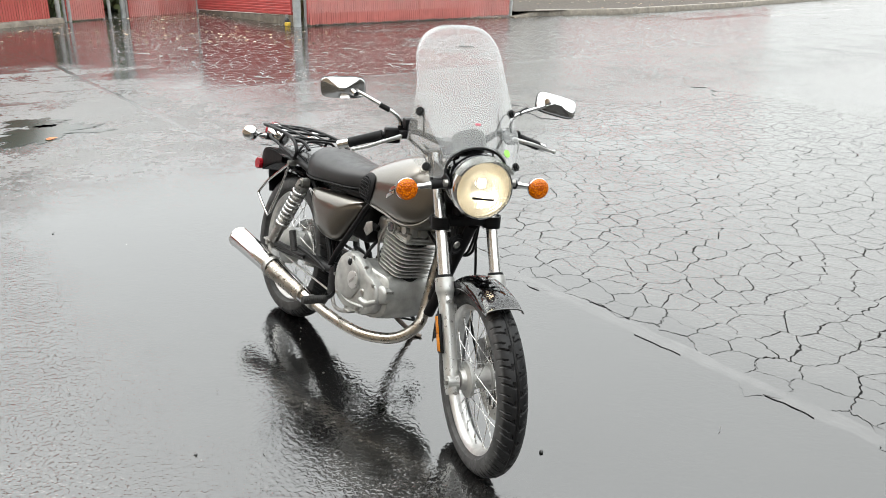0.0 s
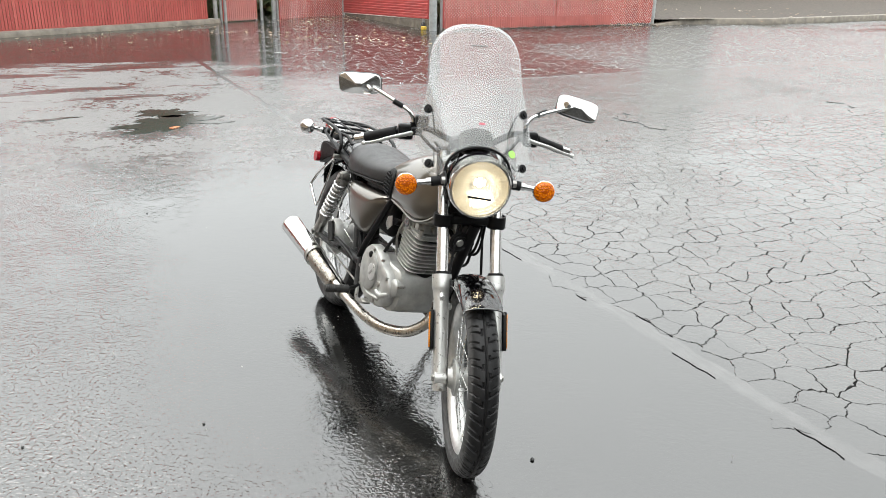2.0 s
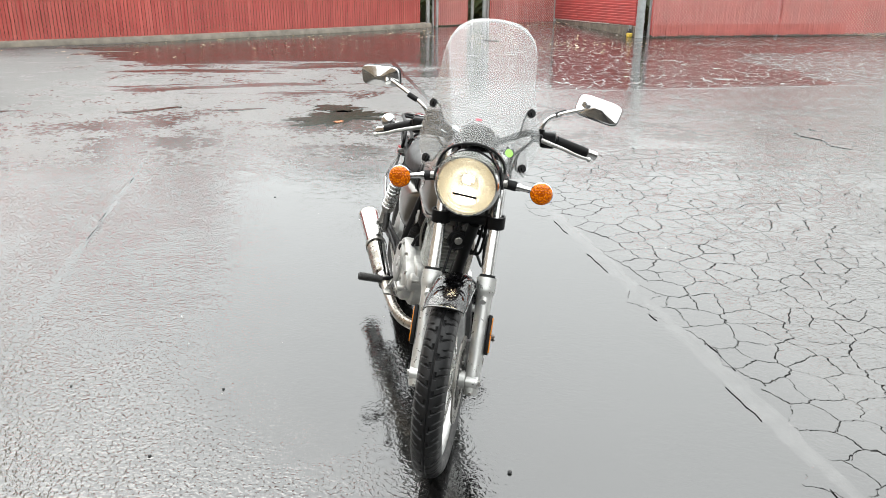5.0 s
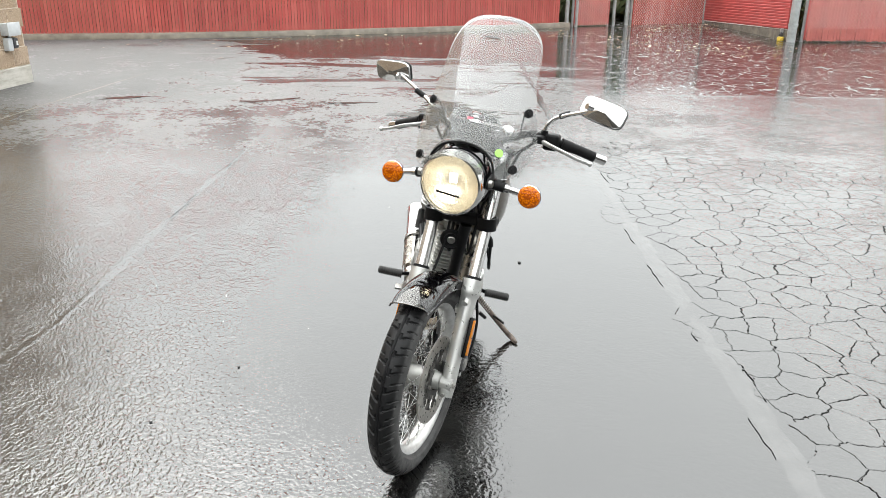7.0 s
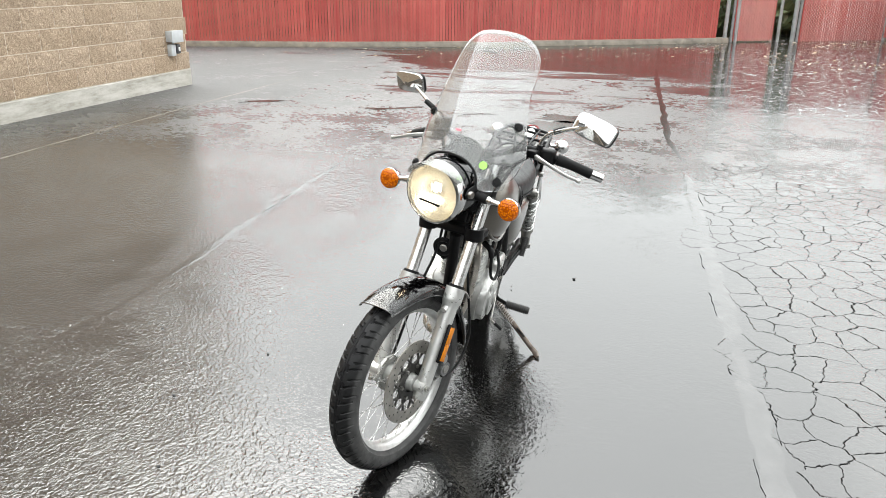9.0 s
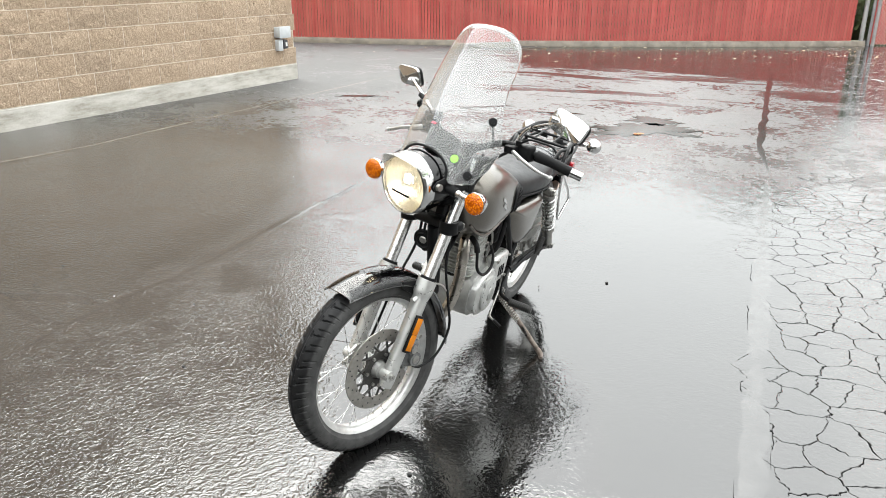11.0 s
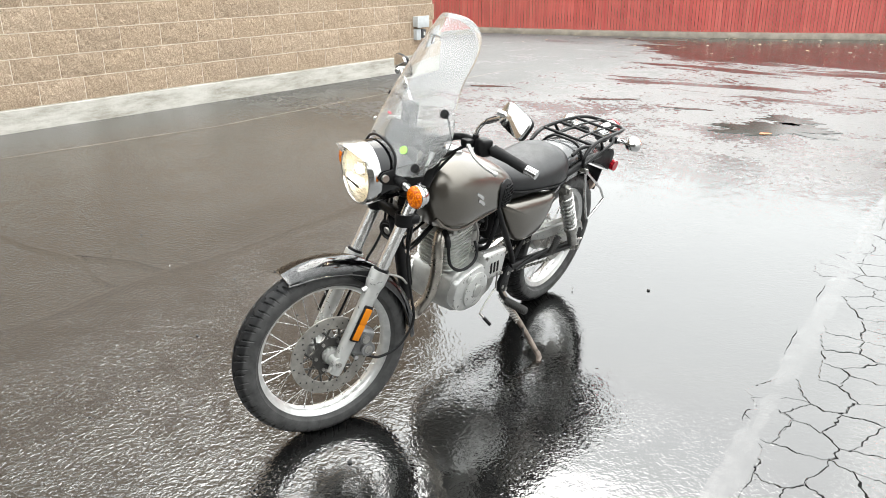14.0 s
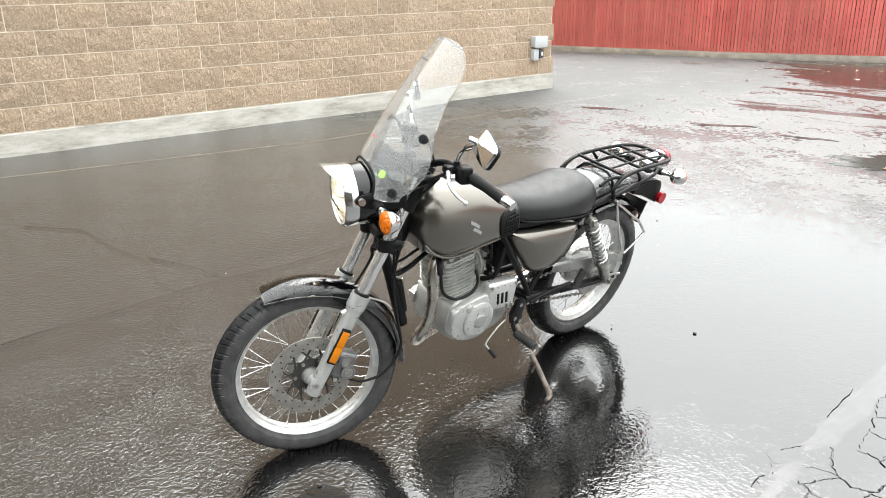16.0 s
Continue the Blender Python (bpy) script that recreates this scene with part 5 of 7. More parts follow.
# ---- handlebar, controls, mirrors, gauge ----
bar_pts = [(0.866, 0.352, 0.959), (0.895, 0.290, 0.98), (0.93, 0.22, 1.003), (0.965, 0.15, 1.02), (1.0, 0.085, 0.998), (1.01, 0.045, 0.985), (1.01, 0.0, 0.985)]
bar_all = bar_pts + [(x, -y, z) for x, y, z in bar_pts[-2::-1]]
bars = part("handlebar", tube(bar_all, 0.0112, 14, 5), M_satin, bike, "black handlebar with rubber grips", STEER)
for s in (1, -1):
    def at(x, y, z):
        return (x, y * s, z)
    grip = tube([at(0.870, 0.345, 0.960), at(0.895, 0.290, 0.98), at(0.918, 0.243, 0.995)], [0.0165, 0.0160, 0.0185], 20, 10)
    part("grip", grip, M_rubber, bars, "ribbed black rubber grip")
    part("bar_end", rod(at(0.873, 0.338, 0.962), at(0.854, 0.378, 0.949), 0.0145, 18), M_chrome, bars, "chrome bar-end weight")
    part("switch_box", rbox((0.042, 0.05, 0.052), at(0.935, 0.215, 1.0), 0.009, 3), M_satin, bars)
    part("lever_perch", rbox((0.045, 0.038, 0.026), at(0.962, 0.18, 1.008), 0.007), M_satin, bars)
    lever = tube([at(0.972, 0.185, 1.006), at(0.985, 0.22, 0.998), at(1.003, 0.27, 0.988), at(1.0, 0.315, 0.972), at(0.990, 0.352, 0.962)], [0.0075, 0.0065, 0.0055, 0.0048, 0.0045], 12, 5, flat=1.3)
    part("lever", join(lever, ball(0.0078, at(0.990, 0.354, 0.962))), M_slider, bars, "silver brake lever" if s < 0 else "silver clutch lever")
    stalk = [at(0.95, 0.19, 1.015), at(0.945, 0.195, 1.05), at(0.94, 0.225, 1.08), (0.955, 0.318, 1.115) if s > 0 else (0.905, -0.33, 1.135)]
    part("mirror_stalk", tube(stalk, 0.0062, 10, 5), M_chrome, bars, "chrome mirror stalk")
    part("stalk_joint", rod(at(0.939, 0.23, 1.083), at(0.934, 0.262, 1.098), 0.009, 12), M_rubber, bars)
    part("stalk_nut", rod(at(0.95, 0.19, 1.01), at(0.948, 0.192, 1.035), 0.0105, 6), M_satin, bars)
    # mirror head
    hw, hh = 0.072, 0.035
    prof = [(hw * math.copysign(abs(math.cos(q)) ** 0.42, math.cos(q)), hh * math.copysign(abs(math.sin(q)) ** 0.42, math.sin(q))) for q in [2 * math.pi * k / 40 for k in range(40)]]
    shell = loft([[(x, y * f, z * f) for y, z in prof] for x, f in ((-0.012, 0.97), (-0.010, 1.0), (-0.002, 1.0), (0.003, 0.975), (0.021, 0.20))])
    out = Vector((0.17, 0.955, -0.21) if s > 0 else (0.266, 0.963, 0.04)).normalized()
    ahead = Vector((0.886, -0.055, 0.46) if s > 0 else (0.945, -0.25, -0.21))
    ahead = (ahead - out * ahead.dot(out)).normalized()
    mm = STEER @ Matrix.Translation((0.948, 0.363, 1.118) if s > 0 else (0.880, -0.374, 1.141)) @ Matrix((ahead, out, ahead.cross(out))).transposed().to_4x4()
    mir = part("mirror", shell, M_chrome, bike, "rectangular chrome-backed rear-view mirror", mm, smooth=24)
    part("mirror_glass", plate([(y * 0.93, z * 0.93) for y, z in prof], 0.002, "x", -0.0125, 0), M_mirror, mir)
    part("mirror_rim", loft([[(x, y * f, z * f) for y, z in prof] for x, f in ((-0.0145, 1.0), (-0.010, 1.02), (-0.004, 1.015))], caps=False), M_satin, mir, "thin black mirror rim")
    part("mirror_knuckle", rod((0.010, -0.03 * s, -0.004), (0.030, -0.045 * s, -0.010), 0.0095, 12), M_chrome, mir)
part("mirror_reservoir", rbox((0.05, 0.045, 0.035), (0.965, -0.165, 1.045), 0.008), M_satin, bars, "black brake fluid reservoir")
gauge = part("speedometer", revolve([(-0.075, 0.0), (-0.072, 0.035), (-0.04, 0.052), (0.0, 0.054), (0.004, 0.052), (0.002, 0.047), (-0.004, 0.0)], 36, "z"), M_satin, bike, "round speedometer in a dark shell behind the windshield", STEER @ Matrix.Translation((1.078, 0.0, 1.018)) @ Matrix.Rotation(radians(-38), 4, "Y"))
part("gauge_ring", revolve([(0.0, 0.055), (0.006, 0.053), (0.006, 0.047), (0.001, 0.047)], 36, "z", closed=True), M_satin, gauge)
part("gauge_face", revolve([(0.0, 0.0), (0.0, 0.048)], 36, "z"), M_white, gauge)
part("handlebar_clamp", join(*[rbox((0.05, 0.032, 0.045), (1.012, s * 0.045, 0.985), 0.008) for s in (1, -1)]), M_satin, bike, "black handlebar clamp", STEER)
part("ignition_block", rbox((0.05, 0.06, 0.05), (1.055, -0.05, 0.985), 0.01), M_satin, bike, "black ignition switch", STEER)
part("wiring_cover", rbox((0.060, 0.150, 0.16), (1.100, 0.0, 0.895), 0.018, 3), M_satin, bike, "black wiring cover behind the headlight", STEER)
part("headlight_wiring", join(*[tube([(1.11, y, 0.90), (1.08, y * 1.3, 0.93), (1.05, y * 0.8, 0.90), (1.02, y, 0.86)], 0.008, 8) for y in (-0.04, -0.015, 0.02, 0.045)]), M_rubber, bike, "bundle of black cables", STEER)

# ---- tank, seat, side covers ----
def ring(x, w, zb, zt, n=40, e=2.6, low=3.2, pinch=0.0, base=0.45):
    """A tank section: the widest line at a share of the height."""
    out = []
    zc = zb + (zt - zb) * base
    for i in range(n):
        a = 2 * math.pi * i / n
        c, s = math.cos(a), math.sin(a)
        k = e if s >= 0 else low
        y = w * math.copysign(abs(c) ** (2 / k), c)
        z = zc + (zt - zc if s >= 0 else zc - zb) * math.copysign(abs(s) ** (2 / k), s)
        out.append((x, y, z))
    return out


tank_secs = []
for x, w, zb, zt, e, base in ((0.576, 0.055, 0.735, 0.772, 2.2, 0.5), (0.581, 0.084, 0.71, 0.795, 2.3, 0.45), (0.60, 0.110, 0.690, 0.812, 2.4, 0.42), (0.635, 0.124, 0.680, 0.832, 2.4, 0.42), (0.68, 0.130, 0.673, 0.853, 2.4, 0.42), (0.74, 0.132, 0.669, 0.878, 2.4, 0.42), (0.80, 0.135, 0.667, 0.898, 2.4, 0.43), (0.86, 0.136, 0.659, 0.912, 2.4, 0.45),
                              (0.91, 0.134, 0.659, 0.918, 2.4, 0.46), (0.95, 0.127, 0.667, 0.917, 2.35, 0.47), (0.985, 0.114, 0.685, 0.908, 2.3, 0.48), (1.01, 0.096, 0.713, 0.892, 2.2, 0.49), (1.026, 0.072, 0.758, 0.87, 2.1, 0.5), (1.033, 0.04, 0.785, 0.845, 2.0, 0.5)):
    tank_secs.append(ring(x, w, zb, zt, 44, e, 3.4, base=base))
tank = part("fuel_tank", loft(tank_secs), M_paint, bike, "taupe metallic teardrop fuel tank", smooth=50)
part("fuel_cap", revolve([(0.0, 0.034), (0.010, 0.034), (0.016, 0.028), (0.018, 0.0)], 32, "z"), M_chrome, tank, "chrome fuel cap", Matrix.Translation((0.86, 0.0, 0.908)) @ Matrix.Rotation(radians(-8), 4, "Y"))


for s in (1, -1):
    seam = [(x, s * w * 0.86, zb + 0.018) for x, w, zb in ((0.61, 0.106, 0.688), (0.68, 0.126, 0.673), (0.80, 0.135, 0.667), (0.86, 0.136, 0.659), (0.91, 0.134, 0.659), (0.95, 0.127, 0.667), (0.985, 0.114, 0.685), (1.01, 0.096, 0.713))]
    part("tank_seam", tube(seam, 0.0055, 8), M_paint, tank, "pressed seam along the tank's foot")


def tank_y(x, z):
    """Half width of the tank at a place on its side."""
    for A, B in zip(tank_secs, tank_secs[1:]):
        if A[0][0] <= x <= B[0][0]:
            f = (x - A[0][0]) / (B[0][0] - A[0][0])
            prof = [(a[1] + (b[1] - a[1]) * f, a[2] + (b[2] - a[2]) * f) for a, b in zip(A, B)]
            prof = [p for p in prof if p[0] > 0]
            prof.sort(key=lambda p: p[1])
            for p, q in zip(prof, prof[1:]):
                if p[1] <= z <= q[1]:
                    return p[0] + (q[0] - p[0]) * (z - p[1]) / max(1e-6, q[1] - p[1])
    return 0.12


def on_side(outline, s, thick, lift):
    """A thin patch that follows the tank's side."""
    cx = sum(p[0] for p in outline) / len(outline)
    cz = sum(p[1] for p in outline) / len(outline)
    bm = bmesh.new()
    rings = []
    for f, t in ((1.0, 0.0), (1.0, thick * 0.7), (0.92, thick), (0.6, thick), (0.3, thick)):
        rings.append([bm.verts.new((cx + (x - cx) * f, s * (tank_y(cx + (x - cx) * f, cz + (z - cz) * f) + lift + t), cz + (z - cz) * f)) for x, z in outline])
    n = len(outline)
    for A, B in zip(rings, rings[1:]):
        for j in range(n):
            bm.faces.new((A[j], A[(j + 1) % n], B[(j + 1) % n], B[j]))
    bm.faces.new(rings[-1])
    return bm


pad = []
for k in range(28):
    a = 2 * math.pi * k / 28
    x, z = 0.056 * math.copysign(abs(math.cos(a)) ** 0.8, math.cos(a)), 0.060 * math.copysign(abs(math.sin(a)) ** 0.75, math.sin(a))
    pad.append((0.664 + x + 0.012 * z / 0.05, 0.745 + z))
for s in (1, -1):
    kp = part("knee_pad", on_side(pad, s, 0.008, -0.001), M_rubber, tank, "black ribbed rubber knee pad")
    ribs = []
    for k in range(-3, 4):
        for horiz in (0, 1):
            u = k * 0.012
            half = 0.045 * math.sqrt(max(0.0, 1 - (u / 0.052) ** 2))
            line = [(0.664 + (q if horiz else u) * 0.95, 0.745 + (u if horiz else q)) for q in (-half, -half / 2, 0, half / 2, half)]
            ribs.append(tube([(x, s * (tank_y(x, z) + 0.008), z) for x, z in line], 0.0022, 6, 3))
    part("pad_ribs", join(*ribs), M_rubber, kp)
    # emblem drawn as two plain slanted bars
    for dx, dz in ((0.007, 0.013), (-0.007, -0.013)):
        bar = [(0.842 + dx + x, 0.778 + dz + z) for x, z in ((-0.020, -0.020), (-0.004, -0.008), (0.022, 0.008), (0.020, 0.020), (-0.002, 0.008), (-0.024, -0.008))]
        part("emblem_bar", on_side(bar, s, 0.003, 0.0), M_chrome, tank, "silver emblem bar")

seat_secs = []
for x, w, zb, zt, e in ((0.632, 0.040, 0.752, 0.795, 2.0), (0.617, 0.068, 0.725, 0.805, 2.2), (0.575, 0.090, 0.706, 0.806, 2.4), (0.52, 0.106, 0.696, 0.801, 2.5), (0.46, 0.117, 0.690, 0.796, 2.5), (0.40, 0.126, 0.685, 0.796, 2.5), (0.34, 0.131, 0.679, 0.800, 2.5), (0.28, 0.132, 0.673, 0.807, 2.5), (0.235, 0.128, 0.670, 0.811, 2.5), (0.195, 0.118, 0.671, 0.809, 2.4), (0.165, 0.102, 0.680, 0.799, 2.3), (0.145, 0.077, 0.698, 0.781, 2.2), (0.136, 0.03, 0.735, 0.775, 2.0)):
    seat_secs.append(ring(x, w, zb, zt, 40, e, 3.6, base=0.36))
seat = part("seat", loft(seat_secs), M_seat, bike, "black vinyl solo seat wet with rain", smooth=60)
welt = [(x, w * 0.985, zb + 0.016) for x, w, zb in ((0.60, 0.080, 0.712), (0.52, 0.110, 0.696), (0.40, 0.128, 0.685), (0.28, 0.132, 0.673), (0.20, 0.119, 0.671), (0.165, 0.101, 0.680))]
for s in (1, -1):
    part("seat_welt", tube([(x, y * s, z) for x, y, z in welt], 0.004, 8), M_rubber, seat)
cowl_secs = [ring(x, w, zb, zt, 28, 2.3, 2.6, base=0.4) for x, w, zb, zt in ((0.20, 0.10, 0.705, 0.765), (0.12, 0.098, 0.705, 0.79), (0.04, 0.094, 0.70, 0.785), (-0.06, 0.088, 0.69, 0.768), (-0.15, 0.078, 0.68, 0.745), (-0.20, 0.05, 0.68, 0.72))]
cowl = part("tail_cowl", loft(cowl_secs), M_cowl, bike, "dark grey tail hump under the rack", smooth=60)
part("cowl_strap", tube([(0.06, 0.10, 0.70), (0.06, 0.099, 0.75), (0.055, 0.06, 0.795), (0.055, 0, 0.802), (0.055, -0.06, 0.795), (0.06, -0.099, 0.75), (0.06, -0.10, 0.70)], 0.0055, 8), M_satin, cowl)

for s in (1, -1):
    shape = [(0.600, 0.668), (0.604, 0.650), (0.577, 0.602), (0.535, 0.544), (0.498, 0.502), (0.466, 0.484), (0.425, 0.479), (0.378, 0.482), (0.325, 0.500), (0.288, 0.543), (0.258, 0.592), (0.248, 0.632), (0.262, 0.652), (0.40, 0.667), (0.53, 0.676), (0.600, 0.678)]
    fine = [(p.x, p.y) for p in spline([(x, z, 0) for x, z in shape], 3, True)]
    cx, cz = 0.43, 0.592
    bm = bmesh.new()
    rings = []
    for f, y in [(0.985, 0.084), (1.0, 0.092)] + [(1 - q, 0.096 + 0.044 * math.sqrt(1 - (1 - q) ** 3.2)) for q in (0.0, 0.012, 0.03, 0.06, 0.11, 0.18, 0.28, 0.42, 0.60, 0.80, 0.93)]:
        rings.append([bm.verts.new((cx + (x - cx) * f, s * (y - 0.016 * ((cx + (x - cx) * f - 0.25) / 0.36) ** 2), cz + (z - cz) * f)) for x, z in fine])
    for A, B in zip(rings, rings[1:]):
        for j in range(len(fine)):
            k = (j + 1) % len(fine)
            bm.faces.new((A[j], A[k], B[k], B[j]))
    bm.faces.new(rings[-1])
    cover = part("side_cover", bm, M_paint, bike, "taupe metallic side cover", smooth=55)
    part("cover_lock", rod((0.285, s * 0.112, 0.630), (0.285, s * 0.128, 0.630), 0.009, 16), M_satin, cover)
    part("lock_ring", revolve([(0.122 * s, 0.009), (0.129 * s, 0.011), (0.131 * s, 0.009)], 18, "y", (0.285, 0, 0.630)), M_steel, cover)

# ---- engine ----
EN = Matrix.Translation((0.74, 0, 0.375)) @ Matrix.Rotation(radians(-4), 4, "Y") @ Matrix.Translation((-0.74, 0, -0.375))
case_secs = []
for y, f in ((-0.098, 0.90), (-0.092, 0.97), (-0.05, 1.0), (0.05, 1.0), (0.088, 0.97), (0.094, 0.90)):
    prof = spline([(x, z, 0) for x, z in ((0.56, 0.40), (0.555, 0.34), (0.60, 0.295), (0.70, 0.278), (0.80, 0.285), (0.85, 0.31), (0.872, 0.36), (0.872, 0.42), (0.85, 0.455), (0.78, 0.462), (0.68, 0.475), (0.60, 0.46))], 3, True)
    case_secs.append([(0.74 + (p.x - 0.74) * f, y, 0.375 + (p.y - 0.375) * f) for p in prof])
engine = part("engine", loft(case_secs), M_alloy, bike, "single-cylinder air-cooled engine in silver alloy", EN)


def boss(y0, s, at, r, depth, step=0.006):
    """A round cover standing out from the case."""
    return revolve([(y0, 0.0), (y0, r), (y0 + s * depth * 0.7, r), (y0 + s * depth * 0.9, r - step), (y0 + s * depth, r - step * 2.2), (y0 + s * depth, 0.0)], 40, "y", (at[0], 0, at[1]))


# right: clutch cover, filter cap, bosses
cc = spline([(x, z, 0) for x, z in ((0.545, 0.40), (0.555, 0.335), (0.60, 0.297), (0.68, 0.283), (0.77, 0.292), (0.83, 0.325), (0.845, 0.38), (0.82, 0.43), (0.76, 0.455), (0.70, 0.49), (0.63, 0.50), (0.57, 0.465))], 3, True)
cov = loft([[(0.69 + (p.x - 0.69) * f, y, 0.385 + (p.y - 0.385) * f) for p in cc] for y, f in ((-0.09, 1.0), (-0.118, 1.0), (-0.127, 0.96), (-0.131, 0.88), (-0.132, 0.7))])
clutch = part("clutch_cover", cov, M_alloy, engine, "silver alloy clutch cover")
part("round_boss", boss(-0.128, -1, (0.655, 0.405), 0.078, 0.014, 0.006), M_alloy, clutch)
part("badge_plate", boss(-0.140, -1, (0.700, 0.408), 0.034, 0.005, 0.003), M_slider, clutch, "round plate with worn lettering")
part("worn_lettering", rbox((0.036, 0.002, 0.008), (0.700, -0.146, 0.408), 0.0, m=Matrix.Rotation(radians(-38), 4, "Y")), M_steel, clutch, smooth=False)
part("filler_cap", boss(-0.132, -1, (0.668, 0.468), 0.013, 0.016, 0.003), M_satin, clutch, "black oil filler cap")
part("filter_cap", boss(-0.085, -1, (0.850, 0.392), 0.033, 0.034, 0.006), M_alloy, engine, "round oil filter cap")
for k in range(3):
    q = 2 * math.pi * k / 3 + 0.4
    part("filter_screw", bolt((0.850 + 0.034 * math.cos(q), -0.08, 0.392 + 0.034 * math.sin(q)), (0.850 + 0.034 * math.cos(q), -0.112, 0.392 + 0.034 * math.sin(q)), 0.0055), M_steel, engine)
part("oil_line", tube([(0.84, -0.118, 0.365), (0.80, -0.133, 0.345), (0.76, -0.136, 0.35)], 0.011, 12), M_alloy, clutch, "cast oil way")
part("cast_rib", tube([(0.60, -0.124, 0.330), (0.68, -0.134, 0.318), (0.78, -0.130, 0.325)], 0.006, 10), M_alloy, clutch)
part("drain_boss", boss(-0.126, -1, (0.735, 0.312), 0.014, 0.012, 0.003), M_steel, clutch)
part("lower_boss", boss(-0.126, -1, (0.760, 0.378), 0.012, 0.012, 0.003), M_steel, clutch)
for k in range(9):
    a = 2 * math.pi * k / 9 + 0.3
    x, z = 0.69 + 0.135 * math.cos(a), 0.388 + 0.098 * math.sin(a)
    part("cover_screw", bolt((x, -0.124, z), (x, -0.135, z), 0.0065), M_steel, clutch)
# left: generator cover, sprocket cover with slots
gen = spline([(x, z, 0) for x, z in ((0.655, 0.37), (0.67, 0.315), (0.72, 0.29), (0.785, 0.292), (0.83, 0.312), (0.862, 0.345), (0.868, 0.395), (0.85, 0.44), (0.80, 0.458), (0.72, 0.47), (0.67, 0.44))], 3, True)
gcov = loft([[(0.78 + (p.x - 0.78) * f, y, 0.38 + (p.y - 0.38) * f) for p in gen] for y, f in ((0.086, 1.0), (0.108, 1.0), (0.116, 0.95), (0.119, 0.85))])
genc = part("generator_cover", gcov, M_slider, engine, "silver alloy generator cover")
part("round_boss", boss(0.116, 1, (0.742, 0.375), 0.070, 0.016, 0.008), M_slider, genc)
part("inspection_cap", boss(0.131, 1, (0.742, 0.375), 0.026, 0.006, 0.003), M_alloy, genc)
part("timing_cap", boss(0.116, 1, (0.795, 0.432), 0.015, 0.010, 0.003), M_slider, genc)
spr = rbox((0.155, 0.05, 0.125), (0.635, 0.095, 0.445), 0.018, 3)
sprc = part("sprocket_cover", spr, M_slider, engine, "silver sprocket cover with vent slots")
for k in range(3):
    part("vent_slot", moved(rbox((0.010, 0.008, 0.048), (0, 0, 0), 0.002), Matrix.Translation((0.612 + 0.022 * k, 0.119, 0.440)) @ Matrix.Rotation(radians(14), 4, "Y")), M_satin, sprc)
for x, z in ((0.70, 0.492), (0.575, 0.49), (0.57, 0.40)):
    part("cover_screw", bolt((x, 0.112, z), (x, 0.126, z), 0.006), M_steel, sprc)
# finned cylinder, leaning forward
CYL = Matrix.Translation((0.806, 0, 0.452)) @ Matrix.Rotation(radians(12), 4, "Y") @ Matrix.Translation((-0.830, 0, -0.44))
for k in range(9):
    z = 0.466 + 0.0143 * k
    w = 0.080 if k > 1 else 0.074
    prof = [(0.830 + w * math.copysign(abs(math.cos(a)) ** 0.42, math.cos(a)), 0.080 * math.copysign(abs(math.sin(a)) ** 0.42, math.sin(a))) for a in [2 * math.pi * j / 40 for j in range(40)]]
    part("cylinder_fin", plate(prof, 0.0036, "z", z, 0.0012), M_fin, engine, m=CYL, smooth=30)
part("cylinder_barrel", revolve([(0.43, 0.060), (0.60, 0.060), (0.60, 0.0), (0.43, 0.0)], 32, "z", (0.830, 0, 0)), M_barrel, engine, m=CYL)
chead = part("cylinder_head", rbox((0.146, 0.150, 0.026), (0.830, 0, 0.606), 0.010, 3), M_alloy, engine, "silver cylinder head", CYL)
for k in range(2):
    part("head_fin", plate([(0.830 + 0.080 * math.copysign(abs(math.cos(a)) ** 0.42, math.cos(a)), 0.082 * math.copysign(abs(math.sin(a)) ** 0.42, math.sin(a))) for a in [2 * math.pi * j / 40 for j in range(40)]], 0.0042, "z", 0.600 + 0.015 * k, 0.0012), M_fin, chead, smooth=30)
part("rocker_cover", join(rbox((0.130, 0.140, 0.046), (0.836, 0, 0.640), 0.014, 3)), M_alloy, chead, "silver rocker cover")
for x, s in ((0.785, -1), (0.880, -1), (0.785, 1), (0.880, 1)):
    part("rocker_shaft_boss", rod((x, s * 0.06, 0.642), (x, s * 0.084, 0.642), 0.015, 18), M_alloy, chead)
for x, s in ((0.772, 1), (0.835, 1), (0.905, 1), (0.772, -1), (0.835, -1), (0.905, -1)):
    part("head_nut", bolt((x, s * 0.072, 0.617), (x, s * 0.072, 0.637), 0.0085), M_steel, chead)
    part("cover_bolt", bolt((x - 0.008, s * 0.040, 0.664), (x - 0.008, s * 0.040, 0.677), 0.0065), M_steel, chead)
part("cam_cover", rod((0.806, -0.060, 0.622), (0.806, -0.086, 0.622), 0.024, 24), M_alloy, chead)
part("valve_cap", rod((0.806, -0.085, 0.622), (0.806, -0.089, 0.622), 0.017, 20), M_black, chead, "black round valve cap")
for s in (1, -1):
    part("valve_cover", rod((0.900, s * 0.022, 0.640), (0.925, s * 0.026, 0.648), 0.017, 6), M_alloy, chead, "hexagonal valve cover")
part("oil_pipe", tube([(0.775, -0.078, 0.47), (0.765, -0.090, 0.54), (0.770, -0.084, 0.60), (0.790, -0.076, 0.64)], 0.0045, 8), M_steel, chead)
part("oil_pipe", tube([(0.762, 0.080, 0.49), (0.752, 0.090, 0.55), (0.758, 0.084, 0.605), (0.780, 0.074, 0.643)], 0.0045, 8), M_steel, chead)
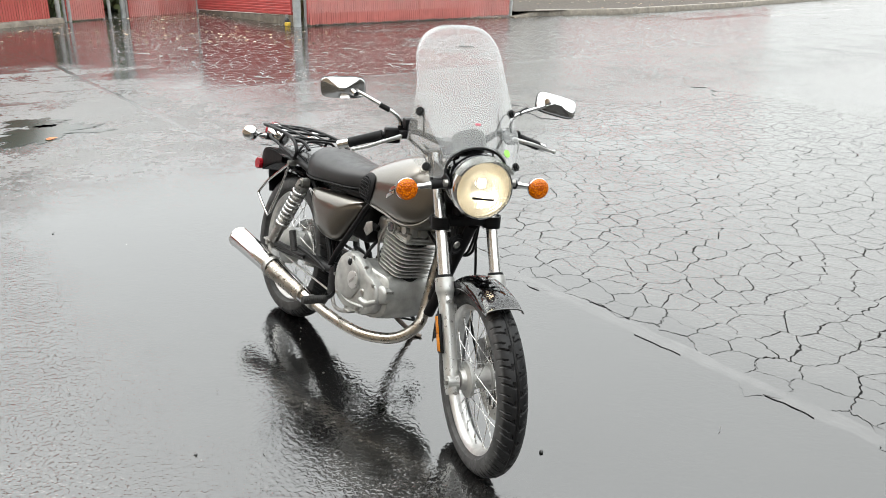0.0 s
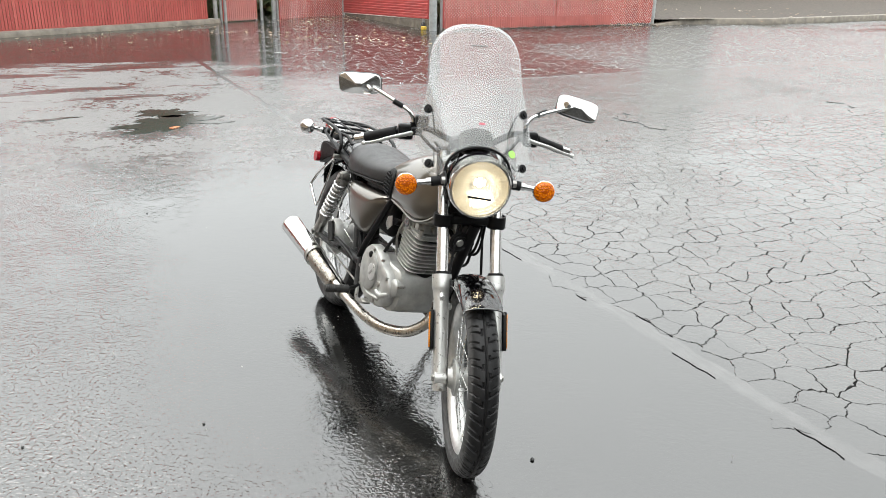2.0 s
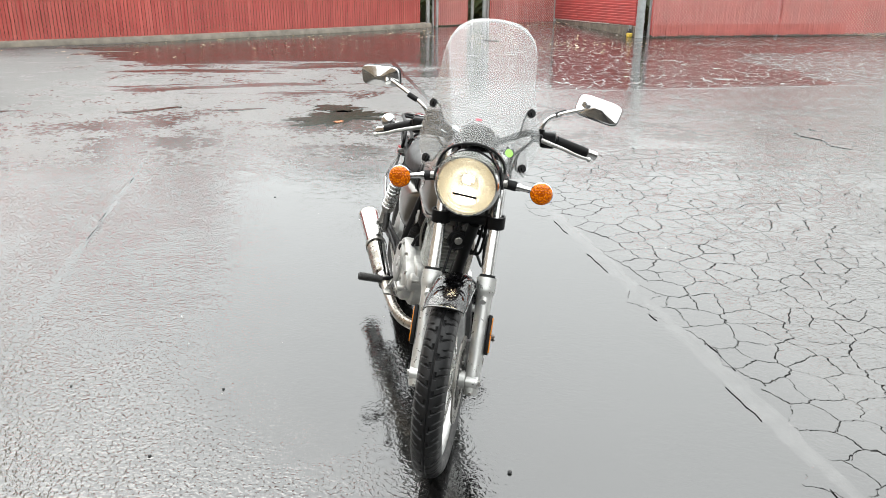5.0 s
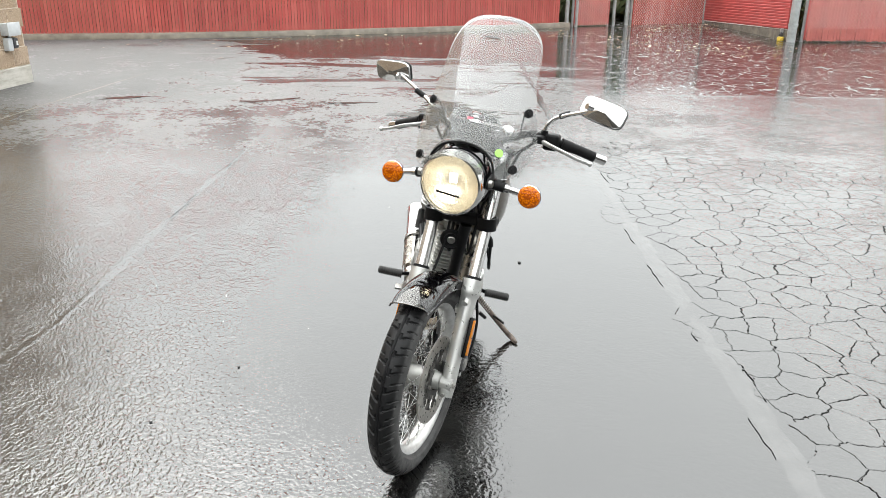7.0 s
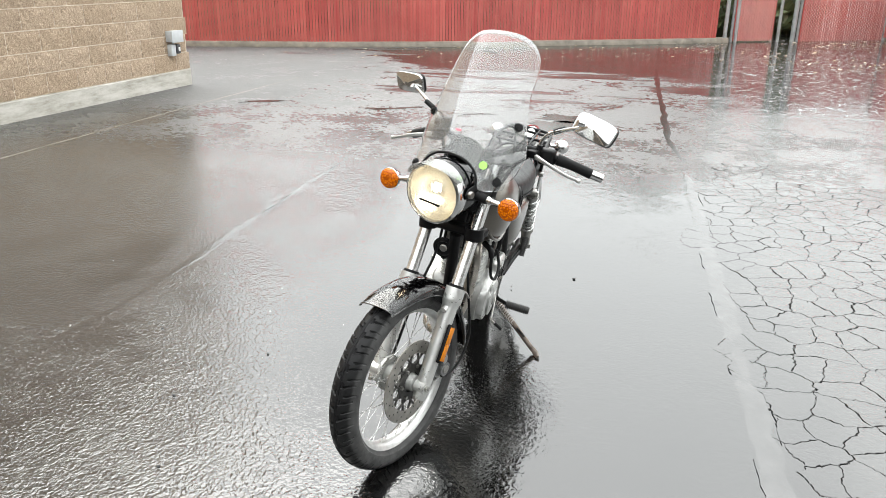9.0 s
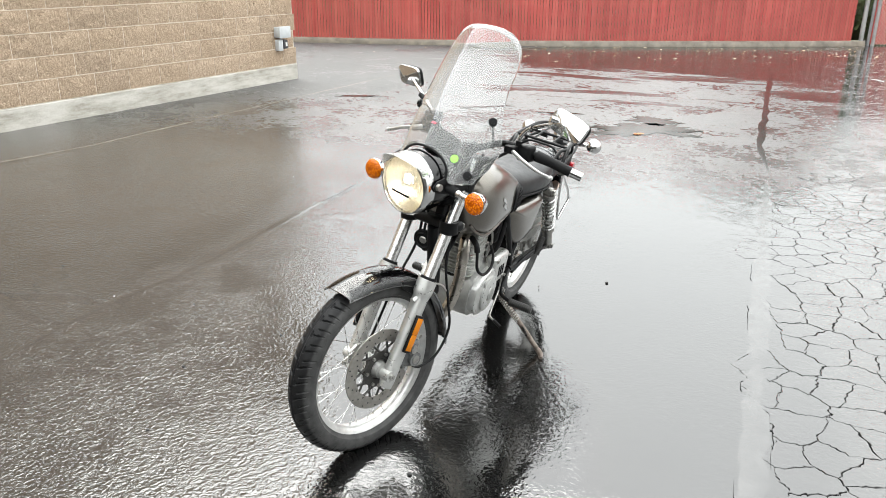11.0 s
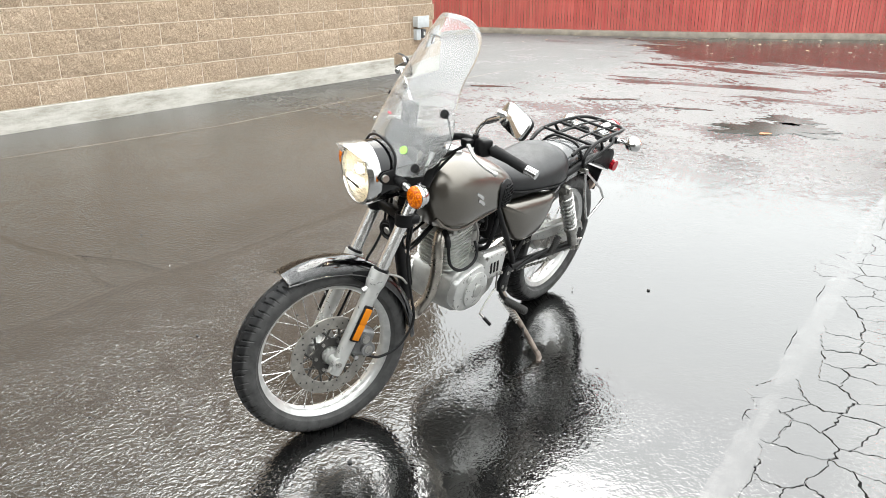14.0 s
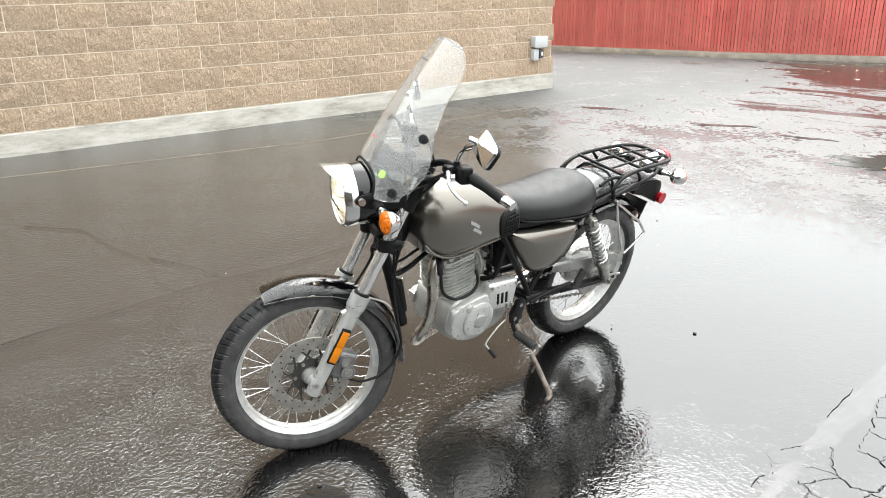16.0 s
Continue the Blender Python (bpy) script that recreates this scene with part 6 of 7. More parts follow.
part("spark_plug_cap", tube([(0.93, 0.07, 0.655), (0.95, 0.10, 0.645), (0.955, 0.11, 0.62)], 0.010, 10), M_rubber, chead, "black spark plug cap")
part("spark_lead", tube([(0.955, 0.11, 0.62), (0.95, 0.12, 0.55), (0.90, 0.13, 0.505), (0.83, 0.13, 0.50), (0.79, 0.118, 0.52), (0.785, 0.10, 0.56)], 0.0055, 8), M_rubber, chead, "black looping cable")
carb = part("carburettor", join(rbox((0.07, 0.09, 0.10), (0.705, 0.0, 0.60), 0.015, 3), rod((0.70, 0, 0.60), (0.80, 0, 0.63), 0.028, 20), rod((0.64, 0, 0.60), (0.70, 0, 0.60), 0.035, 20), rod((0.70, 0.03, 0.52), (0.70, 0.03, 0.58), 0.025, 18)), M_steel, engine, "dull metal carburettor")
part("throttle_link", rod((0.70, 0.05, 0.62), (0.72, 0.075, 0.64), 0.012, 10), M_satin, carb)
part("choke_link", rod((0.68, -0.05, 0.60), (0.70, -0.08, 0.61), 0.013, 10), M_satin, carb)
part("fuel_hose", tube([(0.70, 0.06, 0.675), (0.715, 0.085, 0.645), (0.70, 0.080, 0.60), (0.70, 0.055, 0.585)], 0.006, 8), M_rubber, carb, "black fuel hose")
part("fuel_tap", rod((0.70, 0.055, 0.69), (0.70, 0.055, 0.655), 0.012, 12), M_steel, carb)
part("breather_hose", tube([(0.68, 0.04, 0.49), (0.665, 0.085, 0.52), (0.66, 0.095, 0.60), (0.645, 0.09, 0.655)], 0.009, 10), M_rubber, carb, "black breather hose")
part("vent_hose", tube([(0.70, -0.05, 0.56), (0.715, -0.09, 0.53), (0.69, -0.105, 0.47)], 0.006, 8), M_rubber, carb)
part("bracket_plate", plate([(0.70, 0.575), (0.735, 0.60), (0.725, 0.635), (0.69, 0.625), (0.675, 0.595)], 0.004, "y", -0.105), M_steel, carb, "small steel bracket")
part("air_box", rbox((0.20, 0.15, 0.15), (0.54, 0, 0.60), 0.02, 3), M_satin, bike, "black air box between the side covers")
part("battery_box", rbox((0.14, 0.14, 0.16), (0.38, 0, 0.60), 0.015, 2), M_satin, bike, "black battery box")

# ---- exhaust ----
pipe = [(0.885, 0.035, 0.645), (0.918, 0.048, 0.628), (0.930, 0.055, 0.58), (0.917, 0.055, 0.48), (0.918, 0.045, 0.385), (0.930, 0.016, 0.308), (0.885, -0.035, 0.245), (0.79, -0.085, 0.215), (0.68, -0.11, 0.205), (0.55, -0.125, 0.207), (0.42, -0.135, 0.215)]
exhaust = part("exhaust", tube(pipe, 0.0205, 24, 6), M_exhaust, bike, "curved steel exhaust header and long muffler")
part("header_flange", rod((0.880, 0.034, 0.648), (0.905, 0.042, 0.638), 0.034, 20), M_steel, exhaust)
part("pipe_clamp", rod((0.445, -0.134, 0.213), (0.40, -0.137, 0.216), 0.028, 20), M_steel, exhaust, "steel pipe clamp")
muf = tube([(0.43, -0.135, 0.214), (0.38, -0.138, 0.218), (0.22, -0.147, 0.235), (0.10, -0.155, 0.248), (0.0, -0.162, 0.259), (-0.14, -0.171, 0.275), (-0.232, -0.177, 0.285)], [0.024, 0.031, 0.037, 0.041, 0.044, 0.047, 0.049], 32, 4)
part("muffler", muf, M_chrome, exhaust, "polished megaphone muffler")
part("end_cap", revolve([(0.0, 0.049), (-0.006, 0.050), (-0.012, 0.046), (-0.010, 0.022), (0.03, 0.020), (0.03, 0.0)], 32, "x"), M_exhaust, exhaust, "", Matrix.Translation((-0.232, -0.177, 0.285)) @ Matrix.Rotation(radians(6), 4, "Y") @ Matrix.Rotation(radians(4), 4, "Z"))
shield_secs = []
for k in range(9):
    f = k / 8
    x, y, z, r = 0.37 - 0.30 * f, -0.139 - 0.016 * f, 0.2185 + 0.03 * f, 0.036 + 0.007 * f
    shield_secs.append([(x, y - (r + 0.004) * math.cos(a), z + (r + 0.004) * math.sin(a)) for a in [radians(-28 + 100 * j / 10) for j in range(11)]])
bm = loft(shield_secs, caps=False, ring=False)
bmesh.ops.solidify(bm, geom=bm.faces[:], thickness=0.002)
part("heat_shield", bm, M_exhaust, exhaust, "brushed steel heat shield")
part("muffler_band", revolve([(-0.012, 0.0455), (-0.012, 0.048), (0.012, 0.048), (0.012, 0.0455)], 32, "x", closed=True), M_steel, exhaust, "", Matrix.Translation((0.09, -0.1555, 0.2495)) @ Matrix.Rotation(radians(6), 4, "Y") @ Matrix.Rotation(radians(4), 4, "Z"))

# ---- frame ----
tubes = [tube([(1.08, 0, 0.86), (0.98, 0, 0.84), (0.80, 0, 0.76), (0.62, 0, 0.70)], 0.022, 14), tube([(1.13, 0, 0.74), (1.075, 0, 0.60), (1.03, 0, 0.47), (0.995, 0, 0.38)], 0.019, 14)]
for s in (1, -1):
    tubes += [tube([(0.70, s * 0.05, 0.735), (0.655, s * 0.092, 0.68), (0.600, s * 0.100, 0.594), (0.546, s * 0.104, 0.514), (0.490, s * 0.106, 0.43), (0.455, s * 0.104, 0.36)], 0.0118, 12),
              tube([(0.62, s * 0.06, 0.70), (0.50, s * 0.085, 0.695), (0.30, s * 0.095, 0.695), (0.16, s * 0.108, 0.712), (0.02, s * 0.108, 0.735), (-0.10, s * 0.10, 0.73)], 0.0145, 12),
              tube([(0.20, s * 0.100, 0.69), (0.30, s * 0.085, 0.58), (0.41, s * 0.090, 0.45), (0.455, s * 0.095, 0.38)], 0.011, 12)]
chassis = part("frame", join(*tubes), M_satin, bike, "black tubular steel frame")
part("head_gusset", plate([(1.10, 0.80), (1.00, 0.80), (1.055, 0.66), (1.11, 0.70)], 0.03, "y", 0, 0.006), M_satin, chassis)
part("front_cover_block", rbox((0.034, 0.040, 0.15), (1.022, 0.0, 0.50), 0.015, 3, Matrix.Rotation(radians(16), 4, "Y")), M_satin, chassis, "black plastic block before the engine")

# ---- swing arm, shocks, chain ----
arm = join(*[tube([(0.49, s * 0.105, 0.375), (0.30, s * 0.108, 0.36), (0.12, s * 0.108, 0.335), (-0.02, s * 0.106, 0.322), (-0.07, s * 0.106, 0.318)], 0.0165, 12, flat=1.25) for s in (1, -1)], rod((0.47, -0.11, 0.375), (0.47, 0.11, 0.375), 0.022, 14))
swing = part("swing_arm", arm, M_satin, bike, "black swing arm")
for s in (1, -1):
    part("axle_plate", plate([(-0.09, 0.305), (-0.09, 0.335), (-0.02, 0.345), (0.04, 0.34), (0.04, 0.305)], 0.008, "y", s * 0.118), M_steel, swing)
    part("axle_nut", bolt((0.0, s * 0.122, 0.322), (0.0, s * 0.136, 0.322), 0.014), M_steel, swing)
    part("chain_adjuster", rod((-0.12, s * 0.112, 0.32), (-0.07, s * 0.112, 0.32), 0.005, 8), M_steel, swing)
for s in (1, -1):
    T, Bt = Vector((0.205, s * 0.128, 0.655)), Vector((0.012, s * 0.138, 0.340))
    d = (Bt - T).normalized()
    Ln = (Bt - T).length
    body = join(rod(T + d * 0.02, T + d * (Ln * 0.62), 0.017, 18), rod(T + d * (Ln * 0.58), Bt - d * 0.018, 0.022, 18), rod(T + d * 0.012, T + d * 0.034, 0.028, 20), rod(T + Vector((0, -0.016, 0)), T + Vector((0, 0.016, 0)), 0.019, 18), rod(Bt + Vector((0, -0.016, 0)), Bt + Vector((0, 0.016, 0)), 0.018, 18))
    shock = part("shock_absorber", body, M_steel, bike, "rear shock absorber with bright coil spring")
    u = d.orthogonal().normalized()
    v = d.cross(u)
    coil = []
    turns, a0, a1 = 9, 0.032, Ln * 0.66
    for k in range(turns * 14 + 1):
        f = k / (turns * 14)
        q = 2 * math.pi * turns * f
        coil.append(T + d * (a0 + (a1 - a0) * f) + (u * math.cos(q) + v * math.sin(q)) * 0.0265)
    part("coil_spring", tube(coil, 0.0048, 8, smooth=False), M_spring, shock, "bright coil spring")
    part("spring_seat", rod(T + d * (a1 - 0.004), T + d * (a1 + 0.014), 0.030, 20), M_steel, shock)
    part("top_nut", rod(T + Vector((0, s * 0.014, 0)), T + Vector((0, s * 0.026, 0)), 0.012, 6), M_steel, shock)
    part("lower_nut", rod(Bt + Vector((0, s * 0.014, 0)), Bt + Vector((0, s * 0.028, 0)), 0.012, 6), M_steel, shock)
secs = []
for x, z, h in ((0.33, 0.475, 0.035), (0.22, 0.462, 0.05), (0.10, 0.450, 0.05), (0.02, 0.442, 0.045), (-0.07, 0.425, 0.04), (-0.13, 0.395, 0.03), (-0.155, 0.36, 0.02)):
    secs.append([(x, 0.055, z), (x, 0.085, z), (x, 0.092, z - 0.008), (x, 0.092, z - h)])
bm = loft(secs, caps=False, ring=False)
bmesh.ops.solidify(bm, geom=bm.faces[:], thickness=0.002)
part("chain_guard", bm, M_slider, bike, "silver chain guard")
path = []
for k in range(13):
    a = radians(-75 + 150 * k / 12)
    path.append((0.60 + 0.036 * math.cos(a), 0.375 + 0.036 * math.sin(a)))
for k in range(19):
    a = radians(82 + 196 * k / 18)
    path.append((0.0 + 0.092 * math.cos(a), 0.322 + 0.092 * math.sin(a)))
chain_pts = [Vector((x, 0.058, z)) for x, z in path]
links_all = []
loop = chain_pts + [chain_pts[0]]
dist = 0.0
for a, b in zip(loop, loop[1:]):
    k = max(1, round((b - a).length / 0.0145))
    for i in range(k):
        p, q = a.lerp(b, (i + 0.06) / k), a.lerp(b, (i + 0.94) / k)
        links_all.append(tube([p + Vector((0, 0.003 if i % 2 else -0.003, 0)), q + Vector((0, 0.003 if i % 2 else -0.003, 0))], 0.0052, 6, smooth=False))
ch = part("drive_chain", join(*links_all), M_steel, bike, "greasy steel drive chain", smooth=False)
ch["kind"] = "stuff"
# inner rear mudguard
secs = []
for k in range(25):
    a = radians(48 + 92 * k / 24)
    r = 0.356
    secs.append([(RAX.x + (r - 0.022 * abs(u) ** 3) * math.cos(a), 0.072 * u, RAX.z + (r - 0.030 * abs(u) ** 3) * math.sin(a)) for u in [-1 + 2 * j / 12 for j in range(13)]])
bm = loft(secs, caps=False, ring=False)
bmesh.ops.solidify(bm, geom=bm.faces[:], thickness=0.002)
part("rear_mudguard", bm, M_black, bike, "black rear mudguard")

# ---- tail: plate holder, lamp, reflectors, side guards, rack ----
holder = loft([[(x, y, z) for y, z in ((-w, zb), (-w, zt), (w, zt), (w, zb))] for x, w, zb, zt in ((-0.16, 0.058, 0.662, 0.70), (-0.24, 0.060, 0.640, 0.705), (-0.30, 0.066, 0.610, 0.705), (-0.345, 0.068, 0.588, 0.690), (-0.355, 0.062, 0.598, 0.675))])
bmesh.ops.bevel(holder, geom=holder.edges[:], offset=0.006, segments=2, affect="EDGES")
tail = part("plate_holder", holder, M_satin, bike, "black tail bracket below the rack")
part("flap", rbox((0.012, 0.11, 0.10), (-0.27, 0.0, 0.555), 0.004, 2, Matrix.Rotation(radians(-20), 4, "Y")), M_satin, tail)
part("pale_reflector", rod((-0.215, 0.045, 0.545), (-0.222, 0.05, 0.54), 0.026, 18), M_pale_pink, tail, "pale round reflector")
for s in (1, -1):
    part("red_reflector", rod((-0.350, s * 0.066, 0.617), (-0.350, s * 0.086, 0.617), 0.025, 24), M_red, tail, "red side reflector")
lamp = part("tail_lamp", join(rod((-0.30, 0, 0.755), (-0.385, 0, 0.765), 0.042, 28), rod((-0.27, 0, 0.752), (-0.30, 0, 0.755), 0.02, 20, 0.042)), M_chrome, bike, "round chrome tail lamp with red lens")
part("lens", revolve([(-0.383, 0.043), (-0.405, 0.042), (-0.428, 0.030), (-0.435, 0.0), (-0.383, 0.0)], 28, "x", (0, 0, 0.766)), M_red, lamp, "red tail lens")
for s in (1, -1):
    y = 0.130 * s
    guard2 = tube([(0.065, y, 0.705), (0.0, y, 0.665), (-0.135, y * 1.02, 0.575), (-0.19, y * 1.05, 0.515), (-0.15, y * 1.05, 0.485), (-0.075, y * 1.04, 0.44), (-0.055, y * 1.03, 0.46), (0.0, y, 0.57), (0.055, y, 0.69)], 0.0055, 10, smooth=False)
    sg = part("saddlebag_guard", guard2, M_chrome, bike, "bent chrome side guard rod")
    part("guard_bolt", rod((0.065, s * 0.105, 0.705), (0.065, s * 0.142, 0.705), 0.011, 14), M_steel, sg)
rails = []
for s in (1, -1):
    rails.append(tube([(0.085, s * 0.128, 0.725), (0.10, s * 0.128, 0.765), (0.05, s * 0.122, 0.800), (-0.05, s * 0.115, 0.812), (-0.20, s * 0.110, 0.812), (-0.30, s * 0.095, 0.806), (-0.345, s * 0.055, 0.80), (-0.352, 0.0, 0.798)], 0.0075, 12, 6))
rack = part("luggage_rack", join(*rails), M_satin, bike, "black tubular luggage rack")
for s in (1, -1):
    part("inner_rail", tube([(0.035, s * 0.042, 0.806), (-0.15, s * 0.042, 0.812), (-0.345, s * 0.040, 0.800)], 0.0045, 10), M_satin, rack)
    part("front_prong", tube([(0.035, s * 0.12, 0.803), (0.10, s * 0.105, 0.803), (0.155, s * 0.10, 0.780)], 0.0070, 10), M_satin, rack)
    part("rack_strut", tube([(-0.05, s * 0.115, 0.81), (-0.09, s * 0.112, 0.77), (-0.10, s * 0.10, 0.725)], 0.0065, 10), M_satin, rack)
    part("lower_rail", tube([(0.07, s * 0.122, 0.73), (-0.08, s * 0.118, 0.755), (-0.20, s * 0.105, 0.765), (-0.28, s * 0.07, 0.765)], 0.0065, 10), M_satin, rack)
for x in (0.035, -0.10, -0.23):
    part("cross_bar", rod((x, -0.115, 0.808), (x, 0.115, 0.808), 0.0062, 10), M_satin, rack)

# ---- foot rests, stand, pedals ----
for s in (1, -1):
    x0 = 0.575
    hang = part("footrest", join(tube([(0.52, s * 0.10, 0.30), (0.55, s * 0.13, 0.288), (x0, s * 0.17, 0.288)], 0.008, 10), plate([(0.50, 0.28), (0.54, 0.28), (0.56, 0.33), (0.52, 0.40), (0.49, 0.38)], 0.008, "y", s * 0.118)), M_satin, bike, "folding footrest with ribbed rubber")
    prof = []
    for k in range(11):
        prof += [(0.0085 * k, 0.0165), (0.0085 * k + 0.005, 0.0165), (0.0085 * k + 0.0055, 0.0135), (0.0085 * k + 0.008, 0.0135)]
    peg = revolve([(0.0, 0.0)] + prof + [(0.096, 0.012), (0.096, 0.0)], 20, "y")
    part("rubber", peg if s > 0 else moved(peg, Matrix.Diagonal((1, -1, 1, 1))), M_peg, hang, "worn ribbed black rubber", Matrix.Translation((x0, s * 0.172, 0.285)))
    rp = part("pillion_footrest", join(tube([(0.46, s * 0.118, 0.36), (0.36, s * 0.13, 0.385), (0.26, s * 0.140, 0.395)], 0.009, 10), rod((0.29, s * 0.125, 0.36), (0.05, s * 0.14, 0.345), 0.008, 10)), M_satin, bike, "folded pillion footrest")
    prof2 = []
    for k in range(10):
        prof2 += [(0.0085 * k, 0.015), (0.0085 * k + 0.005, 0.015), (0.0085 * k + 0.0055, 0.012), (0.0085 * k + 0.008, 0.012)]
    part("rubber", revolve([(0.0, 0.0)] + prof2 + [(0.086, 0.0)], 18, "z"), M_peg, rp, "ribbed black rubber", Matrix.Translation((0.245, s * 0.152, 0.375)) @ Matrix.Rotation(radians(-28), 4, "Y"))
stand_leg = join(tube([(0.52, 0.115, 0.275), (0.51, 0.15, 0.235), (0.50, 0.25, 0.145), (0.505, 0.325, 0.085)], [0.014, 0.012, 0.0105, 0.0105], 12), tube([(0.503, 0.322, 0.090), (0.515, 0.340, 0.079), (0.545, 0.352, 0.080)], [0.011, 0.012, 0.008], 10, flat=0.7))
stand = part("side_stand", stand_leg, M_rust, bike, "rusty steel side stand, folded out")
part("stand_tab", tube([(0.503, 0.235, 0.16), (0.55, 0.265, 0.165), (0.575, 0.275, 0.17)], 0.005, 8), M_satin, stand)
sp_pts = []
for k in range(12 * 10 + 1):
    f = k / 120
    c = Vector((0.545, 0.12, 0.275)).lerp(Vector((0.52, 0.215, 0.185)), f)
    q = 2 * math.pi * 12 * f
    sp_pts.append(c + Vector((math.cos(q), 0.5 * math.sin(q), 0.85 * math.sin(q))) * 0.010)
part("stand_spring", tube(sp_pts, 0.0022, 6, smooth=False), M_steel, stand, "coiled return spring")
gear = part("gear_lever", join(tube([(0.59, 0.122, 0.325), (0.635, 0.13, 0.312), (0.690, 0.138, 0.275), (0.700, 0.142, 0.262)], 0.0034, 10), rod((0.700, 0.138, 0.262), (0.690, 0.168, 0.238), 0.004, 10), rod((0.59, 0.122, 0.325), (0.60, 0.122, 0.40), 0.0035, 8)), M_steel, bike, "steel gear lever")
part("rubber", rod((0.694, 0.156, 0.248), (0.684, 0.186, 0.226), 0.007, 12), M_rubber, gear)
lug = part("lower_bracket", plate([(0.50, 0.385), (0.53, 0.385), (0.555, 0.33), (0.545, 0.285), (0.50, 0.27), (0.485, 0.30)], 0.010, "y", 0.108), M_satin, bike, "black lower frame bracket")
for x, z in ((0.515, 0.365), (0.535, 0.31), (0.505, 0.29)):
    part("bracket_bolt", bolt((x, 0.112, z), (x, 0.124, z), 0.0085), M_steel, lug)
part("brake_pedal", join(tube([(0.54, -0.12, 0.285), (0.62, -0.15, 0.27), (0.70, -0.165, 0.285), (0.745, -0.168, 0.30)], 0.0075, 10), rbox((0.04, 0.03, 0.008), (0.75, -0.17, 0.306), 0.002), rod((0.53, -0.115, 0.29), (0.05, -0.10, 0.30), 0.004, 8)), M_steel, bike, "steel rear brake pedal and rod")

# ---- brake caliper, horn, hoses ----
CAL = Vector((1.262, 0.066, 0.345))
cal = part("brake_caliper", join(rbox((0.070, 0.052, 0.095), tuple(CAL), 0.014, 3, Matrix.Rotation(radians(-20), 4, "Y")), rod(CAL + Vector((-0.010, 0.02, -0.018)), CAL + Vector((-0.010, 0.040, -0.018)), 0.024, 24), rod(CAL + Vector((0.0, 0.02, 0.022)), CAL + Vector((0.0, 0.038, 0.022)), 0.020, 24)), M_caliper, bike, "dull dark grey front brake caliper", STEER)
for dx, dz in ((-0.010, -0.018), (0.0, 0.022)):
    part("piston_cap", rod(CAL + Vector((dx, 0.038, dz)), CAL + Vector((dx, 0.043, dz)), 0.014, 20), M_steel, cal)
for dx, dz in ((0.028, 0.045), (0.035, -0.035)):
    part("caliper_bolt", bolt(CAL + Vector((dx, 0.02, dz)), CAL + Vector((dx, 0.042, dz)), 0.008), M_chrome, cal)
part("bleed_nipple", rod(CAL + Vector((-0.04, 0.02, 0.04)), CAL + Vector((-0.050, 0.022, 0.050)), 0.004, 8), M_steel, cal)
hose = [CAL + Vector((-0.02, 0.02, -0.055)), Vector((1.19, 0.072, 0.265)), Vector((1.12, 0.078, 0.29)), Vector((1.065, 0.075, 0.37)), Vector((1.075, 0.07, 0.47)), Vector((1.09, 0.06, 0.60)), Vector((1.07, 0.05, 0.72)), Vector((1.04, 0.0, 0.86)), Vector((0.99, -0.12, 0.98))]
part("brake_hose", tube(hose, 0.0045, 10, 7), M_rubber, bike, "black rubber brake hose", STEER)
part("speedometer_cable", tube([(1.345, -0.062, 0.305), (1.28, -0.072, 0.36), (1.20, -0.066, 0.52), (1.13, -0.045, 0.66), (1.12, -0.03, 0.78), (1.10, -0.01, 0.95)], 0.0045, 8), M_rubber, bike, "thin black speedometer cable", STEER)
part("hose_guide", tube([(1.215, 0.06, 0.58), (1.13, 0.075, 0.55), (1.10, 0.078, 0.52)], 0.004, 8), M_steel, bike, "wire hose guide", STEER)
horn = part("horn", revolve([(0.0, 0.0), (0.0, 0.040), (-0.008, 0.044), (-0.016, 0.040), (-0.022, 0.022), (-0.05, 0.018), (-0.05, 0.0)], 32, "x"), M_rubber, bike, "black disc horn under the headlight", Matrix.Translation((1.112, -0.033, 0.668)) @ Matrix.Rotation(radians(8), 4, "Y") @ Matrix.Scale(0.84, 4))
part("horn_centre", revolve([(0.002, 0.0), (0.004, 0.012), (0.0, 0.016)], 20, "x"), M_steel, horn)
part("horn_ring", revolve([(0.0, 0.028), (0.004, 0.031), (0.0, 0.034)], 32, "x"), M_satin, horn)
for k, (y, x) in enumerate(((0.055, 1.10), (0.035, 1.12), (-0.04, 1.10))):
    part("control_cable", tube([(1.02, y * 2.2, 0.985), (1.075, y * 1.6, 0.90), (x, y, 0.78), (1.10, y * 0.9, 0.64), (1.03, y * 0.6, 0.62), (0.93, y * 0.4, 0.66)], 0.0048, 8, 7), M_rubber, bike, "black control cable")
for s in (1, -1):
    part("bar_cable", tube([(0.955, s * 0.17, 1.0), (1.0, s * 0.13, 0.965), (1.03, s * 0.08, 0.93), (1.04, s * 0.04, 0.88)], 0.0052, 8), M_rubber, bike, "black handlebar cable", STEER)
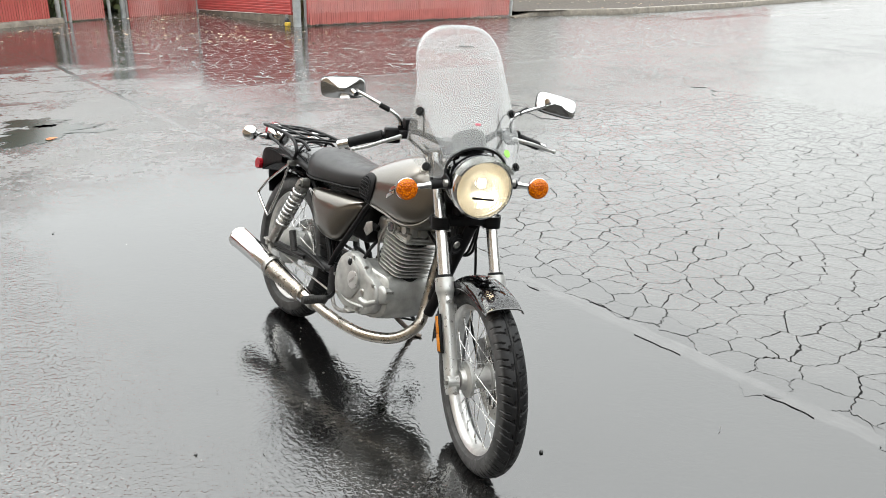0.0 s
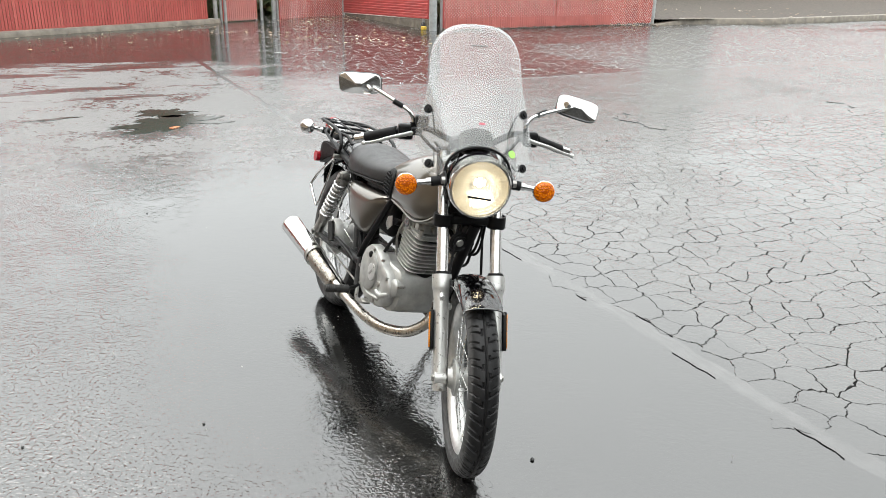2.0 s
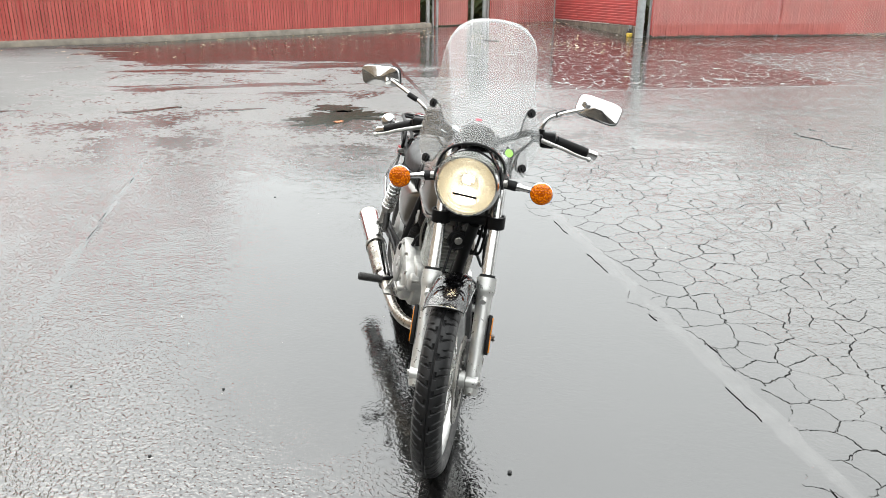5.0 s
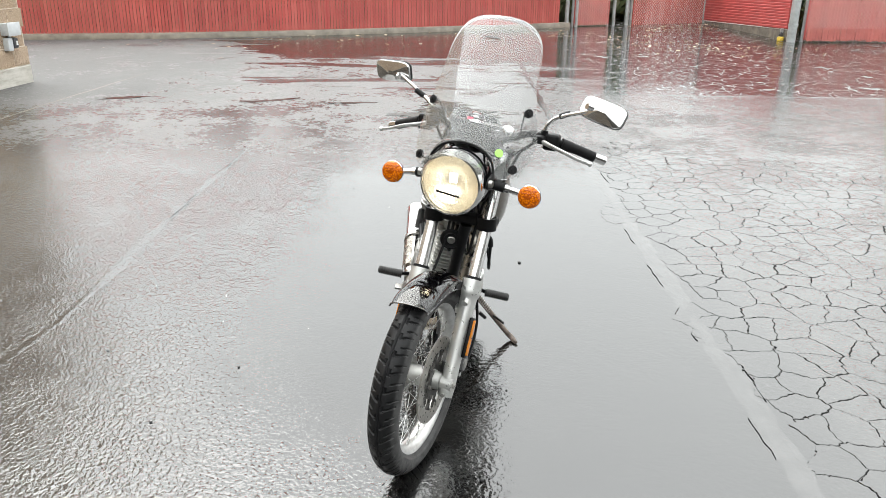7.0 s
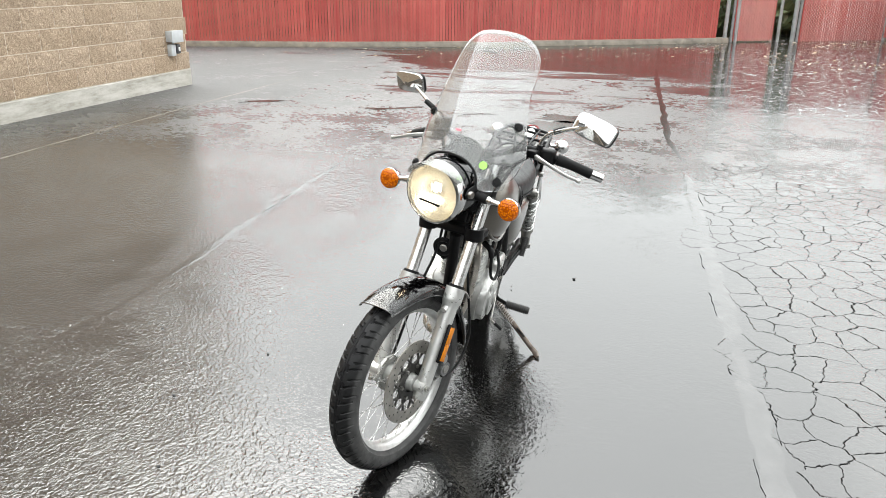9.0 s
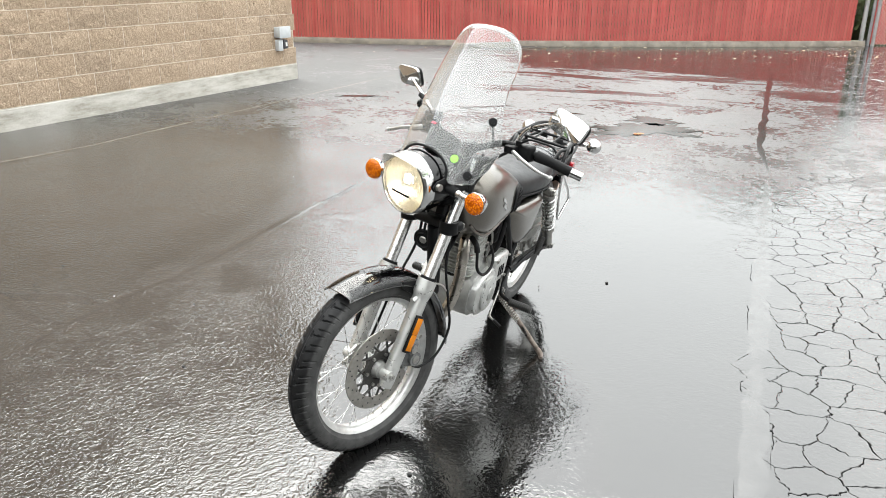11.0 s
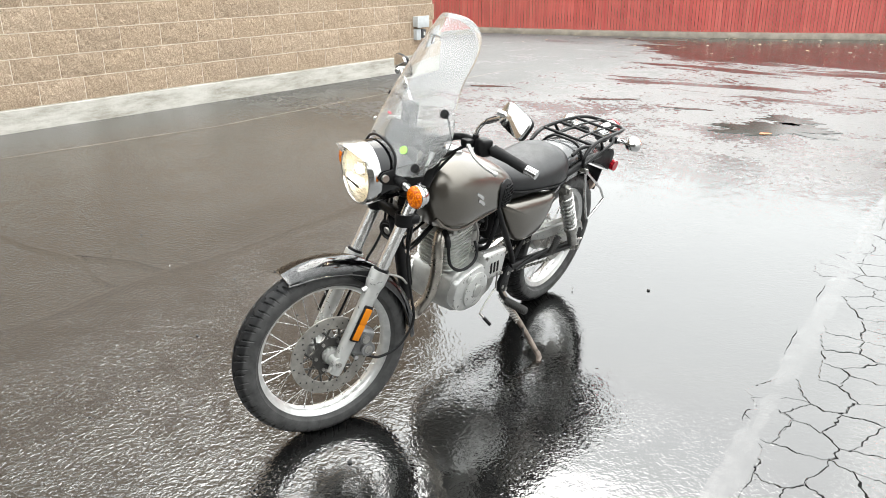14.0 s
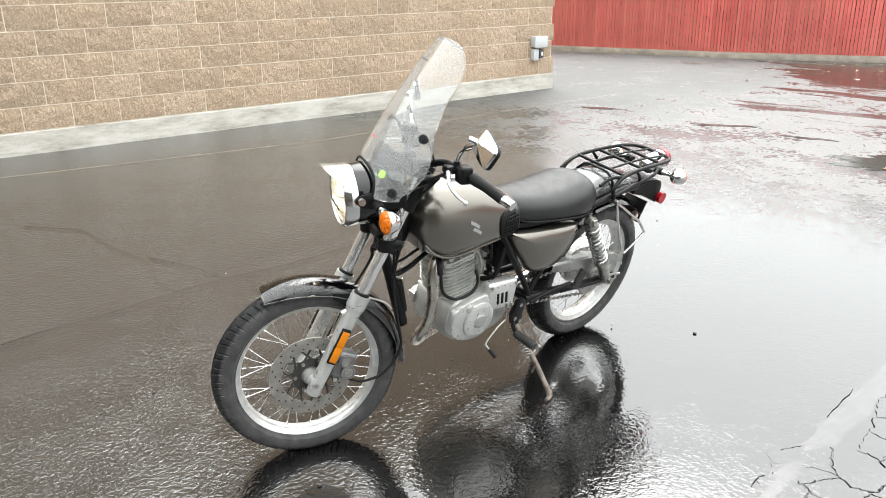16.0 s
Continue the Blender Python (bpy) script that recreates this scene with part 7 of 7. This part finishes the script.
# ---- blocks of the wall ----
def block_mesh(seed, w, h):
    rnd = random.Random(seed)
    bm = bmesh.new()
    nx, nz = 5, 3
    grid = []
    for j in range(nz + 1):
        row = []
        for i in range(nx + 1):
            x, z = w * i / nx, h * j / nz
            inner = 0 < i < nx and 0 < j < nz
            row.append(bm.verts.new((x, -rnd.uniform(0.008, 0.020) if inner else -rnd.uniform(0.005, 0.009), z)))
        grid.append(row)
    for j in range(nz):
        for i in range(nx):
            bm.faces.new((grid[j][i], grid[j][i + 1], grid[j + 1][i + 1], grid[j + 1][i]))
    ring = grid[0] + [r[-1] for r in grid[1:]] + grid[-1][-2::-1] + [r[0] for r in grid[-2:0:-1]]
    back = [bm.verts.new((v.co.x, 0.035, v.co.z)) for v in ring]
    n = len(ring)
    for k in range(n):
        bm.faces.new((ring[(k + 1) % n], ring[k], back[k], back[(k + 1) % n]))
    return bm


BW, BH, GAP = 0.429, 0.2205, 0.009
variants = []
for k in range(8):
    me = bpy.data.meshes.new("block")
    b = block_mesh(100 + k, BW - GAP, BH - GAP)
    bmesh.ops.recalc_face_normals(b, faces=b.faces)
    b.to_mesh(me)
    b.free()
    me.materials.append(M_block)
    variants.append(me)
rest = bmesh.new()
rnd = random.Random(9)
for row in range(23):
    z = FOUND_H + GAP * 0.5 + row * BH
    x = (0.045 if row % 2 else 0.267) - BW
    while x < WALL_LEN:
        x0, x1 = max(x, -0.006), min(x + BW - GAP, WALL_LEN)
        if x1 - x0 > 0.05:
            near = row < 7 and x < 8.4
            if near:
                me = rnd.choice(variants)
                ob = new("block", me)
                ob.parent = wall_block
                ob.location = (x0, 0.0, z)
                ob.scale = ((x1 - x0) / (BW - GAP), 1, 1)
            else:
                s = [rest.verts.new((a, y, c)) for y in (-0.012, 0.035) for a, c in ((x0, z), (x1, z), (x1, z + BH - GAP), (x0, z + BH - GAP))]
                rest.faces.new(s[:4])
                for a, b in ((0, 1), (1, 2), (2, 3), (3, 0)):
                    rest.faces.new((s[a], s[b], s[4 + b], s[4 + a]))
        x += BW
ob = part("upper_blocks", rest, M_block, wall_block, smooth=False)
ob["kind"] = "stuff"

# ---- cracked slabs of old asphalt ----
def clip(poly, p, n):
    out = []
    for i, a in enumerate(poly):
        b = poly[(i + 1) % len(poly)]
        da, db = (a - p).dot(n), (b - p).dot(n)
        if da <= 0:
            out.append(a)
        if (da < 0 < db) or (db < 0 < da):
            out.append(a.lerp(b, da / (da - db)))
    return out


rnd = random.Random(17)
CELL = 0.130
sites = {}
for i in range(-28, 49):
    for j in range(-3, 51):
        sites[(i, j)] = S0 + SEAM * ((i + rnd.uniform(0.14, 0.86)) * CELL * 1.25) + ACROSS * (0.1 + (j + rnd.uniform(0.14, 0.86)) * CELL) if rnd.random() < 0.86 else None
cells = []
for (i, j), c in sites.items():
    if c is None or c.y * 0.78 - c.x * 0.62 > 5.7 + 0.9 * noise.noise((c.x, c.y, 4.0)) or i < -25 or i > 45 or j > 47:
        continue
    poly = [c + Vector(q) for q in ((-0.6, -0.6), (0.6, -0.6), (0.6, 0.6), (-0.6, 0.6))]
    for di in range(-3, 4):
        for dj in range(-3, 4):
            o = sites.get((i + di, j + dj))
            if o is not None and (di or dj):
                poly = clip(poly, (c + o) / 2, o - c)
    if len(poly) >= 3 and (c - S0).dot(ACROSS) > 0.06 + 0.14 * noise.noise((c.x * 1.7, c.y * 1.7, 0.5)):
        cells.append((c, poly))
cells.sort(key=lambda q: (q[0] - Vector((1.6, 3.6))).length)


def warp(p):
    v = noise.noise_vector((p.x * 5, p.y * 5, 1.0)) * 0.045 + noise.noise_vector((p.x * 23, p.y * 23, 5.0)) * 0.013 + noise.noise_vector((p.x * 61, p.y * 61, 8.0)) * 0.011
    return Vector((p.x + v.x, p.y + v.y))


def slab(bm, c, poly):
    pts, wide = [], []
    for a, b in zip(poly, poly[1:] + poly[:1]):
        if (b - a).length < 0.012:
            continue
        k = 13 if (b - a).length > 0.08 else 6
        pts += [warp(a.lerp(b, t / k)) for t in range(k)]
        # every second crack is a hairline
        m = (a + b) / 2
        wide += [0.62 if noise.noise((m.x * 7.3, m.y * 7.3, 3.0)) > 0.10 else 1.12] * k
    if len(pts) < 3:
        return
    mid = sum(pts, Vector((0, 0))) / len(pts)
    far = max(0.0, min(1.0, ((mid - S0).length - 3.0) / 4.0))
    tilt = Vector((rnd.uniform(-1, 1), rnd.uniform(-1, 1))) * 0.004
    top, low = [], []
    for p, share in zip(pts, wide):
        d = mid - p
        k = d.length
        w = noise.noise((p.x * 3.1, p.y * 3.1, 9.0)) + 0.5 * noise.noise((p.x * 14, p.y * 14, 2.0)) + 1.1 * noise.noise((p.x * 47, p.y * 47, 6.0))
        gap = max(0.0011, min(0.0050, max(0.0015, 0.0021 + 0.0027 * w)) * share) * (1 + 0.35 * far)
        rise = max(0.0, min(1.0, ((p - S0).dot(ACROSS) - 0.02) / 0.25))
        z = 0.0012 + (0.0038 + tilt.dot(p - mid)) * rise
        q = p + d * min(0.4, gap / k)
        t = p + d * min(0.5, (gap * 1.25 + 0.0010) / k)
        low.append(bm.verts.new((q.x, q.y, 0.0002)))
        top.append((bm.verts.new((q.x, q.y, max(0.001, z - 0.0012 - gap * 0.25))), bm.verts.new((t.x, t.y, max(0.0015, z)))))
    n = len(pts)
    bm.faces.new([t[1] for t in top])
    for i in range(n):
        j = (i + 1) % n
        bm.faces.new((top[i][0], top[j][0], top[j][1], top[i][1]))
        bm.faces.new((low[i], low[j], top[j][0], top[i][0]))


# dark matte sheet just under the slabs, seen through the gaps
bed = bmesh.new()
for c, poly in cells:
    if abs(sum(p.x * q.y - q.x * p.y for p, q in zip(poly, poly[1:] + poly[:1]))) < 0.014:
        continue
    rim = []
    for a, b in zip(poly, poly[1:] + poly[:1]):
        rim += [warp(a.lerp(b, t / 8)) for t in range(8)]
    rim = [p for p, q in zip(rim, rim[1:] + rim[:1]) if (p - q).length > 0.002]
    inner = (c - S0).dot(ACROSS) > 0.20
    mid = sum(rim, Vector((0, 0))) / len(rim)
    grow = 1.0 if inner else 0.97
    bed.faces.new([bed.verts.new((mid.x + (p.x - mid.x) * grow, mid.y + (p.y - mid.y) * grow, 0.0007)) for p in rim])
ob = part("crack_dark", bed, M_crack_bed, ground, "dark matte sheet showing through the asphalt cracks", smooth=False)
ob["kind"] = "stuff"
far_slabs = bmesh.new()
for k, (c, poly) in enumerate(cells):
    if k < 300:
        bm = bmesh.new()
        slab(bm, c, poly)
        if bm.faces:
            part("asphalt_slab", bm, M_cracked, ground, smooth=False)
        else:
            bm.free()
    else:
        slab(far_slabs, c, poly)
ob = part("far_slabs", far_slabs, M_cracked, ground, smooth=False)
ob["kind"] = "stuff"
